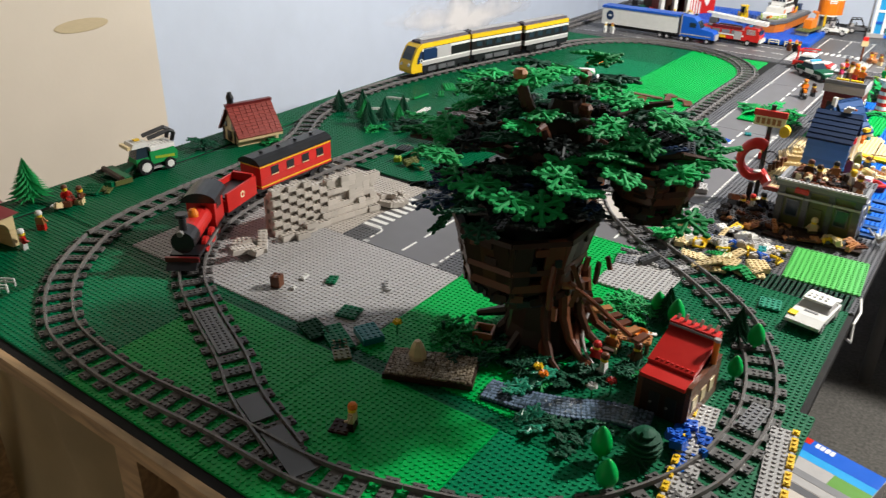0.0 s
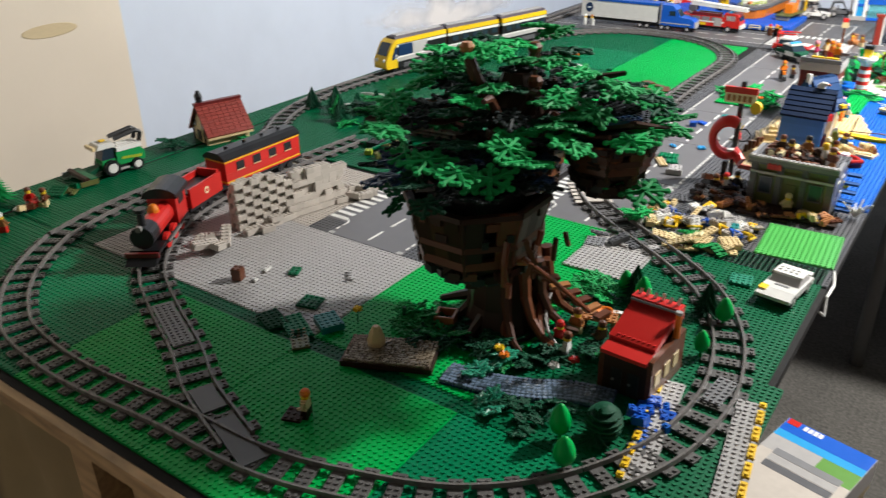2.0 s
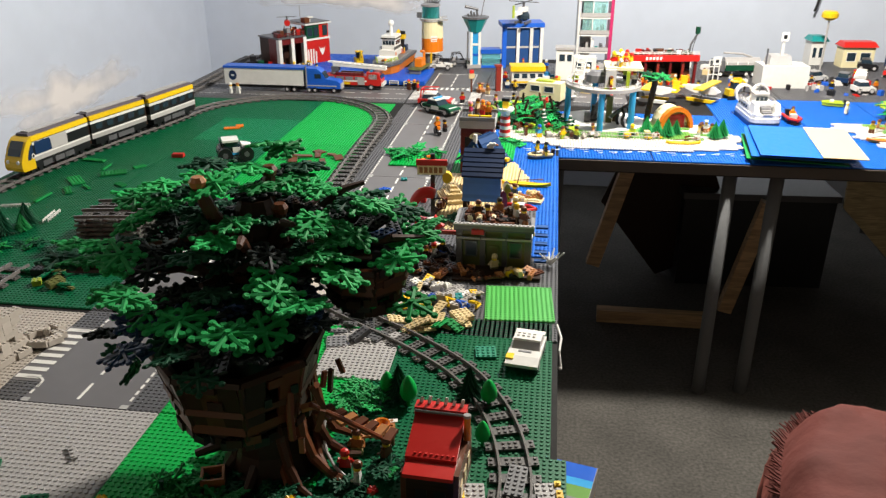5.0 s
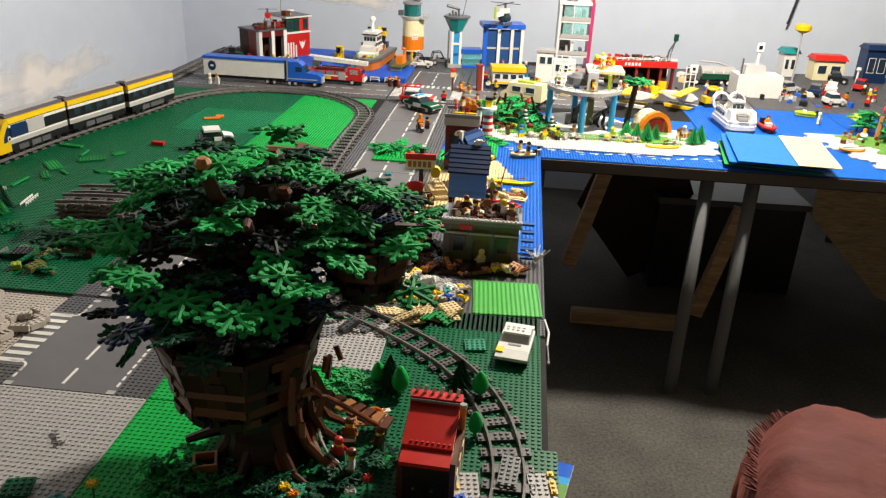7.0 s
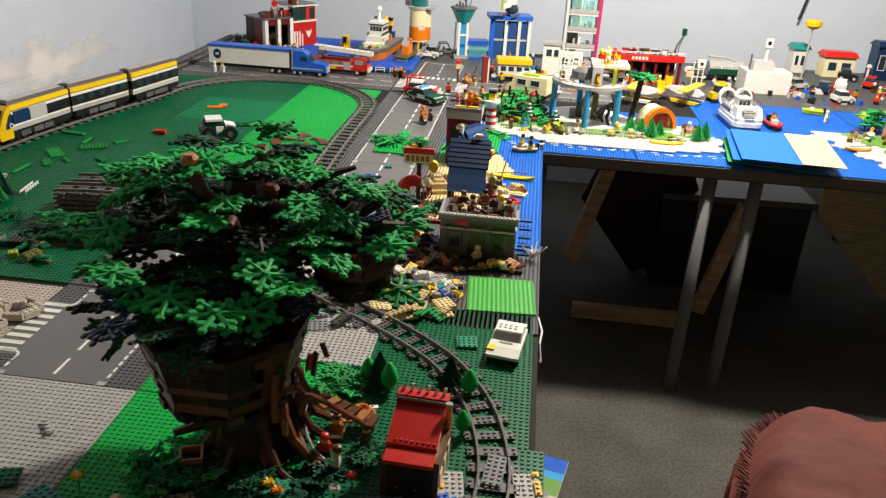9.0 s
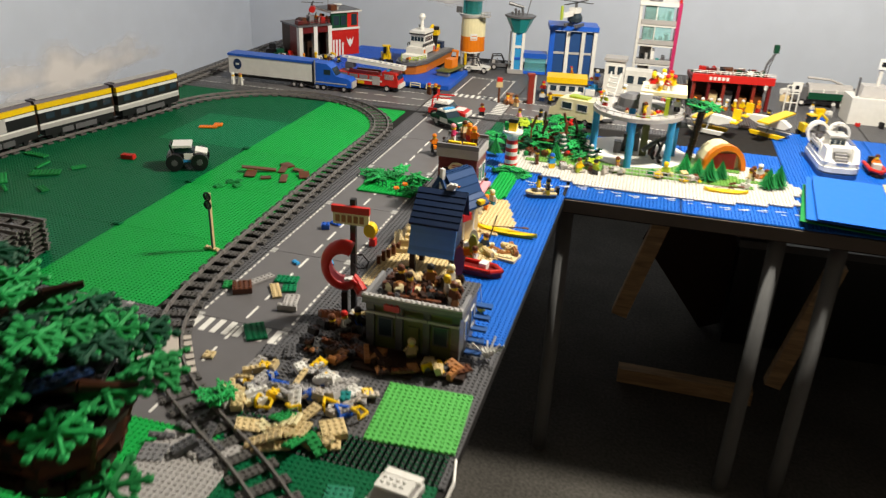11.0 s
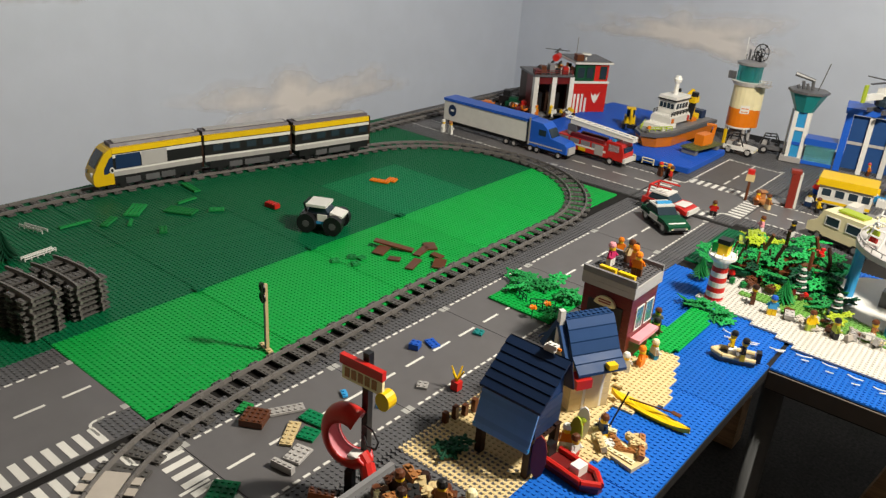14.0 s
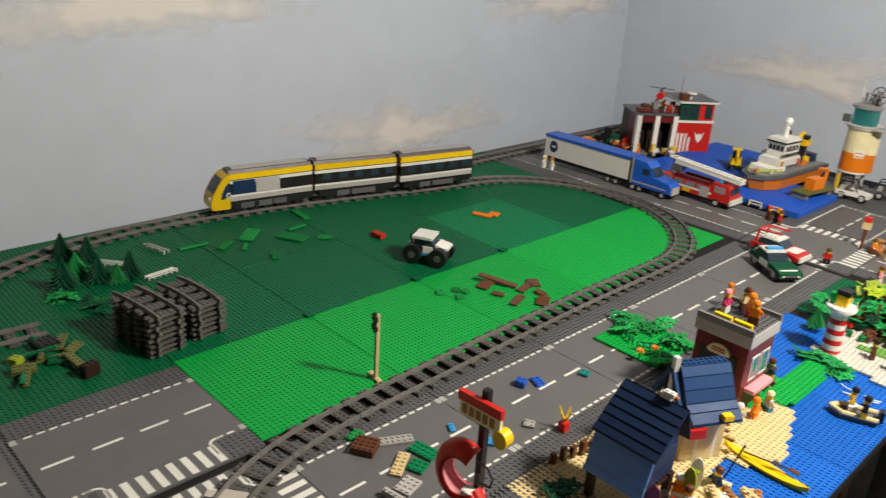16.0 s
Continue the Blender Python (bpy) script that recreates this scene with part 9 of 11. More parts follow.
def control_tower(x, y):
    t = thing("control_tower", "cream and orange toy control tower with glazed cab", "toy building", x, y, Z0 + 0.0018, 0)
    for nm, r0, z0, r1, z1, m, lb in (("foot", 0.030, 0.0, 0.030, 0.045, "mid_grey", ""), ("base_ring", 0.048, 0.0452, 0.048, 0.050, "white", ""), ("lower_drum", 0.047, 0.0502, 0.047, 0.106, "orange", "orange drum"), ("upper_drum", 0.047, 0.1062, 0.045, 0.175, "cream", "cream drum"), ("collar", 0.050, 0.1752, 0.060, 0.188, "white", "")):
        bm = BM()
        lathe(bm, 0, 0, ((r0, z0), (r1, z1)), 20)
        part(nm, bm, m, t, lb)
    for nm, z0, z1, m in (("side_drum", 0.0502, 0.104, "orange"), ("side_drum", 0.1042, 0.174, "cream")):
        bm = BM()
        lathe(bm, 0.032, 0.012, ((0.030, z0), (0.029, z1)), 16)
        part(nm, bm, m, t)
    bm = BM()
    prism(bm, [((0.0478 if k < 5 else 0.0468) * math.cos(q), (0.0478 if k < 5 else 0.0468) * math.sin(q)) for k, q in enumerate([radians(a) for a in (-80, -70, -60, -50, -40, -40, -50, -60, -70, -80)])], "z", 0.094, 0.118)
    pl = part("name_plate", bm, "white", t, "white plate with orange bars")
    for z0 in (0.099, 0.109):
        bm = BM()
        rod(bm, (0.0485 * math.cos(radians(-74)), 0.0485 * math.sin(radians(-74)), z0), (0.0485 * math.cos(radians(-46)), 0.0485 * math.sin(radians(-46)), z0), 0.0016, n=6)
        part("print_bar", bm, "orange", pl)
    for i in range(4):
        a = radians(45 + 90 * i)
        bm = BM()
        rod(bm, (0.045 * math.cos(a), 0.045 * math.sin(a), 0), (0.045 * math.cos(a), 0.045 * math.sin(a), 0.045), 0.006, n=8)
        part("strut", bm, "light_grey", t)
    bm = BM()
    lathe(bm, 0, 0, ((0.044, 0.1882), (0.044, 0.236)), 10)
    part("glass_cab", bm, clear("clear_teal", (0.06, 0.42, 0.42)), t, "teal glazed cab")
    bm = BM()
    lathe(bm, 0, 0, ((0.020, 0.1884), (0.020, 0.2358)), 10)
    part("cab_core", bm, "teal", t)
    bm = BM()
    lathe(bm, 0, 0, ((0.05, 0.2362), (0.05, 0.243), (0.03, 0.248)), 16)
    part("roof", bm, "mid_grey", t)
    for i in range(5):
        bm = BM()
        rod(bm, (-0.03 + 0.012 * i, 0.01, 0.248), (-0.03 + 0.012 * i, 0.01, 0.262 + 0.016 * (i % 2)), 0.004, n=6)
        part("aerial", bm, "dark_grey", t)
    bm = BM()
    rod(bm, (-0.028, 0, 0.248), (-0.03, 0, 0.315), 0.0014, n=5)
    part("mast", bm, "white", t)
    bm = BM()
    c = Vector((0.028, -0.01, 0.275))
    for k in range(12):
        a, b = k * math.tau / 12, (k + 1) * math.tau / 12
        for r in (0.012, 0.026):
            rod(bm, c + Vector((r * math.cos(a), 0, r * math.sin(a))), c + Vector((r * math.cos(b), 0, r * math.sin(b))), 0.0018, n=5)
        if k % 2 == 0:
            rod(bm, c, c + Vector((0.026 * math.cos(a), 0, 0.026 * math.sin(a))), 0.0015, n=5)
    rod(bm, c, (0.028, 0.0, 0.246), 0.003, n=6)
    part("radar_wheel", bm, "black", t, "black spoked radar wheel")
    for s in (-0.058, -0.045):
        boxes("loudspeaker", "dark_grey", t, (s - 0.008, s + 0.004, -0.03, -0.018, 0.190, 0.212))
    rail_fence(t, (0.05, -0.035), (0.085, -0.012), 0.186, 0.012, 4, "light_grey")
    boxes("ledge", "light_grey", t, (0.045, 0.088, -0.04, 0.0, 0.181, 0.1855))
    return t


control_tower(0.018, 2.030).scale = (0.84, 0.84, 1.0)


def police_station(x, y):
    p = thing("police_station", "blue and white toy police station with lookout tower", "toy building", x, y, Z0 + 0.0018, 12)
    # lookout tower
    for px in (0.0, 0.034):
        course_part("tower_pillar", "white", p, px, px + 0.010, 0, 0.012, 0, 0.146)
    boxes("tower_glass", "azure", p, (0.0102, 0.0338, 0.003, 0.009, 0, 0.146))
    boxes("tower_base", "light_grey", p, (-0.012, 0.046, -0.01, 0.05, 0, 0.014))
    bm = BM()
    lathe(bm, 0.022, 0.02, ((0.026, 0.1462), (0.030, 0.156), (0.050, 0.196), (0.052, 0.200)), 8)
    part("lookout", bm, "teal", p, "teal glazed lookout")
    bm = BM()
    lathe(bm, 0.022, 0.02, ((0.056, 0.2002), (0.056, 0.207)), 8)
    part("lookout_roof", bm, "dark_grey", p)
    for k, (px, h) in enumerate(((-0.006, 0.010), (0.006, 0.022), (0.018, 0.016), (0.030, 0.030))):
        bm = BM()
        rod(bm, (px, 0.02, 0.2072), (px - 0.004, 0.02, 0.207 + h), 0.0045, n=7)
        part("roof_fitting", bm, "dark_grey", p)
    bm = BM()
    rod(bm, (0.032, 0.016, 0.234), (-0.022, 0.010, 0.248), 0.0045, 0.0065, 8)
    part("searchlight", bm, "dark_grey", p, "dark roof searchlight")
    bm = BM()
    rod(bm, (0.045, 0.02, 0.207), (0.060, 0.02, 0.285), 0.0016, n=5)
    part("aerial", bm, "dark_grey", p)
    for z in (0.050, 0.092):
        boxes("cross_bar", "blue" if z < 0.06 else "white", p, (0.0102, 0.0338, 0.0, 0.0028, z, z + 0.009))
    for px in (-0.006, 0.044):
        course_part("outer_post", "white", p, px - 0.004, px + 0.002, 0.030, 0.042, 0.0142, 0.146)
    # linking low block
    boxes("low_front", "glass_blue", p, (0.050, 0.128, 0.004, 0.010, 0.01, 0.058))
    boxes("low_plinth", "blue", p, (0.046, 0.128, 0.0, 0.05, 0, 0.0098))
    boxes("low_roof", "blue", p, (0.044, 0.130, -0.004, 0.055, 0.0582, 0.076), label="blue flat roof")
    # main block
    W = 0.17
    for px in (0.0, 0.06, 0.115, W - 0.012):
        course_part("column", "blue" if px == 0.0 else "white", p, 0.132 + px, 0.132 + px + (0.018 if px == 0.0 else 0.013), -0.01, 0.006, 0, 0.165)
    boxes("glass_wall", "navy", p, (0.151, 0.132 + W - 0.013, 0.0, 0.005, 0.01, 0.16))
    boxes("side_wall", "azure", p, (0.132 + W - 0.008, 0.132 + W, 0.0062, 0.09, 0, 0.165))
    boxes("floor_band", "light_grey", p, (0.15, 0.132 + W, -0.002, -0.0002, 0.080, 0.088))
    boxes("roof", "blue", p, (0.128, 0.136 + W, -0.014, 0.094, 0.1652, 0.182), label="blue roof slab")
    return p


police_station(0.1972, 1.9370)


def helicopter(x, y, z, turn):
    h = thing("helicopter", "white and dark toy helicopter with long rotor", "toy aircraft", x, y, z, turn)
    bm = BM()
    n = 8
    lathe(bm, 0, 0, ((0.010, 0.008), (0.020, 0.014), (0.021, 0.024), (0.014, 0.036)), 12)
    part("cabin", bm, "glass_dark", h)
    boxes("engine", "white", h, (-0.02, 0.012, -0.011, 0.011, 0.0362, 0.050))
    boxes("tail", "white", h, (-0.075, -0.0202, -0.005, 0.005, 0.030, 0.042))
    boxes("fin", "lime", h, (-0.085, -0.0752, -0.002, 0.002, 0.026, 0.062))
    boxes("rotor", "black", h, (-0.065, 0.065, -0.003, 0.003, 0.062, 0.064), (-0.003, 0.003, -0.05, 0.05, 0.0645, 0.066))
    boxes("mast", "dark_grey", h, (-0.003, 0.003, -0.003, 0.003, 0.0502, 0.062))
    boxes("skid", "dark_grey", h, (-0.028, 0.024, -0.018, -0.014, 0, 0.008), (-0.028, 0.024, 0.014, 0.018, 0, 0.008))
    return h


helicopter(0.4097, 1.9693, Z0 + 0.184, 70).scale = (1.3, 1.3, 1.3)


def pickup(x, y, turn, body, label, load="black"):
    c = car(x, y, turn, 0.085, 0.046, 0.040, body, "white", "glass_dark", label, wheel=0.0115, nose=0.35)
    bm = BM()
    for s in (1, -1):
        tube(bm, [(-0.036, s * 0.018, 0.028), (-0.034, s * 0.017, 0.052), (0.006, s * 0.016, 0.054)], 0.002, 6)
    tube(bm, [(-0.034, -0.017, 0.052), (-0.034, 0.017, 0.052)], 0.002, 6)
    part("roll_bar", bm, load, c)
    return c


def open_jeep(x, y, turn, body, label):
    """A low open car: tub with seats, flat bonnet, windscreen and a black tube cage."""
    c = thing("open_jeep", label, "toy vehicle", x, y, Z0 + 0.0018, turn, "toy vehicles")
    boxes("chassis", "black", c, (-0.042, 0.042, -0.016, 0.016, 0.008, 0.0135))
    bm = BM()
    box(bm, -0.045, 0.045, -0.0225, 0.0225, 0.0136, 0.0185)
    box(bm, -0.045, 0.012, -0.0225, -0.0190, 0.0186, 0.0260)
    box(bm, -0.045, 0.012, 0.0190, 0.0225, 0.0186, 0.0260)
    box(bm, -0.045, -0.0415, -0.0188, 0.0188, 0.0186, 0.0260)
    part("tub", bm, body, c)
    bm = BM()
    prism(bm, ((0.0122, 0.0187), (0.046, 0.0187), (0.046, 0.0225), (0.0122, 0.0265)), "y", -0.0205, 0.0205)
    part("bonnet", bm, body, c)
    for s in (1, -1):
        boxes("seat", "dark_grey", c, (-0.014, -0.003, s * 0.009 - 0.006, s * 0.009 + 0.006, 0.0187, 0.024), (-0.018, -0.0142, s * 0.009 - 0.006, s * 0.009 + 0.006, 0.0187, 0.038))
        boxes("headlight", "cream", c, (0.0452, 0.0468, s * 0.014 - 0.003, s * 0.014 + 0.003, 0.0150, 0.0185))
        bm = BM()
        tube(bm, [(-0.040, s * 0.020, 0.026), (-0.034, s * 0.018, 0.052), (-0.002, s * 0.018, 0.054), (0.012, s * 0.020, 0.027)], 0.0021, 6)
        part("cage_side", bm, "black", c)
    bm = BM()
    for px, h in ((-0.034, 0.052), (-0.018, 0.053), (-0.002, 0.054)):
        rod(bm, (px, -0.018, h), (px, 0.018, h), 0.0020, n=6)
    part("cage_top", bm, "black", c)
    boxes("spare_box", "light_grey", c, (-0.040, -0.024, -0.012, 0.012, 0.0187, 0.034))
    wheels(c, [(q * 0.028, s * 0.0225) for q in (1, -1) for s in (1, -1)], 0.0115, 0.007, "light_grey")
    return c


open_jeep(0.082, 1.893, 4, "white", "white open toy airport jeep with a black roll cage")
open_jeep(0.152, 1.985, 14, "dark_grey", "dark grey open toy buggy with a black roll cage")
patrol = car(0.182, 1.172, -35, 0.124, 0.054, 0.046, "leaf_dark", "white", "glass_dark", "white and dark green toy police car on the road", wheel=0.0125, trim="light_grey", nose=0.42)
boxes("bonnet", "white", patrol, (0.012, 0.0625, -0.0225, 0.0225, 0.0145, 0.0262, (0.0, 0.012, 0.002, 0.002)))
boxes("door_panel", "white", patrol, (-0.022, 0.012, -0.0276, 0.0276, 0.0152, 0.0282))
boxes("grille", "dark_grey", patrol, (0.0622, 0.0635, -0.015, 0.015, 0.0155, 0.0195))
boxes("light_bar", "azure", patrol, (-0.022, -0.012, -0.018, 0.018, 0.0475, 0.052))
pick = pickup(0.150, 1.262, -4, "red", "red and white toy pickup with a roll bar", "red")
boxes("bonnet_print", "white", pick, (0.016, 0.036, -0.016, 0.016, 0.0262, 0.0272), label="white printed bonnet")
boxes("front_bar", "white", pick, (0.0432, 0.046, -0.020, 0.020, 0.012, 0.022))
pick.scale = (1.35, 1.25, 1.15)
mb = thing("motorbike", "orange toy motorbike with a rider seat", "toy vehicle", 0.205, 0.915, Z0 + 0.0018, 120, "toy vehicles")
for px in (-0.014, 0.014):
    bm = BM()
    rod(bm, (px, -0.004, 0.009), (px, 0.004, 0.009), 0.009, n=14)
    part("wheel", bm, "black", mb)
boxes("frame", "orange", mb, (-0.014, 0.014, -0.004, 0.004, 0.0182, 0.026))
figure(0.205, 0.915, Z0 + 0.018, 120, "orange", "black", "orange")
figure(0.222, 0.955, torso="brown", legs="black", hair="dark_brown", turn=40)


def shrine(x, y):
    g = thing("street_gate", "brick-red toy pillar and small sign beside a fountain", "toy gate", x, y, Z0 + 0.0018, 20)
    course_part("pillar", "brick_red", g, 0.042, 0.060, -0.008, 0.008, 0, 0.088)
    boxes("pillar_edge", "white", g, (0.0602, 0.066, -0.006, 0.006, 0, 0.090))
    boxes("capital", "brick_red", g, (0.038, 0.062, -0.010, 0.010, 0.0882, 0.096))
    bm = BM()
    rod(bm, (-0.05, 0, 0.0), (-0.05, 0, 0.050), 0.0035, n=8)
    part("sign_post", bm, "brown", g)
    boxes("sign", "tan", g, (-0.060, -0.040, -0.0055, 0.004, 0.0502, 0.068))
    boxes("sign_cap", "red", g, (-0.058, -0.042, -0.006, 0.006, 0.0682, 0.080))
    bm = BM()
    lathe(bm, -0.015, 0, ((0.018, 0.0), (0.018, 0.010), (0.010, 0.012), (0.010, 0.026), (0.014, 0.030)), 12)
    part("fountain", bm, "nougat", g)
    boxes("paving", "light_grey", g, (-0.02, 0.066, 0.012, 0.055, 0, 0.0032))
    return g


shrine(0.2951, 1.5129)
for i, (x, y, a, b_, h) in enumerate(((0.2798, 1.4840, "orange", "brown", "brown"), (0.3103, 1.4718, "nougat", "tan", "brown"), (0.2343, 1.3231, "red", "black", "brown"), (0.4103, 1.3371, "black", "white", "black"), (0.3509, 1.3108, "pink", "white", "brown"))):
    figure(x, y, Z0 + 0.002, 55 * i, a, b_, h)


def bus_kiosk(x, y):
    k = thing("camper_bus", "white toy camper bus with a yellow roof", "toy vehicle", x, y, Z0 + 0.0018, 8)
    boxes("chassis", "black", k, (-0.085, 0.085, -0.026, 0.026, 0.008, 0.018))
    boxes("body", "white", k, (-0.09, 0.09, -0.032, 0.032, 0.0182, 0.064))
    windows(k, "y", -0.032, ((-0.08, -0.045), (-0.035, 0.0), (0.01, 0.045), (0.055, 0.085)), 0.036, 0.058, "glass_dark", "white")
    boxes("roof", "yellow", k, (-0.098, 0.098, -0.038, 0.038, 0.0642, 0.082), label="thick yellow roof")
    boxes("stripe", "yellow", k, (-0.0905, 0.0905, -0.0325, 0.0325, 0.020, 0.027))
    wheels(k, [(q, s * 0.032) for q in (-0.055, 0.055) for s in (1, -1)], 0.011, 0.007)
    return k


bus_kiosk(0.4448, 1.6141).scale = (0.66, 1.0, 1.0)
cv = thing("camper_van", "cream toy camper van with grey nose", "toy vehicle", 0.5087, 1.3713, Z0 + 0.0018, 160, "toy vehicles")
boxes("chassis", "black", cv, (-0.07, 0.07, -0.024, 0.024, 0.008, 0.016))
bm = BM()
prism(bm, ((-0.075, 0.0162), (0.075, 0.0162), (0.075, 0.036), (0.055, 0.046), (0.045, 0.072), (-0.075, 0.075)), "y", -0.028, 0.028)
part("body", bm, "cream", cv)
windows(cv, "y", 0.028, ((-0.05, -0.015), (0.0, 0.035)), 0.042, 0.064, "glass_dark", "white")
windows(cv, "y", -0.028, ((-0.05, -0.015), (0.0, 0.035)), 0.042, 0.064, "glass_dark", "white")
boxes("roof_rack", "lime", cv, (-0.04, 0.02, -0.014, 0.014, 0.0752, 0.080))
wheels(cv, [(q, s * 0.028) for q in (-0.045, 0.045) for s in (1, -1)], 0.011, 0.007)


def flat_bed(x, y, turn, cab, label):
    """A small flat-bed truck with a loaded deck."""
    v = thing("flatbed_truck", label, "toy vehicle", x, y, Z0 + 0.0018, turn, "toy vehicles")
    boxes("chassis", "dark_grey", v, (-0.055, 0.055, -0.018, 0.018, 0.008, 0.015))
    stud_deck("bed", "white", v, -0.056, -0.024, 0.0152, 9, 6, P)
    boxes("side_board", "light_grey", v, (-0.056, 0.012, -0.0265, -0.0242, 0.0152, 0.030), (-0.056, 0.012, 0.0242, 0.0265, 0.0152, 0.030))
    boxes("cab", cab, v, (0.020, 0.056, -0.023, 0.023, 0.0152, 0.052, (0.004, 0.010, 0.002, 0.002)))
    boxes("windscreen", "glass_dark", v, (0.0502, 0.0545, -0.018, 0.018, 0.030, 0.044))
    boxes("load", "light_grey", v, (-0.048, -0.016, -0.016, 0.014, 0.0206, 0.044))
    boxes("load", "mid_grey", v, (-0.012, 0.008, -0.018, 0.006, 0.0206, 0.036))
    wheels(v, [(q, s * 0.020) for q in (-0.034, 0.036) for s in (1, -1)], 0.010, 0.007)
    return v


flat_bed(0.5233, 1.5141, 170, "white", "white toy flatbed truck with grey load")
flat_bed(0.5819, 1.4408, 115, "cream", "cream toy flatbed truck beside the camper van")
figure(0.4048, 1.5496, Z0 + 0.002, 30, "yellow", "black", "brown")
figure(0.3750, 1.5761, Z0 + 0.002, 80, "white", "dark_blue", "black")


def glass_tower(x, y):
    g = thing("hospital_tower", "tall white framed toy tower with a red side", "toy building", x, y, Z0 + 0.0018, 3)
    W, D, H = 0.145, 0.09, 0.275
    pale_glass = clear("pale_teal_glass", (0.55, 0.9, 0.88), 0.03)
    for k in range(4):
        z = k * 0.068
        boxes("floor_slab", "white", g, (0, W, 0, D, z, z + 0.012))
        if k > 1:
            boxes("glazing", pale_glass, g, (0.012, W - 0.016, 0.004, 0.006, z + 0.0122, z + 0.0678))
        boxes("back_wall", "light_grey", g, (0.012, W * 0.45, D - 0.008, D - 0.002, z + 0.0122, z + 0.0678))
        boxes("mullion", "white", g, (W * 0.40, W * 0.43, 0.0, 0.010, z + 0.0122, z + 0.0678))
        boxes("balustrade", "light_grey", g, (0.0, W, -0.003, -0.0005, z + 0.008, z + 0.024))
    course_part("left_pillar", "white", g, -0.012, -0.0002, 0, D, 0, H)
    course_part("red_pillar", "magenta", g, W + 0.0002, W + 0.016, 0, D, 0, H + 0.012)
    boxes("roof", "white", g, (-0.014, W + 0.0, -0.004, D, H + 0.0002, H + 0.012))
    bm = BM()
    lathe(bm, 0.05, 0.04, ((0.03, H + 0.012), (0.022, H + 0.026), (0.008, H + 0.035)), 10)
    part("roof_plant", bm, "dark_grey", g)
    bm = BM()
    lathe(bm, W + 0.008, 0.02, ((0.006, H + 0.0122), (0.006, H + 0.024)), 10)
    part("beacon", bm, "red", g)
    for k in range(4):
        for i in range(5):
            boxes("furniture", ("dark_grey", "white", "black", "brown", "teal", "light_grey", "dark_grey")[(3 * i + 2 * k) % 7], g, (0.014 + i * 0.023, 0.028 + i * 0.023, 0.016 + 0.012 * (i % 2), 0.034 + 0.02 * (i % 3), k * 0.068 + 0.0122, k * 0.068 + 0.024 + 0.009 * ((i + k) % 4)))
    return g


glass_tower(0.6407, 1.9662).scale = (0.82, 1.0, 1.0)
low = thing("clinic", "white stepped toy clinic with a green door", "toy building", 0.6064, 1.7553, Z0 + 0.0018, 0)
course_part("block", "white", low, -0.055, 0.01, 0, 0.06, 0, 0.115)
course_part("block", "white", low, 0.012, 0.10, 0.02, 0.08, 0, 0.085)
boxes("roof_slab", "light_grey", low, (-0.06, 0.015, -0.005, 0.065, 0.1152, 0.124))
windows(low, "y", 0.0, ((-0.045, -0.02), (-0.015, 0.006)), 0.07, 0.10, "glass_dark", "white")
windows(low, "y", 0.02, ((0.02, 0.045), (0.055, 0.085)), 0.04, 0.07, "glass_dark", "white")


def red_station(x, y):
    """A long depot: thin pillars, dark open front with shelves, red fascia, models crowded on the roof."""
    r = thing("red_depot", "red roofed toy depot with crowded open front", "toy building", x, y, Z0 + 0.0018, 9)
    for k in range(6):
        course_part("pillar", "dark_red" if k % 2 else "brick_red", r, k * 0.050, k * 0.050 + 0.010, 0, 0.012, 0, 0.078)
    course_part("back_wall", "dark_brown", r, 0, 0.26, 0.08, 0.09, 0, 0.078)
    for k in range(5):
        boxes("bay_shelf", ("brown", "tan", "dark_grey", "nougat", "brown")[k], r, (0.014 + k * 0.050, 0.044 + k * 0.050, 0.030, 0.075, 0.0, 0.030 + 0.010 * (k % 3)))
    boxes("fascia", "red", r, (-0.006, 0.266, -0.008, 0.0, 0.0782, 0.100), label="deep red fascia")
    boxes("roof", "dark_red", r, (-0.006, 0.266, 0.0002, 0.098, 0.0782, 0.092))
    rail_fence(r, (-0.004, -0.004), (0.264, -0.004), 0.100, 0.010, 13, "white")
    # unreadable lettering
    for k in range(5):
        boxes("letter_bar", "white", r, (0.05 + k * 0.014, 0.059 + k * 0.014, -0.0088, -0.0081, 0.084, 0.094))
    bm = BM()
    tube(bm, [(0.235, 0.04, 0.092), (0.24, 0.04, 0.13), (0.262, 0.04, 0.165)], 0.004, 7)
    tube(bm, [(0.247, 0.04, 0.092), (0.25, 0.04, 0.125), (0.262, 0.04, 0.165)], 0.002, 5)
    part("crane", bm, "dark_grey", r)
    boxes("hook", "leaf_dark", r, (0.254, 0.270, 0.034, 0.046, 0.1652, 0.188))
    return r


red_station(0.838, 1.715).scale = (0.95, 1.0, 1.1)
heap(0.955, 1.780, 0.115, 0.030, 60, ["red", "dark_red", "black", "white", "leaf_dark", "light_grey", "brown"], 71, z=Z0 + 0.104, sizes=((1, 1), (1, 2), (2, 2), (1, 4), (1, 3)), tall=0.8, merged="red, black and white toy models crowded on the depot roof")
rnd = random.Random(71)
for i in range(9):
    figure(0.853 + 0.025 * i, 1.695 + 0.005 * i, Z0 + 0.002, 40 * i, rnd.choice(("orange", "white", "yellow", "red")), rnd.choice(("brown", "red", "orange")), rnd.choice(("white", "brown", "orange")))


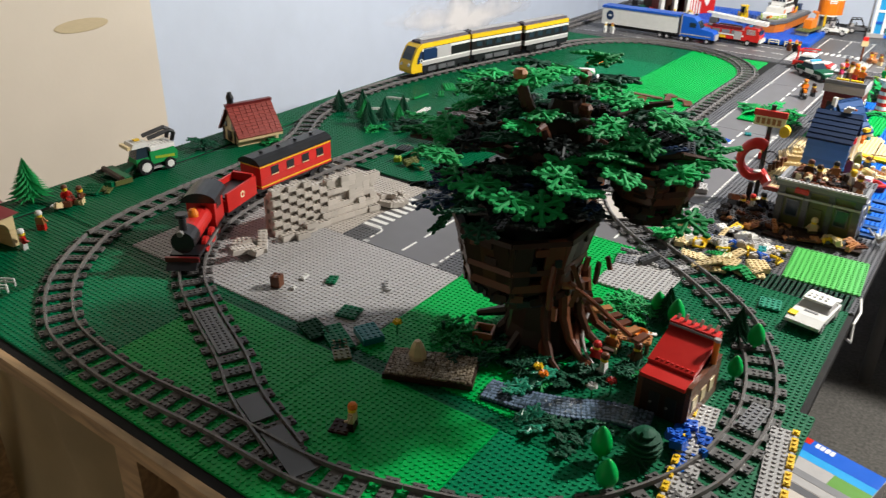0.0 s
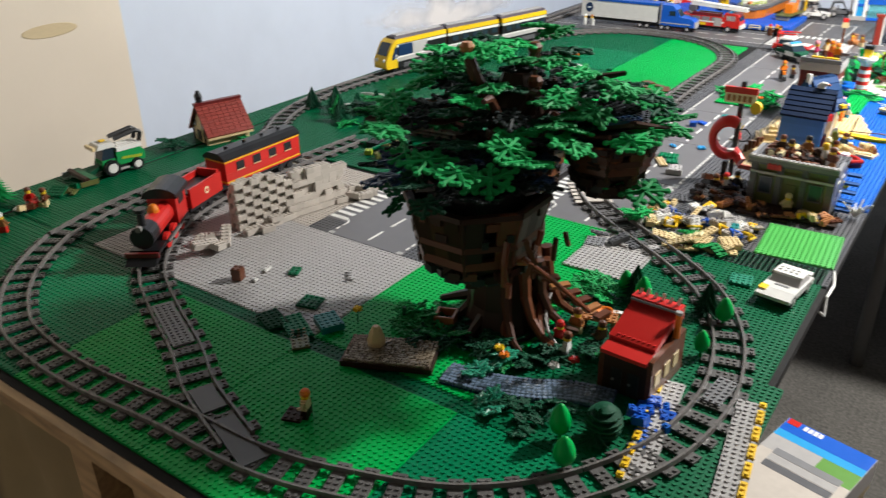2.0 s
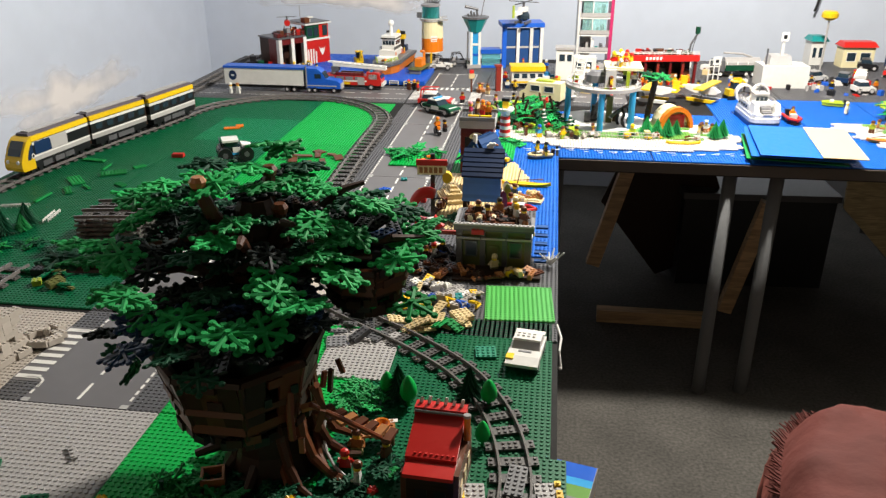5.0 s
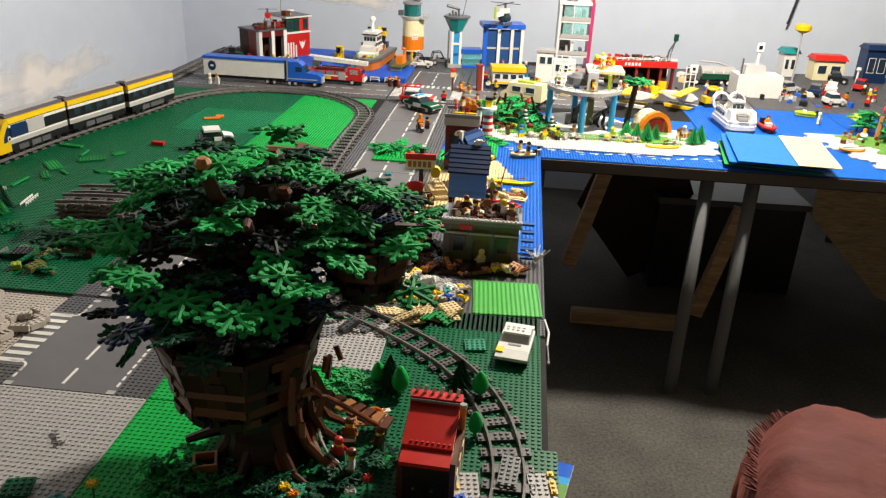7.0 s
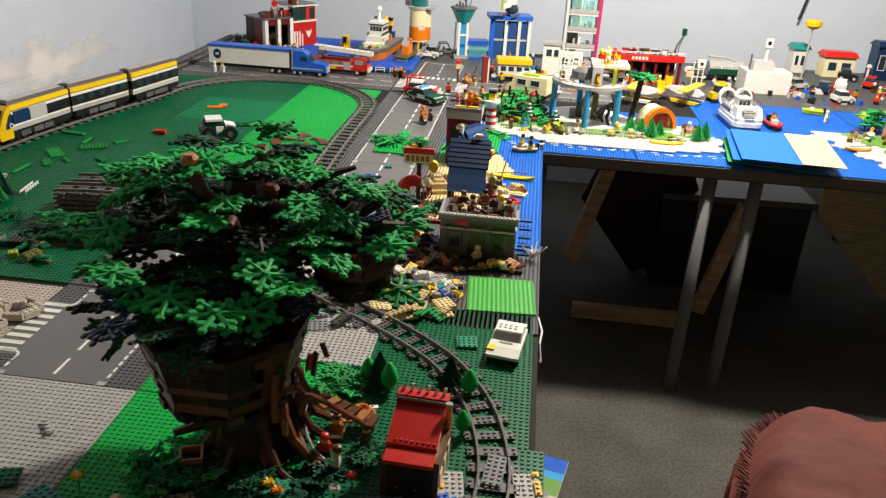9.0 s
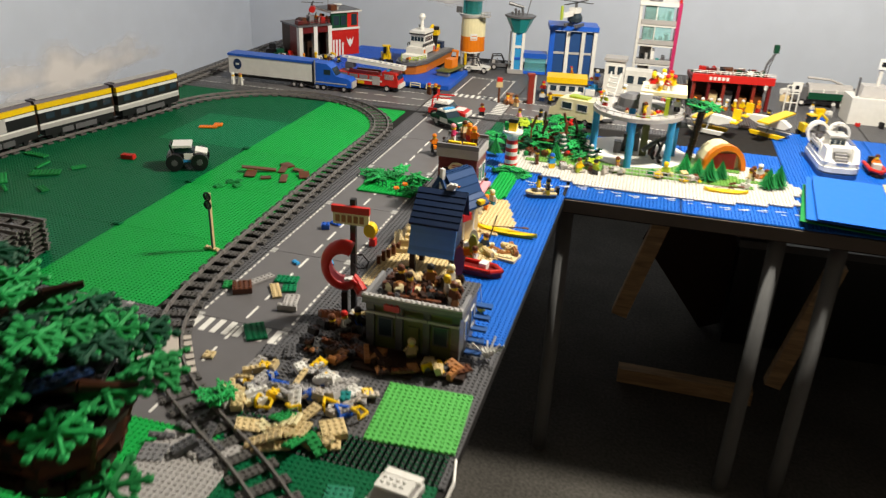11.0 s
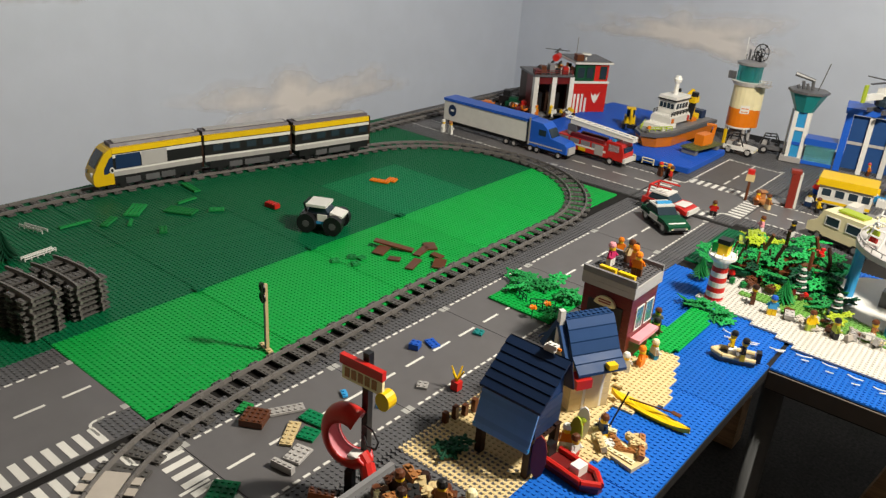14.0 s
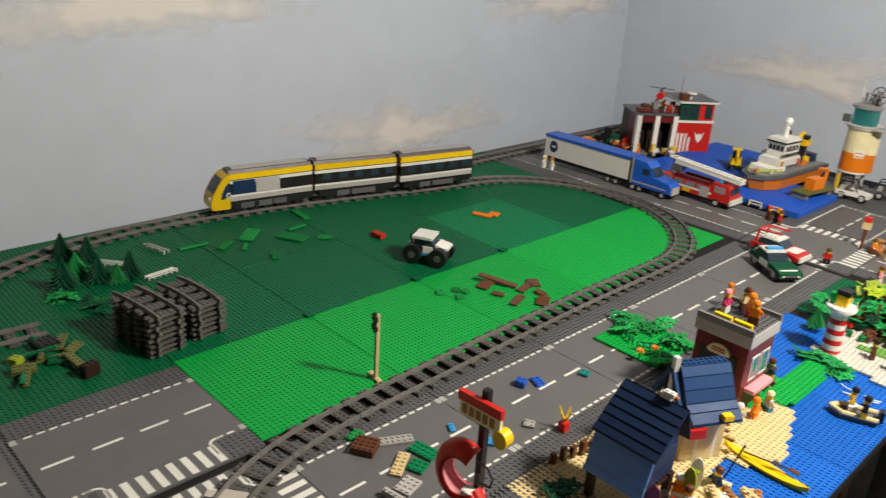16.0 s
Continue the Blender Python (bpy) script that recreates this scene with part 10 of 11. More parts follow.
def float_plane(x, y, turn):
    p = thing("seaplane", "yellow and white toy seaplane on floats", "toy aircraft", x, y, Z0 + 0.004, turn)
    for s in (1, -1):
        bm = BM()
        prism(bm, ((-0.045, 0.0), (0.04, 0.0), (0.055, 0.010), (-0.05, 0.010)), "y", s * 0.024 - 0.006, s * 0.024 + 0.006)
        part("float", bm, "white" if s > 0 else "yellow", p)
        bm = BM()
        rod(bm, (0.0, s * 0.024, 0.010), (0.0, s * 0.01, 0.026), 0.0022, n=5)
        part("strut", bm, "mid_grey", p)
    bm = BM()
    prism(bm, ((-0.075, 0.040), (-0.03, 0.026), (0.045, 0.026), (0.058, 0.036), (0.035, 0.050), (-0.02, 0.052), (-0.075, 0.048)), "y", -0.011, 0.011)
    part("fuselage", bm, "white", p)
    boxes("wing", "yellow", p, (-0.005, 0.028, -0.09, 0.09, 0.0522, 0.057), label="yellow wing")
    boxes("tail_fin", "yellow", p, (-0.085, -0.062, -0.003, 0.003, 0.0482, 0.078))
    boxes("tailplane", "yellow", p, (-0.084, -0.064, -0.03, 0.03, 0.041, 0.044))
    return p


float_plane(1.066, 1.468, -30)
excavator(1.1760, 1.5241, 20)
float_plane(0.8937, 1.4377, 160)


def lattice_gate(x, y, h=0.085):
    g = thing("barrier_gate", "white open toy gate frame with a sign", "toy gate", x, y, Z0 + 0.0018, 10)
    bm = BM()
    for px in (0, 0.02, 0.04):
        rod(bm, (px, 0, 0), (px, 0, h), 0.0025, n=6)
    for z in (h * 0.35, h * 0.7, h):
        rod(bm, (0, 0, z), (0.04, 0, z), 0.002, n=6)
    part("frame", bm, "white", g)
    boxes("sign", "white", g, (0.012, 0.044, -0.004, -0.0022, h * 0.78, h * 1.15))
    boxes("sign_mark", "black", g, (0.022, 0.034, -0.0048, -0.0042, h * 0.88, h * 1.02))
    return g


lattice_gate(1.135, 1.790)


def tanker(x, y, turn):
    t = thing("tanker_truck", "green and white toy tanker lorry", "toy vehicle", x, y, Z0 + 0.0018, turn, "toy vehicles")
    boxes("chassis", "black", t, (-0.09, 0.085, -0.022, 0.022, 0.010, 0.02))
    bm = BM()
    rod(bm, (-0.09, 0, 0.048), (0.05, 0, 0.048), 0.027, n=14)
    part("tank", bm, "light_grey", t)
    boxes("green_band", "leaf_dark", t, (-0.088, 0.048, -0.0275, 0.0275, 0.026, 0.048))
    for k in range(4):
        boxes("tank_hoop", "white", t, (-0.082 + k * 0.041, -0.078 + k * 0.041, -0.028, 0.028, 0.049, 0.060))
    bm = BM()
    tube(bm, [(-0.06, 0.0, 0.075), (-0.02, 0.0, 0.088), (0.055, 0.0, 0.092)], 0.004, 6)
    part("hose_boom", bm, "light_grey", t)
    boxes("cab", "dark_grey", t, (0.053, 0.092, -0.026, 0.026, 0.0202, 0.066))
    boxes("cab_window", "glass_dark", t, (0.0925, 0.0938, -0.02, 0.02, 0.042, 0.060))
    wheels(t, [(q, s * 0.026) for q in (-0.065, -0.038, 0.065) for s in (1, -1)], 0.0125, 0.007, "white")
    return t


tanker(1.262, 1.925, 188)


def white_hangar(x, y):
    w = thing("white_hangar", "white toy hangar with a grey stepped roof", "toy building", x, y, Z0 + 0.0018, 5)
    course_part("wall", "white", w, 0, 0.20, 0, 0.10, 0, 0.082)
    boxes("roof", "light_grey", w, (0.03, 0.13, 0.02, 0.09, 0.0822, 0.115, (0.008, 0.008, 0.008, 0.008)))
    boxes("roof_pipe", "dark_grey", w, (0.018, 0.024, 0.03, 0.036, 0.0822, 0.14))
    boxes("sign_post", "white", w, (0.085, 0.097, 0.05, 0.058, 0.1152, 0.165))
    boxes("sign_board", "white", w, (0.076, 0.108, 0.046, 0.0498, 0.165, 0.198))
    boxes("sign_mark", "black", w, (0.084, 0.100, 0.0448, 0.0458, 0.174, 0.188))
    return w


white_hangar(1.315, 1.7114).scale = (0.86, 1.0, 1.0)
rnd = random.Random(91)
# parked machines and stalls behind the hangar
for i, (x, y, l, m, tp) in enumerate(((1.5466, 1.8460, 0.09, "white", "light_grey"), (1.6460, 1.8282, 0.07, "dark_blue", "mid_grey"), (1.7209, 1.8718, 0.07, "light_grey", "white"), (1.6646, 1.6713, 0.075, "white", "white"), (1.8796, 1.9969, 0.09, "red", "red"), (1.8334, 2.1266, 0.08, "black", "dark_grey"), (2.0276, 1.9086, 0.08, "azure", "white"))):
    car(x, y, rnd.uniform(0, 360) if i != 3 else 10, l, 0.044, 0.05, m, tp, "glass_dark", f"{m.replace('_', ' ')} small parked toy car", wheel=0.011)
for x, y, m, rf, h, w in ((1.7401, 2.1627, "cream", "red", 0.085, 0.13), (1.6211, 2.2033, "white", "teal", 0.10, 0.06), (1.9451, 2.1668, "dark_blue", "dark_blue", 0.14, 0.10), (2.0555, 2.0519, "brick_red", "dark_blue", 0.11, 0.09)):
    s = thing("market_shop", f"{m.replace('_', ' ')} toy shop with {rf.replace('_', ' ')} roof", "toy building", x, y, Z0 + 0.0018, 6, "far shops")
    course_part("wall", m, s, 0, w, 0, 0.07, 0, h)
    bm = BM()
    box(bm, -0.008, w + 0.008, -0.012, 0.078, h + 0.0002, h + 0.02, (0.01, 0.01, 0.02, 0.02))
    part("roof", bm, rf, s)
    windows(s, "y", 0.0, ((w * 0.12, w * 0.42), (w * 0.55, w * 0.88)), h * 0.3, h * 0.75, "glass_dark", "white")
sg = thing("pole_sign", "tall toy pole with a yellow round sign", "toy sign", 1.6398, 2.1037, Z0 + 0.0018, 0)
bm = BM()
rod(bm, (0, 0, 0), (0, 0, 0.20), 0.004, n=8)
part("pole", bm, "light_grey", sg)
bm = BM()
lathe(bm, 0, 0, ((0.014, 0.2), (0.032, 0.212), (0.032, 0.228), (0.024, 0.236)), 14)
part("sign_drum", bm, "yellow", sg)
lp = thing("street_lamp", "white slim toy street lamp", "toy lamp", 1.8611, 2.0079, Z0 + 0.0018, 0)
bm = BM()
lathe(bm, 0, 0, ((0.012, 0), (0.005, 0.006), (0.004, 0.075), (0.011, 0.08), (0.008, 0.09)), 12)
part("post", bm, "white", lp)

# ---- beach and jungle on the wing ----
def shore(name, rows, mat, label, z):
    """A flat ragged piece of shore, of studded strips two studs deep along the wing's front edge."""
    bm = BM()
    for v, a, b in rows:
        brick(bm, round(a / S) * S, v, 0, max(1, round((b - a) / S)), 2, P)
    x, y = wing(0, 0)
    return solo(name, bm, C(mat), label, "toy terrain", pose(x, y, z, 0, 0, SK))


sand_rows, grass_rows = [], []
for k in range(22):
    v = 0.082 + k * 2 * S
    wob = 0.02 * math.sin(k * 0.9)
    a = -0.17 + 0.012 * math.sin(k * 1.3) + max(0.0, (4 - k) * 0.045)
    b = 0.53 + wob - max(0.0, (3 - k) * 0.05) - max(0.0, (k - 12) * 0.02)
    sand_rows.append((v, a, b))
    if k > 6:
        grass_rows.append((v, a + 0.08 + 0.03 * math.cos(k * 1.9), b - 0.13 - 0.04 * math.sin(k * 1.7)))
shore("beach", sand_rows, "shell", "pale sandy toy beach with a ragged shoreline", Z0 + 0.0018)
shore("meadow", grass_rows, "moss", "mossy green toy meadow above the beach", Z0 + 0.0050)
right = []
for k in range(26):
    v = 0.03 + k * 2 * S
    right.append((v, 0.99 - 0.006 * k + 0.02 * math.sin(k * 1.1), 1.45))
shore("beach", right, "shell", "pale sandy toy beach with a ragged shoreline", Z0 + 0.0018)
shore("meadow", [(v + 0.05, a + 0.10, b) for v, a, b in right[2:-4]], "moss", "mossy green toy meadow above the beach", Z0 + 0.0050)
foam = thing("surf_line", "thin white printed surf lines along the toy shore", "toy water", *wing(0, 0), Z0 + 0.0018, SK)
for k, off in enumerate((0.0, 0.013)):
    bm = BM()
    for seg in range(16):
        u0 = -0.10 + seg * 0.040 + 0.011 * k
        pts = [(u0 + 0.004 * i, 0.064 - off + 0.009 * math.sin((u0 + 0.004 * i) * 30 + k) + 0.0025 * math.sin((u0 + 0.004 * i) * 160), 0.0022) for i in range(7 if k == 0 else 4)]
        tube(bm, pts, 0.0011, 5)
    part("crest", bm, "white", foam)["kind"] = "stuff"


def jungle(x, y):
    j = thing("jungle_hill", "dark green toy jungle hill on brown rock", "toy terrain", x, y, Z0 + 0.008, 0)
    for k, (r, z) in enumerate(((0.085, 0.0), (0.060, 0.0123), (0.036, 0.0246))):
        bm = BM()
        prism(bm, [(r * (1 + 0.15 * math.sin(5 * a + k)) * math.cos(a), r * 0.9 * (1 + 0.15 * math.cos(3 * a)) * math.sin(a)) for a in [q * math.tau / 14 for q in range(14)]], "z", z, z + 0.012)
        part("rock", bm, "brown" if k else "dark_green", j)
    rnd = random.Random(3)
    for i in range(9):
        a, q = i * 2.4 + 0.5, 0.085 * math.sqrt((i + 0.5) / 9)
        bm = BM()
        brick(bm, -2.5 * S, -1.5 * S, 0, 5, 3, P)
        pl = part("plate", bm, rnd.choice(("leaf", "green", "leaf_dark")), j)
        pl.matrix_basis = pose(q * math.cos(a), q * math.sin(a), 0.036 - 0.024 * (q / 0.085) ** 2, 0, 0, rnd.choice((0, 90, 30)))
    for i in range(20):
        a, q = i * 2.4, 0.09 * math.sqrt(i / 20)
        piece("leaf", rnd.choice((LEAF, LEAF_DARK, LEAF, LEAF_BRIGHT)), j, pose(q * math.cos(a), q * math.sin(a), 0.042 - 0.028 * (q / 0.09) ** 2 + rnd.uniform(0, 0.012), rnd.uniform(-20, 20), rnd.uniform(-20, 20), rnd.uniform(0, 360)))
    for k in range(6):
        a = k * 1.05
        bm = BM()
        tube(bm, [(0.055 * math.cos(a), 0.05 * math.sin(a), 0.01), (0.06 * math.cos(a + 0.1), 0.055 * math.sin(a + 0.1), 0.045), (0.05 * math.cos(a + 0.2), 0.05 * math.sin(a + 0.2), 0.075)], 0.004, 6)
        part("tree_trunk", bm, "brown" if k % 2 else "dark_brown", j)
    return j


jungle(0.4841, 1.1078)
heap(0.6070, 0.9303, 0.10, 0.018, 22, ["light_grey", "stone", "tan", "brown", "shell"], 151, z=Z0 + 0.006, sizes=((1, 1), (1, 2), (2, 2)), tall=0.5)
heap(0.5087, 1.0184, 0.09, 0.03, 18, ["red", "dark_red", "brown", "dark_brown", "lime", "white"], 152, z=Z0 + 0.008, sizes=((1, 1), (1, 2), (2, 2)), tall=0.8)
heap(0.8553, 0.9503, 0.12, 0.03, 22, ["brown", "tan", "light_grey", "leaf", "yellow", "shell"], 153, z=Z0 + 0.007, sizes=((1, 1), (1, 2), (2, 2)), tall=0.6)
heap(0.4296, 1.0115, 0.06, 0.03, 10, ["brown", "dark_brown", "red", "leaf"], 154, z=Z0 + 0.006, sizes=((1, 1), (1, 2), (2, 2)), tall=0.8)
for k, (bx_, by_) in enumerate(((0.4249, 1.1535), (0.4592, 1.1710), (0.4886, 1.1840), (0.3953, 1.1454))):
    bush(bx_, by_, Z0 + 0.03, n=4, r=0.024, h=0.030, meshes=(LEAF_LIME, LEAF_BRIGHT), label="yellow green leafy toy bush on the jungle hill", seed=300 + k)
for k, (bx_, by_) in enumerate(((0.5382, 1.0563), (0.5677, 1.0744), (0.5081, 1.0464), (0.4640, 1.0390), (0.5874, 1.0344))):
    bush(bx_, by_, Z0 + 0.006, n=4, r=0.026, h=0.022, meshes=(LEAF_DARK, LEAF), label="dark green toy jungle plant of moulded leaves", seed=320 + k)
jungle(0.4100, 1.0712).scale = (0.6, 0.6, 0.7)
for x, y in ((0.518, 1.035), (0.598, 0.972)):
    pt = thing("striped_tree", "dark green toy cone tree with white frosted rings", "toy tree", x, y, Z0 + 0.0115, 0, "toy pines")
    for k in range(9):
        bm = BM()
        lathe(bm, 0, 0, ((0.0135 - 0.0011 * k, 0.0055 * k), (0.0150 - 0.0012 * k, 0.0055 * k + 0.0024), (0.0115 - 0.0011 * k, 0.0055 * k + 0.0053)), 12)
        part("ring", bm, "leaf_dark" if k % 2 else "light_grey", pt)
par = thing("parrot", "small red toy bird on the jungle hill", "toy bird", 0.522, 1.112, Z0 + 0.062, 40)
boxes("body", "red", par, (-0.005, 0.005, -0.004, 0.004, 0, 0.012))
boxes("wing", "red", par, (-0.004, 0.003, -0.012, -0.0042, 0.004, 0.009), (-0.004, 0.003, 0.0042, 0.012, 0.004, 0.009))
boxes("head", "red", par, (0.0, 0.007, -0.003, 0.003, 0.0122, 0.017))
car(0.3954, 1.1698, 20, 0.085, 0.05, 0.045, "lime", "lime", "glass_dark", "lime green toy buggy by the jungle", wheel=0.013)
for x, y, n, ms in ((0.3706, 1.1125, 8, (LEAF_LIME, LEAF_BRIGHT)), (0.4495, 1.1960, 8, (LEAF_LIME, LEAF)), (0.5283, 1.1934, 7, (LEAF, LEAF_DARK)), (0.3400, 1.0461, 6, (LEAF, LEAF_BRIGHT)), (0.5628, 1.0060, 5, (LEAF,)), (0.6070, 0.9647, 4, (LEAF_LIME,)), (0.3559, 1.2210, 6, (LEAF_LIME,))):
    bush(x, y, Z0 + 0.006, n=max(3, n // 2), r=0.026, h=0.034, meshes=ms, label="tall green toy jungle plant of moulded leaves")
for x, y, h in ((0.5087, 0.9790, 0.05), (0.3548, 0.9662, 0.045), (0.8553, 0.9796, 0.055), (0.8841, 0.9681, 0.06), (0.8265, 1.0009, 0.055), (1.0197, 0.9672, 0.055), (1.0434, 0.9849, 0.06), (0.9128, 0.9957, 0.05)):
    pine(x, y, Z0 + 0.006, h, "leaf")


def ring_deck(x, y):
    d = thing("viewing_deck", "round grey toy deck on azure pillars", "toy building", x, y, Z0 + 0.008, 0)
    for a in (176, 266, 326, 20, 100):
        q = radians(a)
        bm = BM()
        rod(bm, (0.104 * math.cos(q), 0.104 * math.sin(q), 0), (0.104 * math.cos(q), 0.104 * math.sin(q), 0.118), 0.0095, n=12)
        part("pillar", bm, "azure", d, "azure round pillar")
    bm = BM()
    n, r0, r1 = 36, 0.070, 0.115
    rings = [[bm.verts.new((r * math.cos(i * math.tau / n), r * math.sin(i * math.tau / n), z)) for i in range(n)] for r, z in ((r1, 0.1182), (r1, 0.128), (r0, 0.128), (r0, 0.1182))]
    for k in range(4):
        for i in range(n):
            j = (i + 1) % n
            bm.faces.new((rings[k][i], rings[k][j], rings[(k + 1) % 4][j], rings[(k + 1) % 4][i]))
    part("ring", bm, "light_grey", d, "light grey ring walkway")
    bm = BM()
    for i in range(30):
        a, b = i * math.tau / 30, (i + 1) * math.tau / 30
        rod(bm, (0.112 * math.cos(a), 0.112 * math.sin(a), 0.128), (0.112 * math.cos(a), 0.112 * math.sin(a), 0.137), 0.001, n=4)
        rod(bm, (0.112 * math.cos(a), 0.112 * math.sin(a), 0.137), (0.112 * math.cos(b), 0.112 * math.sin(b), 0.137), 0.0012, n=4)
    part("railing", bm, "light_grey", d)
    bm = BM()
    prism(bm, [(0.14 * math.cos(q), 0.13 * math.sin(q) + 0.03) for q in [i * math.tau / 16 for i in range(16)]], "z", 0.0, 0.0032)
    part("floor", bm, "white", d, "pale round floor")
    for k in range(5):
        boxes("exhibit", ("dark_grey", "black", "mid_grey", "olive", "brown")[k], d, (-0.05 + k * 0.022, -0.032 + k * 0.022, 0.0 + 0.018 * (k % 3), 0.02 + 0.018 * (k % 3), 0.0034, 0.034 + 0.017 * (k % 4)))
    bm = BM()
    tube(bm, [(-0.03, 0.03, 0.004), (-0.012, 0.02, 0.05), (0.015, 0.025, 0.085), (0.03, 0.03, 0.104)], 0.009, 8)
    part("core", bm, "dark_grey", d, "dark twisted support column")
    boxes("gatehouse", "white", d, (0.0, 0.03, -0.09, -0.075, 0.1282, 0.185))
    boxes("gate_arch", "black", d, (0.009, 0.021, -0.0912, -0.0902, 0.14, 0.165))
    boxes("gate_sill", "lime", d, (-0.002, 0.032, -0.0925, -0.0903, 0.1284, 0.134))
    for k in range(7):
        bm = BM()
        rod(bm, (-0.092 + 0.002 * k, -0.055 + 0.006 * k, 0.137 + 0.011 * k), (-0.070 + 0.002 * k, -0.065 + 0.006 * k, 0.137 + 0.011 * k), 0.0018, n=5)
        part("ladder_rung", bm, "white", d)
    for px, py in ((-0.093, -0.054), (-0.069, -0.066)):
        bm = BM()
        rod(bm, (px, py, 0.128), (px + 0.014, py + 0.042, 0.215), 0.0018, n=5)
        part("ladder_rail", bm, "white", d)
    boxes("lime_post", "lime", d, (0.062, 0.072, -0.066, -0.056, 0.1282, 0.175))
    boxes("canopy", "cream", d, (0.0, 0.11, -0.05, 0.06, 0.1752, 0.184), label="cream canopy")
    for px, py in ((0.005, -0.045), (0.105, 0.055), (0.005, 0.055)):
        bm = BM()
        rod(bm, (px, py, 0.118), (px, py, 0.175), 0.004, n=6)
        part("canopy_post", bm, "dark_grey", d)
    bm = BM()
    lathe(bm, -0.02, 0.02, ((0.038, 0.129), (0.034, 0.15), (0.018, 0.160)), 12)
    part("dome", bm, "dark_grey", d, "dark grey dome")
    return d


ring_deck(0.6944, 1.0870)
rnd = random.Random(101)
for i in range(10):
    a = i * 0.7
    figure(0.6944 + 0.092 * math.cos(a), 1.0870 + 0.092 * math.sin(a), Z0 + 0.137, 50 * i, rnd.choice(("red", "yellow", "white", "black", "lime")), rnd.choice(("black", "white", "red")), rnd.choice(("brown", "white", "black"))) if i % 2 else None
    figure(0.714 + rnd.uniform(0, 0.07), 1.052 + rnd.uniform(0, 0.08), Z0 + 0.193, 50 * i, rnd.choice(("red", "yellow", "white", "yellow")), rnd.choice(("yellow", "white", "red")), rnd.choice(("red", "white", "yellow")))
palm = thing("palm_tree", "toy palm tree with brown trunk and fronds", "toy tree", 0.8313, 1.0790, Z0 + 0.008, 0)
bm = BM()
for k in range(9):
    rod(bm, (0.002 * k, 0, k * 0.017), (0.002 * (k + 1), 0, (k + 1) * 0.017), 0.008, 0.010, 8)
part("trunk", bm, "dark_brown", palm)
for k in range(7):
    a = k * math.tau / 7
    piece("frond", (LEAF, LEAF_DARK)[k % 2], palm, pose(0.018 + 0.020 * math.cos(a), 0.020 * math.sin(a), 0.156 - 0.004 * (k % 3), -18 * math.sin(a), 18 * math.cos(a), 51 * k) @ Matrix.Scale(1.2, 4))
# dark toy skeleton under the ring deck
sk = thing("dinosaur_skeleton", "dark grey toy skeleton standing under the round deck", "toy model", 0.762, 1.060, Z0 + 0.0115, 30)
bm = BM()
tube(bm, [(-0.05, 0.0, 0.030), (-0.02, 0.0, 0.050), (0.012, 0.0, 0.062), (0.032, 0.0, 0.090), (0.045, 0.0, 0.096)], 0.006, 7)
part("spine", bm, "dark_grey", sk)
for q in (-0.012, 0.008):
    for sd in (1, -1):
        bm = BM()
        tube(bm, [(q, sd * 0.004, 0.055), (q + 0.004, sd * 0.014, 0.038), (q - 0.004, sd * 0.015, 0.016), (q + 0.006, sd * 0.016, 0.0)], 0.004, 6)
        part("limb", bm, "black", sk)
boxes("skull", "dark_grey", sk, (0.040, 0.066, -0.008, 0.008, 0.088, 0.102, (0.0, 0.008, 0.002, 0.002)))


def tent(x, y):
    t = thing("dome_tent", "orange and white toy dome tent with red door", "toy tent", x, y, Z0 + 0.008, 20)
    bm = BM()
    prism(bm, [(0.052 * math.cos(radians(q)), 0.062 * math.sin(radians(q))) for q in range(0, 181, 20)], "y", 0.012, 0.065)
    part("canvas", bm, "cream", t)
    bm = BM()
    prism(bm, [(0.056 * math.cos(radians(q)), 0.066 * math.sin(radians(q))) for q in range(0, 181, 20)] + [(-0.046, 0.0), ] + [(0.044 * math.cos(radians(q)), 0.052 * math.sin(radians(q))) for q in range(180, -1, -20)], "y", -0.006, 0.012)
    part("porch", bm, "orange", t, "orange porch hoop")
    boxes("door", "red", t, (-0.030, 0.030, 0.0055, 0.0115, 0.0, 0.040))
    return t


tent(0.922, 1.066)
for i, (x, y, a, b_, h) in enumerate(((0.9887, 1.0106, "brown", "tan", "brown"), (1.0053, 1.0356, "white", "nougat", "white"), (0.9792, 0.9917, "tan", "white", "brown"), (1.0149, 0.9964, "orange", "white", "brown"), (0.5776, 0.9069, "yellow", "lime", "brown"), (0.6168, 0.9102, "lime", "black", "black"), (0.5087, 0.9149, "azure", "yellow", "blue"), (0.4687, 0.9313, "brown", "brown", "dark_brown"), (0.7812, 0.9583, "lime", "black", "yellow"), (0.6657, 0.9521, "nougat", "tan", "brown"), (1.5004, 1.0974, "lime", "brown", "brown"), (1.5239, 1.1157, "nougat", "white", "brown"), (1.5801, 1.1519, "white", "leaf", "orange"), (1.5050, 1.3406, "cream", "cream", "cream"))):
    figure(x, y, Z0 + 0.006, 80 * i, a, b_, h)
kayak(0.9222, 0.9025, 5, "yellow", 0.10, "yellow toy kayak on the sandy beach")
kayak(1.4957, 1.0100, 5, "orange", 0.08, "orange toy kayak on the sandy beach")
fence_w = thing("wire_fence", "pale grey toy mesh fence along the beach", "toy fence", 0.6364, 0.9241, Z0 + 0.006, SK)
rail_fence(fence_w, (0.0, 0.0), (0.22, 0.0), 0, 0.020, 14, "light_grey")


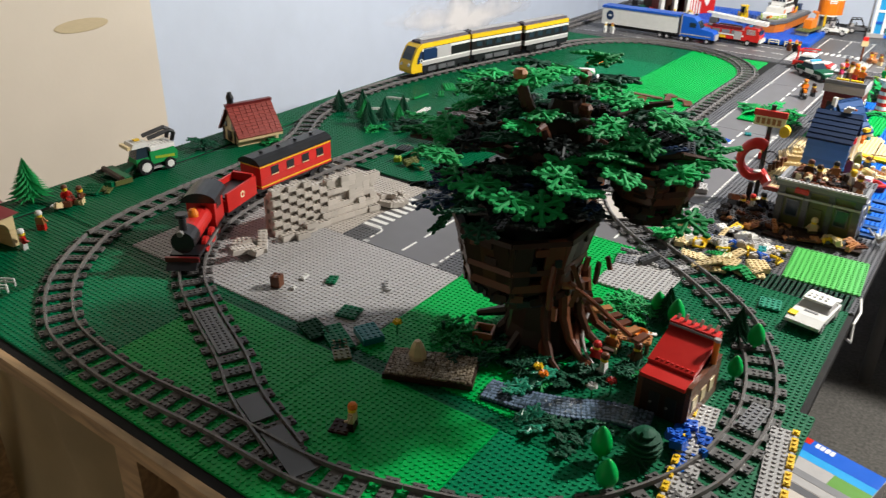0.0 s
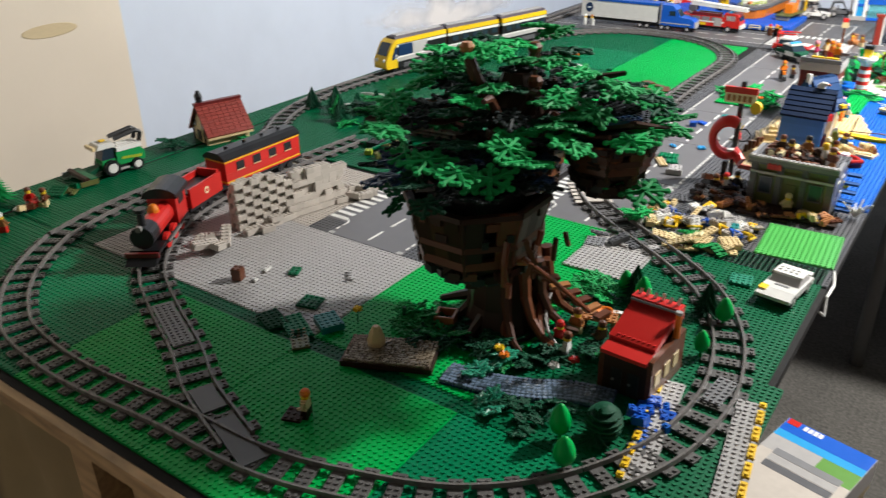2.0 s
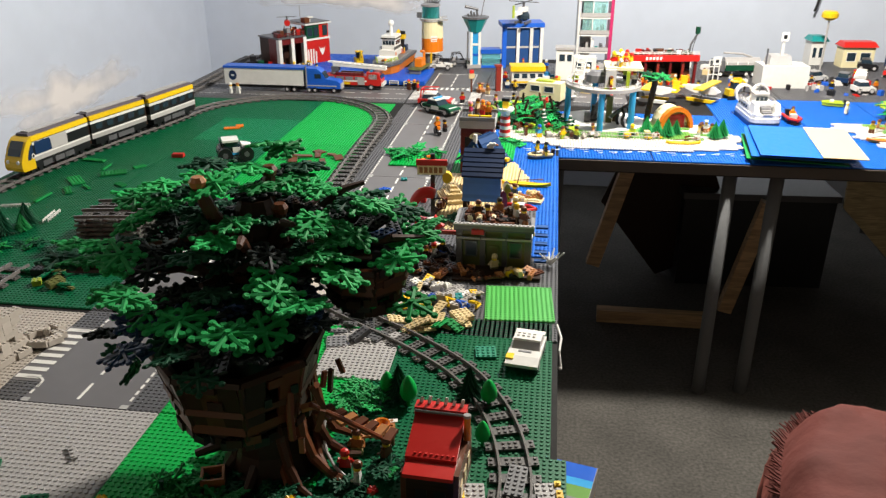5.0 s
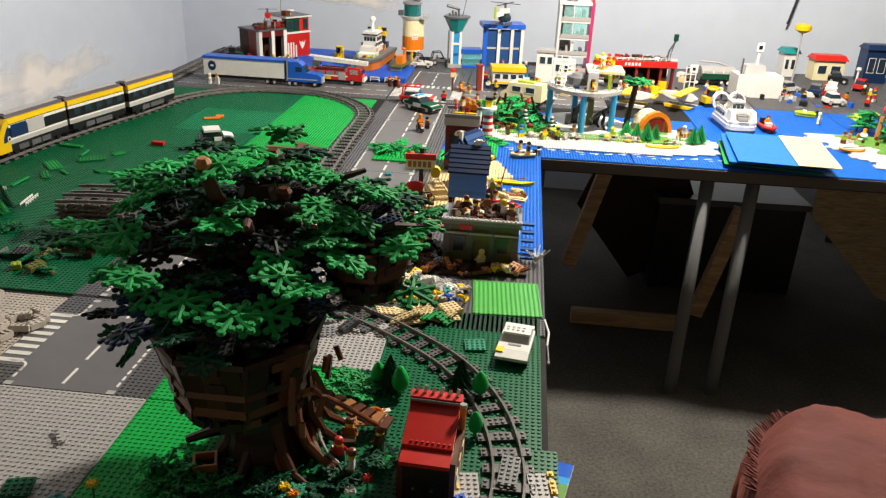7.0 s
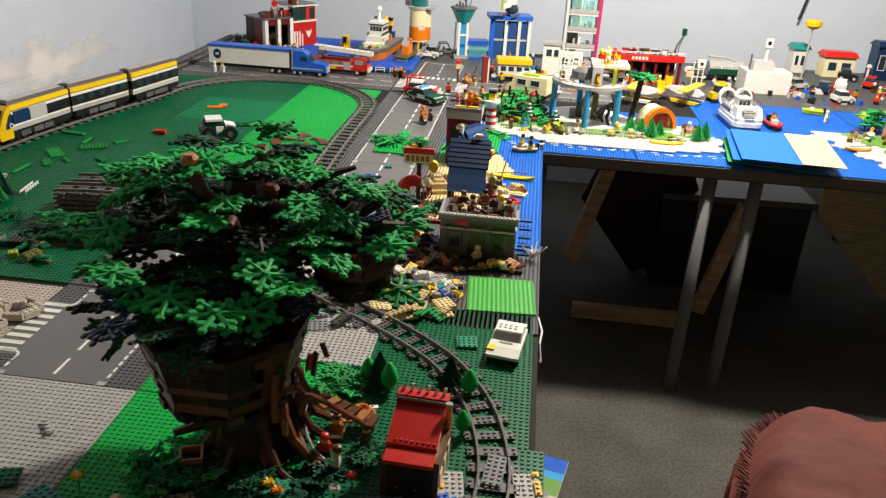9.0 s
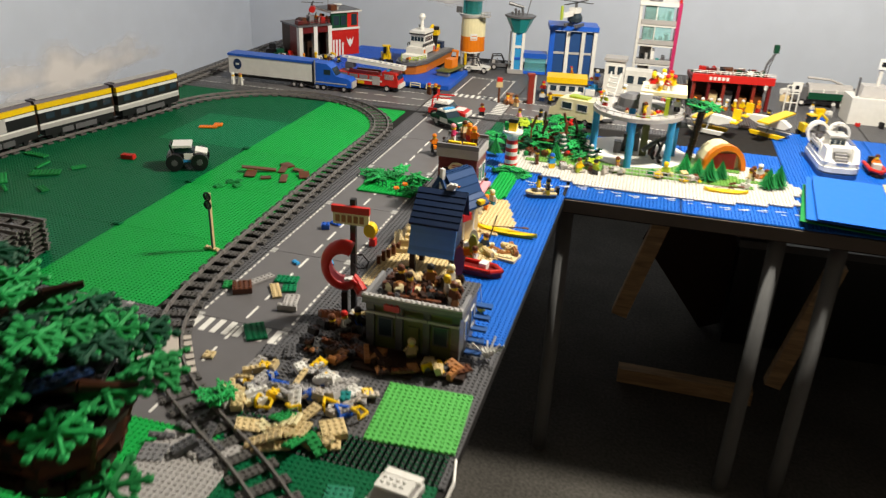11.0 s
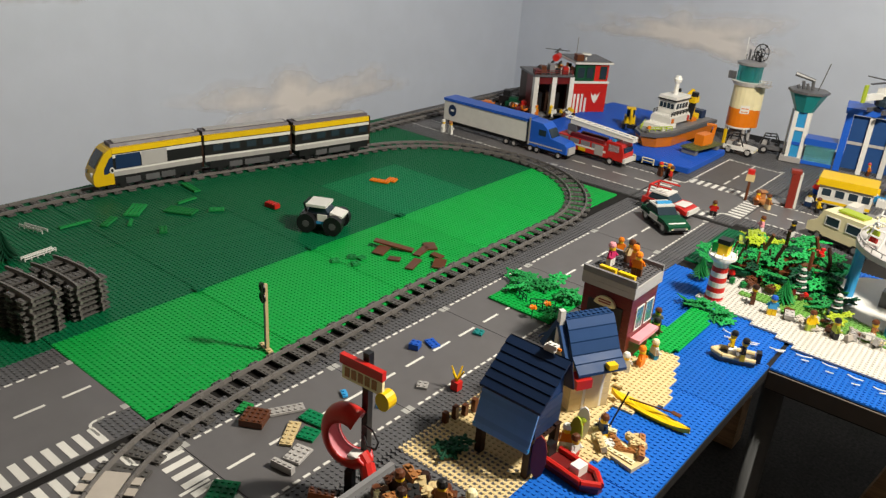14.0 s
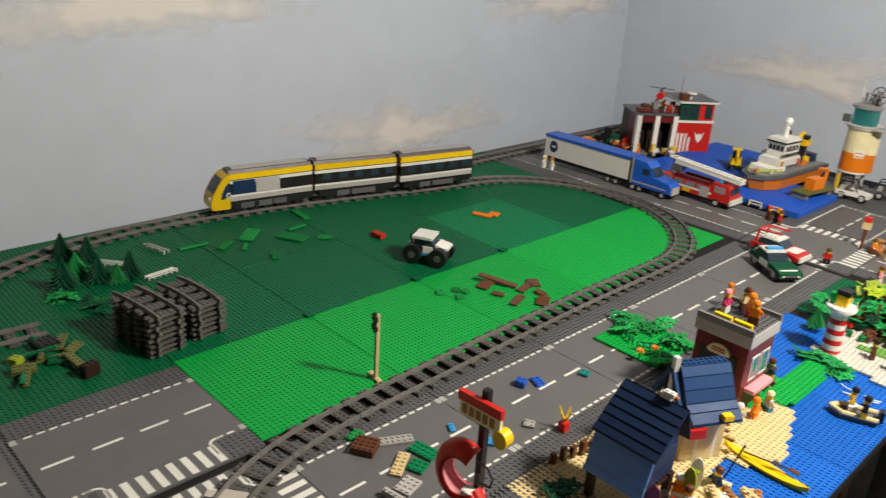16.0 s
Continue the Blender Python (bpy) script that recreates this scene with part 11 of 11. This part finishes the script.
def hovercraft(x, y, turn):
    """A blocky hovercraft: dark skirt, white rounded hull, open bow with a stepped ramp, two ducted fans."""
    h = thing("hovercraft", "white toy hovercraft with dark skirt and bow ramp", "toy boat", x, y, Z0 + 0.002, turn, "toy boats")

    def outline(k, e=0.0):
        return [(-0.088 + e, -0.034 * k), (-0.078 + e, -0.044 * k), (0.066, -0.046 * k), (0.082 - e, -0.037 * k), (0.088 - e, -0.022 * k), (0.088 - e, 0.022 * k), (0.082 - e, 0.037 * k), (0.066, 0.046 * k), (-0.078 + e, 0.044 * k), (-0.088 + e, 0.034 * k)]
    for nm, k, e, z0, z1, m in (("skirt", 1.0, 0.0, 0.0, 0.009, "navy"), ("skirt_edge", 0.98, 0.002, 0.0092, 0.013, "mid_grey"), ("hull", 1.0, 0.0, 0.0132, 0.024, "white"), ("upper_hull", 0.95, 0.004, 0.0242, 0.034, "white")):
        bm = BM()
        prism(bm, outline(k, e), "z", z0, z1)
        part(nm, bm, m, h)
    # bow opening: cheeks, lintel and grey steps
    for sd in (1, -1):
        boxes("bow_cheek", "white", h, (0.030, 0.080, sd * 0.031 - 0.009, sd * 0.031 + 0.009, 0.0342, 0.062, (0.0, 0.012, 0.003, 0.003)))
        boxes("side_house", "white", h, (-0.066, 0.028, sd * 0.033 - 0.008, sd * 0.033 + 0.008, 0.0342, 0.052))
        for k in range(4):
            boxes("side_window", "glass_dark", h, (-0.058 + k * 0.021, -0.045 + k * 0.021, sd * 0.0413 - 0.0004, sd * 0.0413 + 0.0004, 0.039, 0.047))
        rail_fence(h, (-0.064, sd * 0.040), (0.026, sd * 0.040), 0.052, 0.009, 7, "light_grey")
        bm = BM()
        lathe(bm, 0, 0, ((0.026, -0.010), (0.027, 0.010), (0.021, 0.010), (0.021, -0.010), (0.026, -0.010)), 16)
        duct = part("fan_duct", bm, "white", h)
        duct.matrix_basis = pose(-0.076, sd * 0.025, 0.062, 0, 90, 0)
        boxes("fan_blade", "dark_grey", duct, (-0.020, 0.020, -0.003, 0.003, -0.001, 0.001), (-0.003, 0.003, -0.020, 0.020, 0.0012, 0.0022))
    boxes("bow_lintel", "white", h, (0.034, 0.058, -0.0218, 0.0218, 0.052, 0.062))
    for k in range(6):
        boxes("ramp_step", "mid_grey" if k % 2 else "light_grey", h, (0.078 - 0.007 * k, 0.086 - 0.007 * k, -0.014, 0.014, 0.0342, 0.036 + 0.0045 * k))
    stud_deck("cargo_deck", "light_grey", h, -0.060, -0.024, 0.0342, 11, 6, P)
    boxes("bridge", "white", h, (-0.030, 0.020, -0.020, 0.020, 0.0392, 0.074, (0.003, 0.006, 0.002, 0.002)))
    for k in range(3):
        boxes("bridge_window", "glass_dark", h, (0.0145, 0.0185, -0.017 + k * 0.0118, -0.0075 + k * 0.0118, 0.060, 0.070))
    boxes("bridge_roof", "light_grey", h, (-0.030, 0.017, -0.021, 0.021, 0.0742, 0.078))
    bm = BM()
    rod(bm, (-0.012, 0, 0.078), (-0.012, 0, 0.100), 0.0016, n=6)
    rod(bm, (-0.012, -0.012, 0.094), (-0.012, 0.012, 0.094), 0.0014, n=6)
    part("mast", bm, "mid_grey", h)
    boxes("crate", "orange", h, (-0.052, -0.036, -0.012, 0.004, 0.0392, 0.052))
    return h


hovercraft(1.194, 1.216, -84).scale = (1.05, 1.05, 1.15)
dinghy(1.302, 1.214, -85, "dark_brown", "red", "red and brown toy rescue boat").scale = (1.3, 1.3, 1.3)
figure(1.302, 1.222, Z0 + 0.012, 270, "orange", "red", "brown")
dinghy(1.4975, 1.4586, 170, "lime", "lime", "lime and white toy speedboat")

# loose sea sheets on the wing's near edge
def sheet(x, y, z, nx, ny, mat, turn, label, tip=0.0):
    bm = BM()
    box(bm, 0, nx * S, 0, ny * S, 0, 0.0022)
    return solo("loose_baseplate", bm, C(mat), label, "baseplate", pose(x, y, z, tip, 0, turn), "loose baseplates")


sheet(1.0677, 0.7572, Z0 + 0.012, 32, 32, "leaf", -8, "green toy baseplate lying under blue ones")
sheet(1.0773, 0.7471, Z0 + 0.022, 32, 32, "sea", -6, "smooth blue toy baseplate lying loose", 3.0)
sheet(1.0965, 0.7333, Z0 + 0.030, 20, 32, "sea", -4, "smooth blue toy baseplate lying loose", 3.0)
sheet(1.2506, 0.7195, Z0 + 0.033, 14, 32, "sand", -3, "smooth sand coloured toy baseplate lying loose", 3.0)
# rainforest corner at the far right of the wing
for x, y in ((1.6268, 1.2466), (1.6770, 1.2053), (1.6492, 1.1295), (1.7324, 1.1540)):
    bush(x, y, Z0 + 0.006, n=9, r=0.035, h=0.075, meshes=(LEAF, LEAF_BRIGHT, LEAF_DARK), label="tall leafy toy rainforest plant")
tw = thing("tree_tower", "toy trees with nougat trunks and red roof", "toy building", 1.6585, 1.1677, Z0 + 0.006, 0)
for px, py in ((-0.03, 0.0), (0.02, 0.02), (0.04, -0.03)):
    bm = BM()
    rod(bm, (px, py, 0), (px, py, 0.075), 0.010, 0.007, 8)
    part("trunk", bm, "nougat", tw)
bm = BM()
lathe(bm, 0.01, 0.02, ((0.03, 0.082), (0.034, 0.095), (0.02, 0.115)), 12)
part("red_dome", bm, "red", tw)

# clutter on the far plaza and the second beach
heap(1.5022, 1.7483, 0.28, 0.16, 46, ["white", "light_grey", "red", "dark_grey", "black", "yellow", "mid_grey", "blue"], 171, sizes=((1, 2), (2, 2), (2, 4), (3, 4)), tall=0.8, merged="white, grey and red small toy bricks strewn on the plaza")
heap(1.0372, 2.0104, 0.30, 0.12, 40, ["white", "light_grey", "dark_red", "mid_grey", "black", "brown", "tan"], 172, sizes=((2, 2), (2, 4), (3, 4), (4, 4)), tall=0.9, merged="pale and dark toy bricks strewn behind the depot")
heap(0.4595, 1.7737, 0.12, 0.10, 30, ["white", "light_grey", "azure", "mid_grey", "black", "yellow"], 173, sizes=((1, 2), (2, 2), (2, 4)), tall=0.8, merged="white and grey toy bricks strewn by the police station")
heap(0.7416, 1.5664, 0.10, 0.05, 24, ["white", "light_grey", "black", "tan", "yellow", "red"], 174, sizes=((1, 2), (2, 2), (2, 4)), tall=0.8, merged="mixed small toy bricks strewn beside the camper")
rnd = random.Random(202)
for k in range(26):
    figure(rnd.uniform(0.35, 1.9), rnd.uniform(1.62, 2.0), Z0 + 0.002, rnd.uniform(0, 360), rnd.choice(("red", "white", "orange", "black", "blue", "yellow")), rnd.choice(("black", "blue", "white", "brown")), rnd.choice(("brown", "black", "white", "red")))
for k, (x, y) in enumerate(((1.6770, 1.1860), (1.7325, 1.2602), (1.7852, 1.1663), (1.6456, 1.3328), (1.8211, 1.3083), (1.5988, 1.2578))):
    bush(x, y, Z0 + 0.008, n=9, r=0.045, h=0.05, meshes=(LEAF, LEAF_BRIGHT, LEAF_LIME), label="green leafy toy plant on the second beach", seed=400 + k)
heap(1.6862, 1.1276, 0.16, 0.10, 26, ["brown", "tan", "nougat", "shell", "leaf", "white", "orange"], 175, z=Z0 + 0.007, sizes=((1, 1), (1, 2), (2, 2)), tall=0.7)


# ---- room things beside the tables ----
def draped_stool(x, y):
    """A low padded armchair hidden by a heavy fringed throw."""
    st = thing("draped_armchair", "rust red velvet throw over an armchair, with fringe", "armchair", x, y, 0.0, -15)
    bm = BM()
    nx, ny = 56, 52
    W, D, top = 0.62, 0.60, 0.565
    grid = []
    for i in range(nx + 1):
        row = []
        for j in range(ny + 1):
            u, v = i / nx * 2 - 1, j / ny * 2 - 1
            k = max(abs(u), abs(v))
            # square grid to a rounded square
            q = (abs(u) ** 5 + abs(v) ** 5) ** (1 / 5)
            s = k / q if q > 1e-6 else 1.0
            z = top - 0.13 * max(0.0, (k - 0.72) / 0.28) ** 2 - 0.02 * k * k + 0.010 * noise.noise(Vector((u * 2.5, v * 2.5, 0.3)))
            fold = 0.012 * noise.noise(Vector((u * 5, v * 5, 2.0))) * (0.2 + k) + 0.004 * noise.noise(Vector((u * 15, v * 15, 5.0)))
            row.append(bm.verts.new((u * s * W / 2 * (1 + fold), v * s * D / 2 * (1 + fold), z + fold)))
        grid.append(row)
    for i in range(nx):
        for j in range(ny):
            bm.faces.new((grid[i][j], grid[i + 1][j], grid[i + 1][j + 1], grid[i][j + 1]))
    rim = [grid[i][0] for i in range(nx + 1)] + [grid[nx][j] for j in range(1, ny + 1)] + [grid[i][ny] for i in range(nx - 1, -1, -1)] + [grid[0][j] for j in range(ny - 1, 0, -1)]
    n = len(rim)
    rings = [rim]
    for f, z in ((0.99, 0.34), (0.985, 0.2), (1.0, 0.06)):
        rings.append([bm.verts.new((v.co.x * f * (1 + 0.03 * math.sin(i * 0.55)), v.co.y * f * (1 + 0.03 * math.sin(i * 0.55)), z)) for i, v in enumerate(rim)])
    for a, b in zip(rings, rings[1:]):
        for i in range(n):
            j = (i + 1) % n
            bm.faces.new((a[i], a[j], b[j], b[i]))
    rnd = random.Random(4)
    edge = [grid[2][j].co.copy() for j in range(int(ny * 0.5), ny - 1)] + [grid[i][ny - 2].co.copy() for i in range(2, int(nx * 0.38))]
    part("throw", bm, C("cloth"), st, "rust red velvet throw", smooth=True)
    bm = BM()
    for a, b in zip(edge, edge[1:]):
        for f in (0.0, 0.33, 0.66):
            p = a.lerp(b, f)
            o = Vector((p.x, p.y, 0)).normalized() * rnd.uniform(0.012, 0.024)
            rod(bm, p - o * 0.2, p + o + Vector((rnd.uniform(-0.006, 0.006), rnd.uniform(-0.006, 0.006), rnd.uniform(0.002, 0.012))), 0.0022, 0.0012, 4)
    part("fringe", bm, C("cloth"), st)["kind"] = "stuff"
    boxes("seat_frame", C("pine"), st, (-W / 2 * 0.8, W / 2 * 0.8, -D / 2 * 0.8, D / 2 * 0.8, 0.0, 0.059))
    return st


draped_stool(1.235, -0.330)


def product_box(x, y, z):
    """A carton lying flat; its printed front shows a grey train under a blue sky."""
    b = thing("toy_box", "flat toy carton with a blue sky print", "carton", x, y, z, -13)
    boxes("carton", "light_grey", b, (0, 0.19, -0.36, 0, 0, 0.058))
    t0, t1 = 0.0582, 0.0588
    boxes("sky_print", "blue", b, (0.001, 0.189, -0.050, -0.001, t0, t1), label="blue printed sky")
    boxes("haze_print", "azure", b, (0.001, 0.189, -0.075, -0.0502, t0, t1), label="pale blue printed haze")
    boxes("cloud_print", "light_grey", b, (0.001, 0.110, -0.130, -0.0752, t0, t1))
    boxes("field_print", "moss", b, (0.1102, 0.189, -0.130, -0.0752, t0, t1))
    boxes("road_print", "stone", b, (0.001, 0.189, -0.359, -0.1302, t0, t1))
    for k in range(3):
        boxes("train_print", ("dark_grey", "light_grey", "mid_grey")[k], b, (0.030, 0.170, -0.185 + k * 0.024, -0.163 + k * 0.024, t1 + 0.0001, t1 + 0.0006))
    for k in range(4):
        boxes("letter_bar", "white", b, (0.040 + k * 0.011, 0.0485 + k * 0.011, -0.022, -0.006, t1 + 0.0001, t1 + 0.0005))
    boxes("logo_patch", "red", b, (0.004, 0.030, -0.022, -0.002, t1 + 0.0001, t1 + 0.0006))
    return b


product_box(0.506, 0.164, 0.141)
crate = thing("storage_crate", "low brown board crate under the carton", "crate", 0.506, 0.164, 0.0, -13)
boxes("crate_body", C("board"), crate, (0.004, 0.186, -0.36, -0.012, 0.0, 0.128))
boxes("crate_lid", C("board"), crate, (0.0, 0.190, -0.364, -0.008, 0.1282, 0.1405))

# white power lead hanging over the table's edge
lead = thing("power_lead", "white cable hanging over the table edge", "cable", 0, 0, 0)
bm = BM()
tube(bm, [(0.566, -0.205, 0.752), (0.573, -0.24, 0.747), (0.570, -0.27, 0.74), (0.574, -0.29, 0.72), (0.569, -0.31, 0.735)], 0.002, 8)
part("cable", bm, "white", lead)
# dark cable end hanging before the far wall
cb = thing("hanging_cable", "thin dark cable end hanging by the wall", "cable", 0, 0, 0)
bm = BM()
tube(bm, [(1.763, 2.63, 1.271), (1.760, 2.63, 1.05), (1.742, 2.63, 0.95), (1.735, 2.63, 0.922)], 0.006, 8)
part("cable", bm, "black", cb)

# boards and crates stored under the near end
st = thing("storage_crate", "old plywood crate stored under the table", "crate", -0.40, -0.70, 0.0, 6)
for nm, b_ in (("front_board", (-0.30, 0.28, -0.17, -0.155, 0.0, 0.30)), ("side_board", (0.265, 0.28, -0.154, 0.2, 0.0, 0.30)), ("side_board", (-0.30, -0.285, -0.154, 0.2, 0.0, 0.30)), ("lid", (-0.32, 0.30, -0.19, 0.22, 0.302, 0.32))):
    boxes(nm, C("board"), st, b_)


def dust_sheet(x, y, turn, w, h):
    """A limp pale sheet hung over stored boards, its lower part bulging forward in soft folds."""
    s = thing("dust_sheet", "pale ochre dust sheet hung under the table", "cloth", x, y, 0.0, turn)
    bm = BM()
    nx, nz = 40, 24
    rows = []
    for k in range(nz + 1):
        f = k / nz
        rows.append([bm.verts.new(((i / nx - 0.5) * w, -0.10 * (1 - f) ** 1.5 + 0.035 * noise.noise(Vector((i * 0.13, f * 3, 1.5))) + 0.012 * math.sin(i * 0.9 + 3 * f), h * f)) for i in range(nx + 1)])
    for a, b in zip(rows, rows[1:]):
        for i in range(nx):
            bm.faces.new((a[i], a[i + 1], b[i + 1], b[i]))
    bmesh.ops.solidify(bm, geom=bm.faces[:], thickness=0.003)
    part("sheet", bm, C("sheet"), s, smooth=True)


dust_sheet(-0.30, -0.955, 0, 1.24, 0.62)
st = thing("chipboard_sheet", "stained chipboard sheet leaning under the table", "board", -0.35, -0.46, 0.0, 0)
bm = BM()
prism(bm, ((-0.44, 0.0), (0.50, 0.0), (0.50, 0.69), (-0.44, 0.66)), "y", -0.012, 0.012)
part("sheet", bm, C("birch"), st)
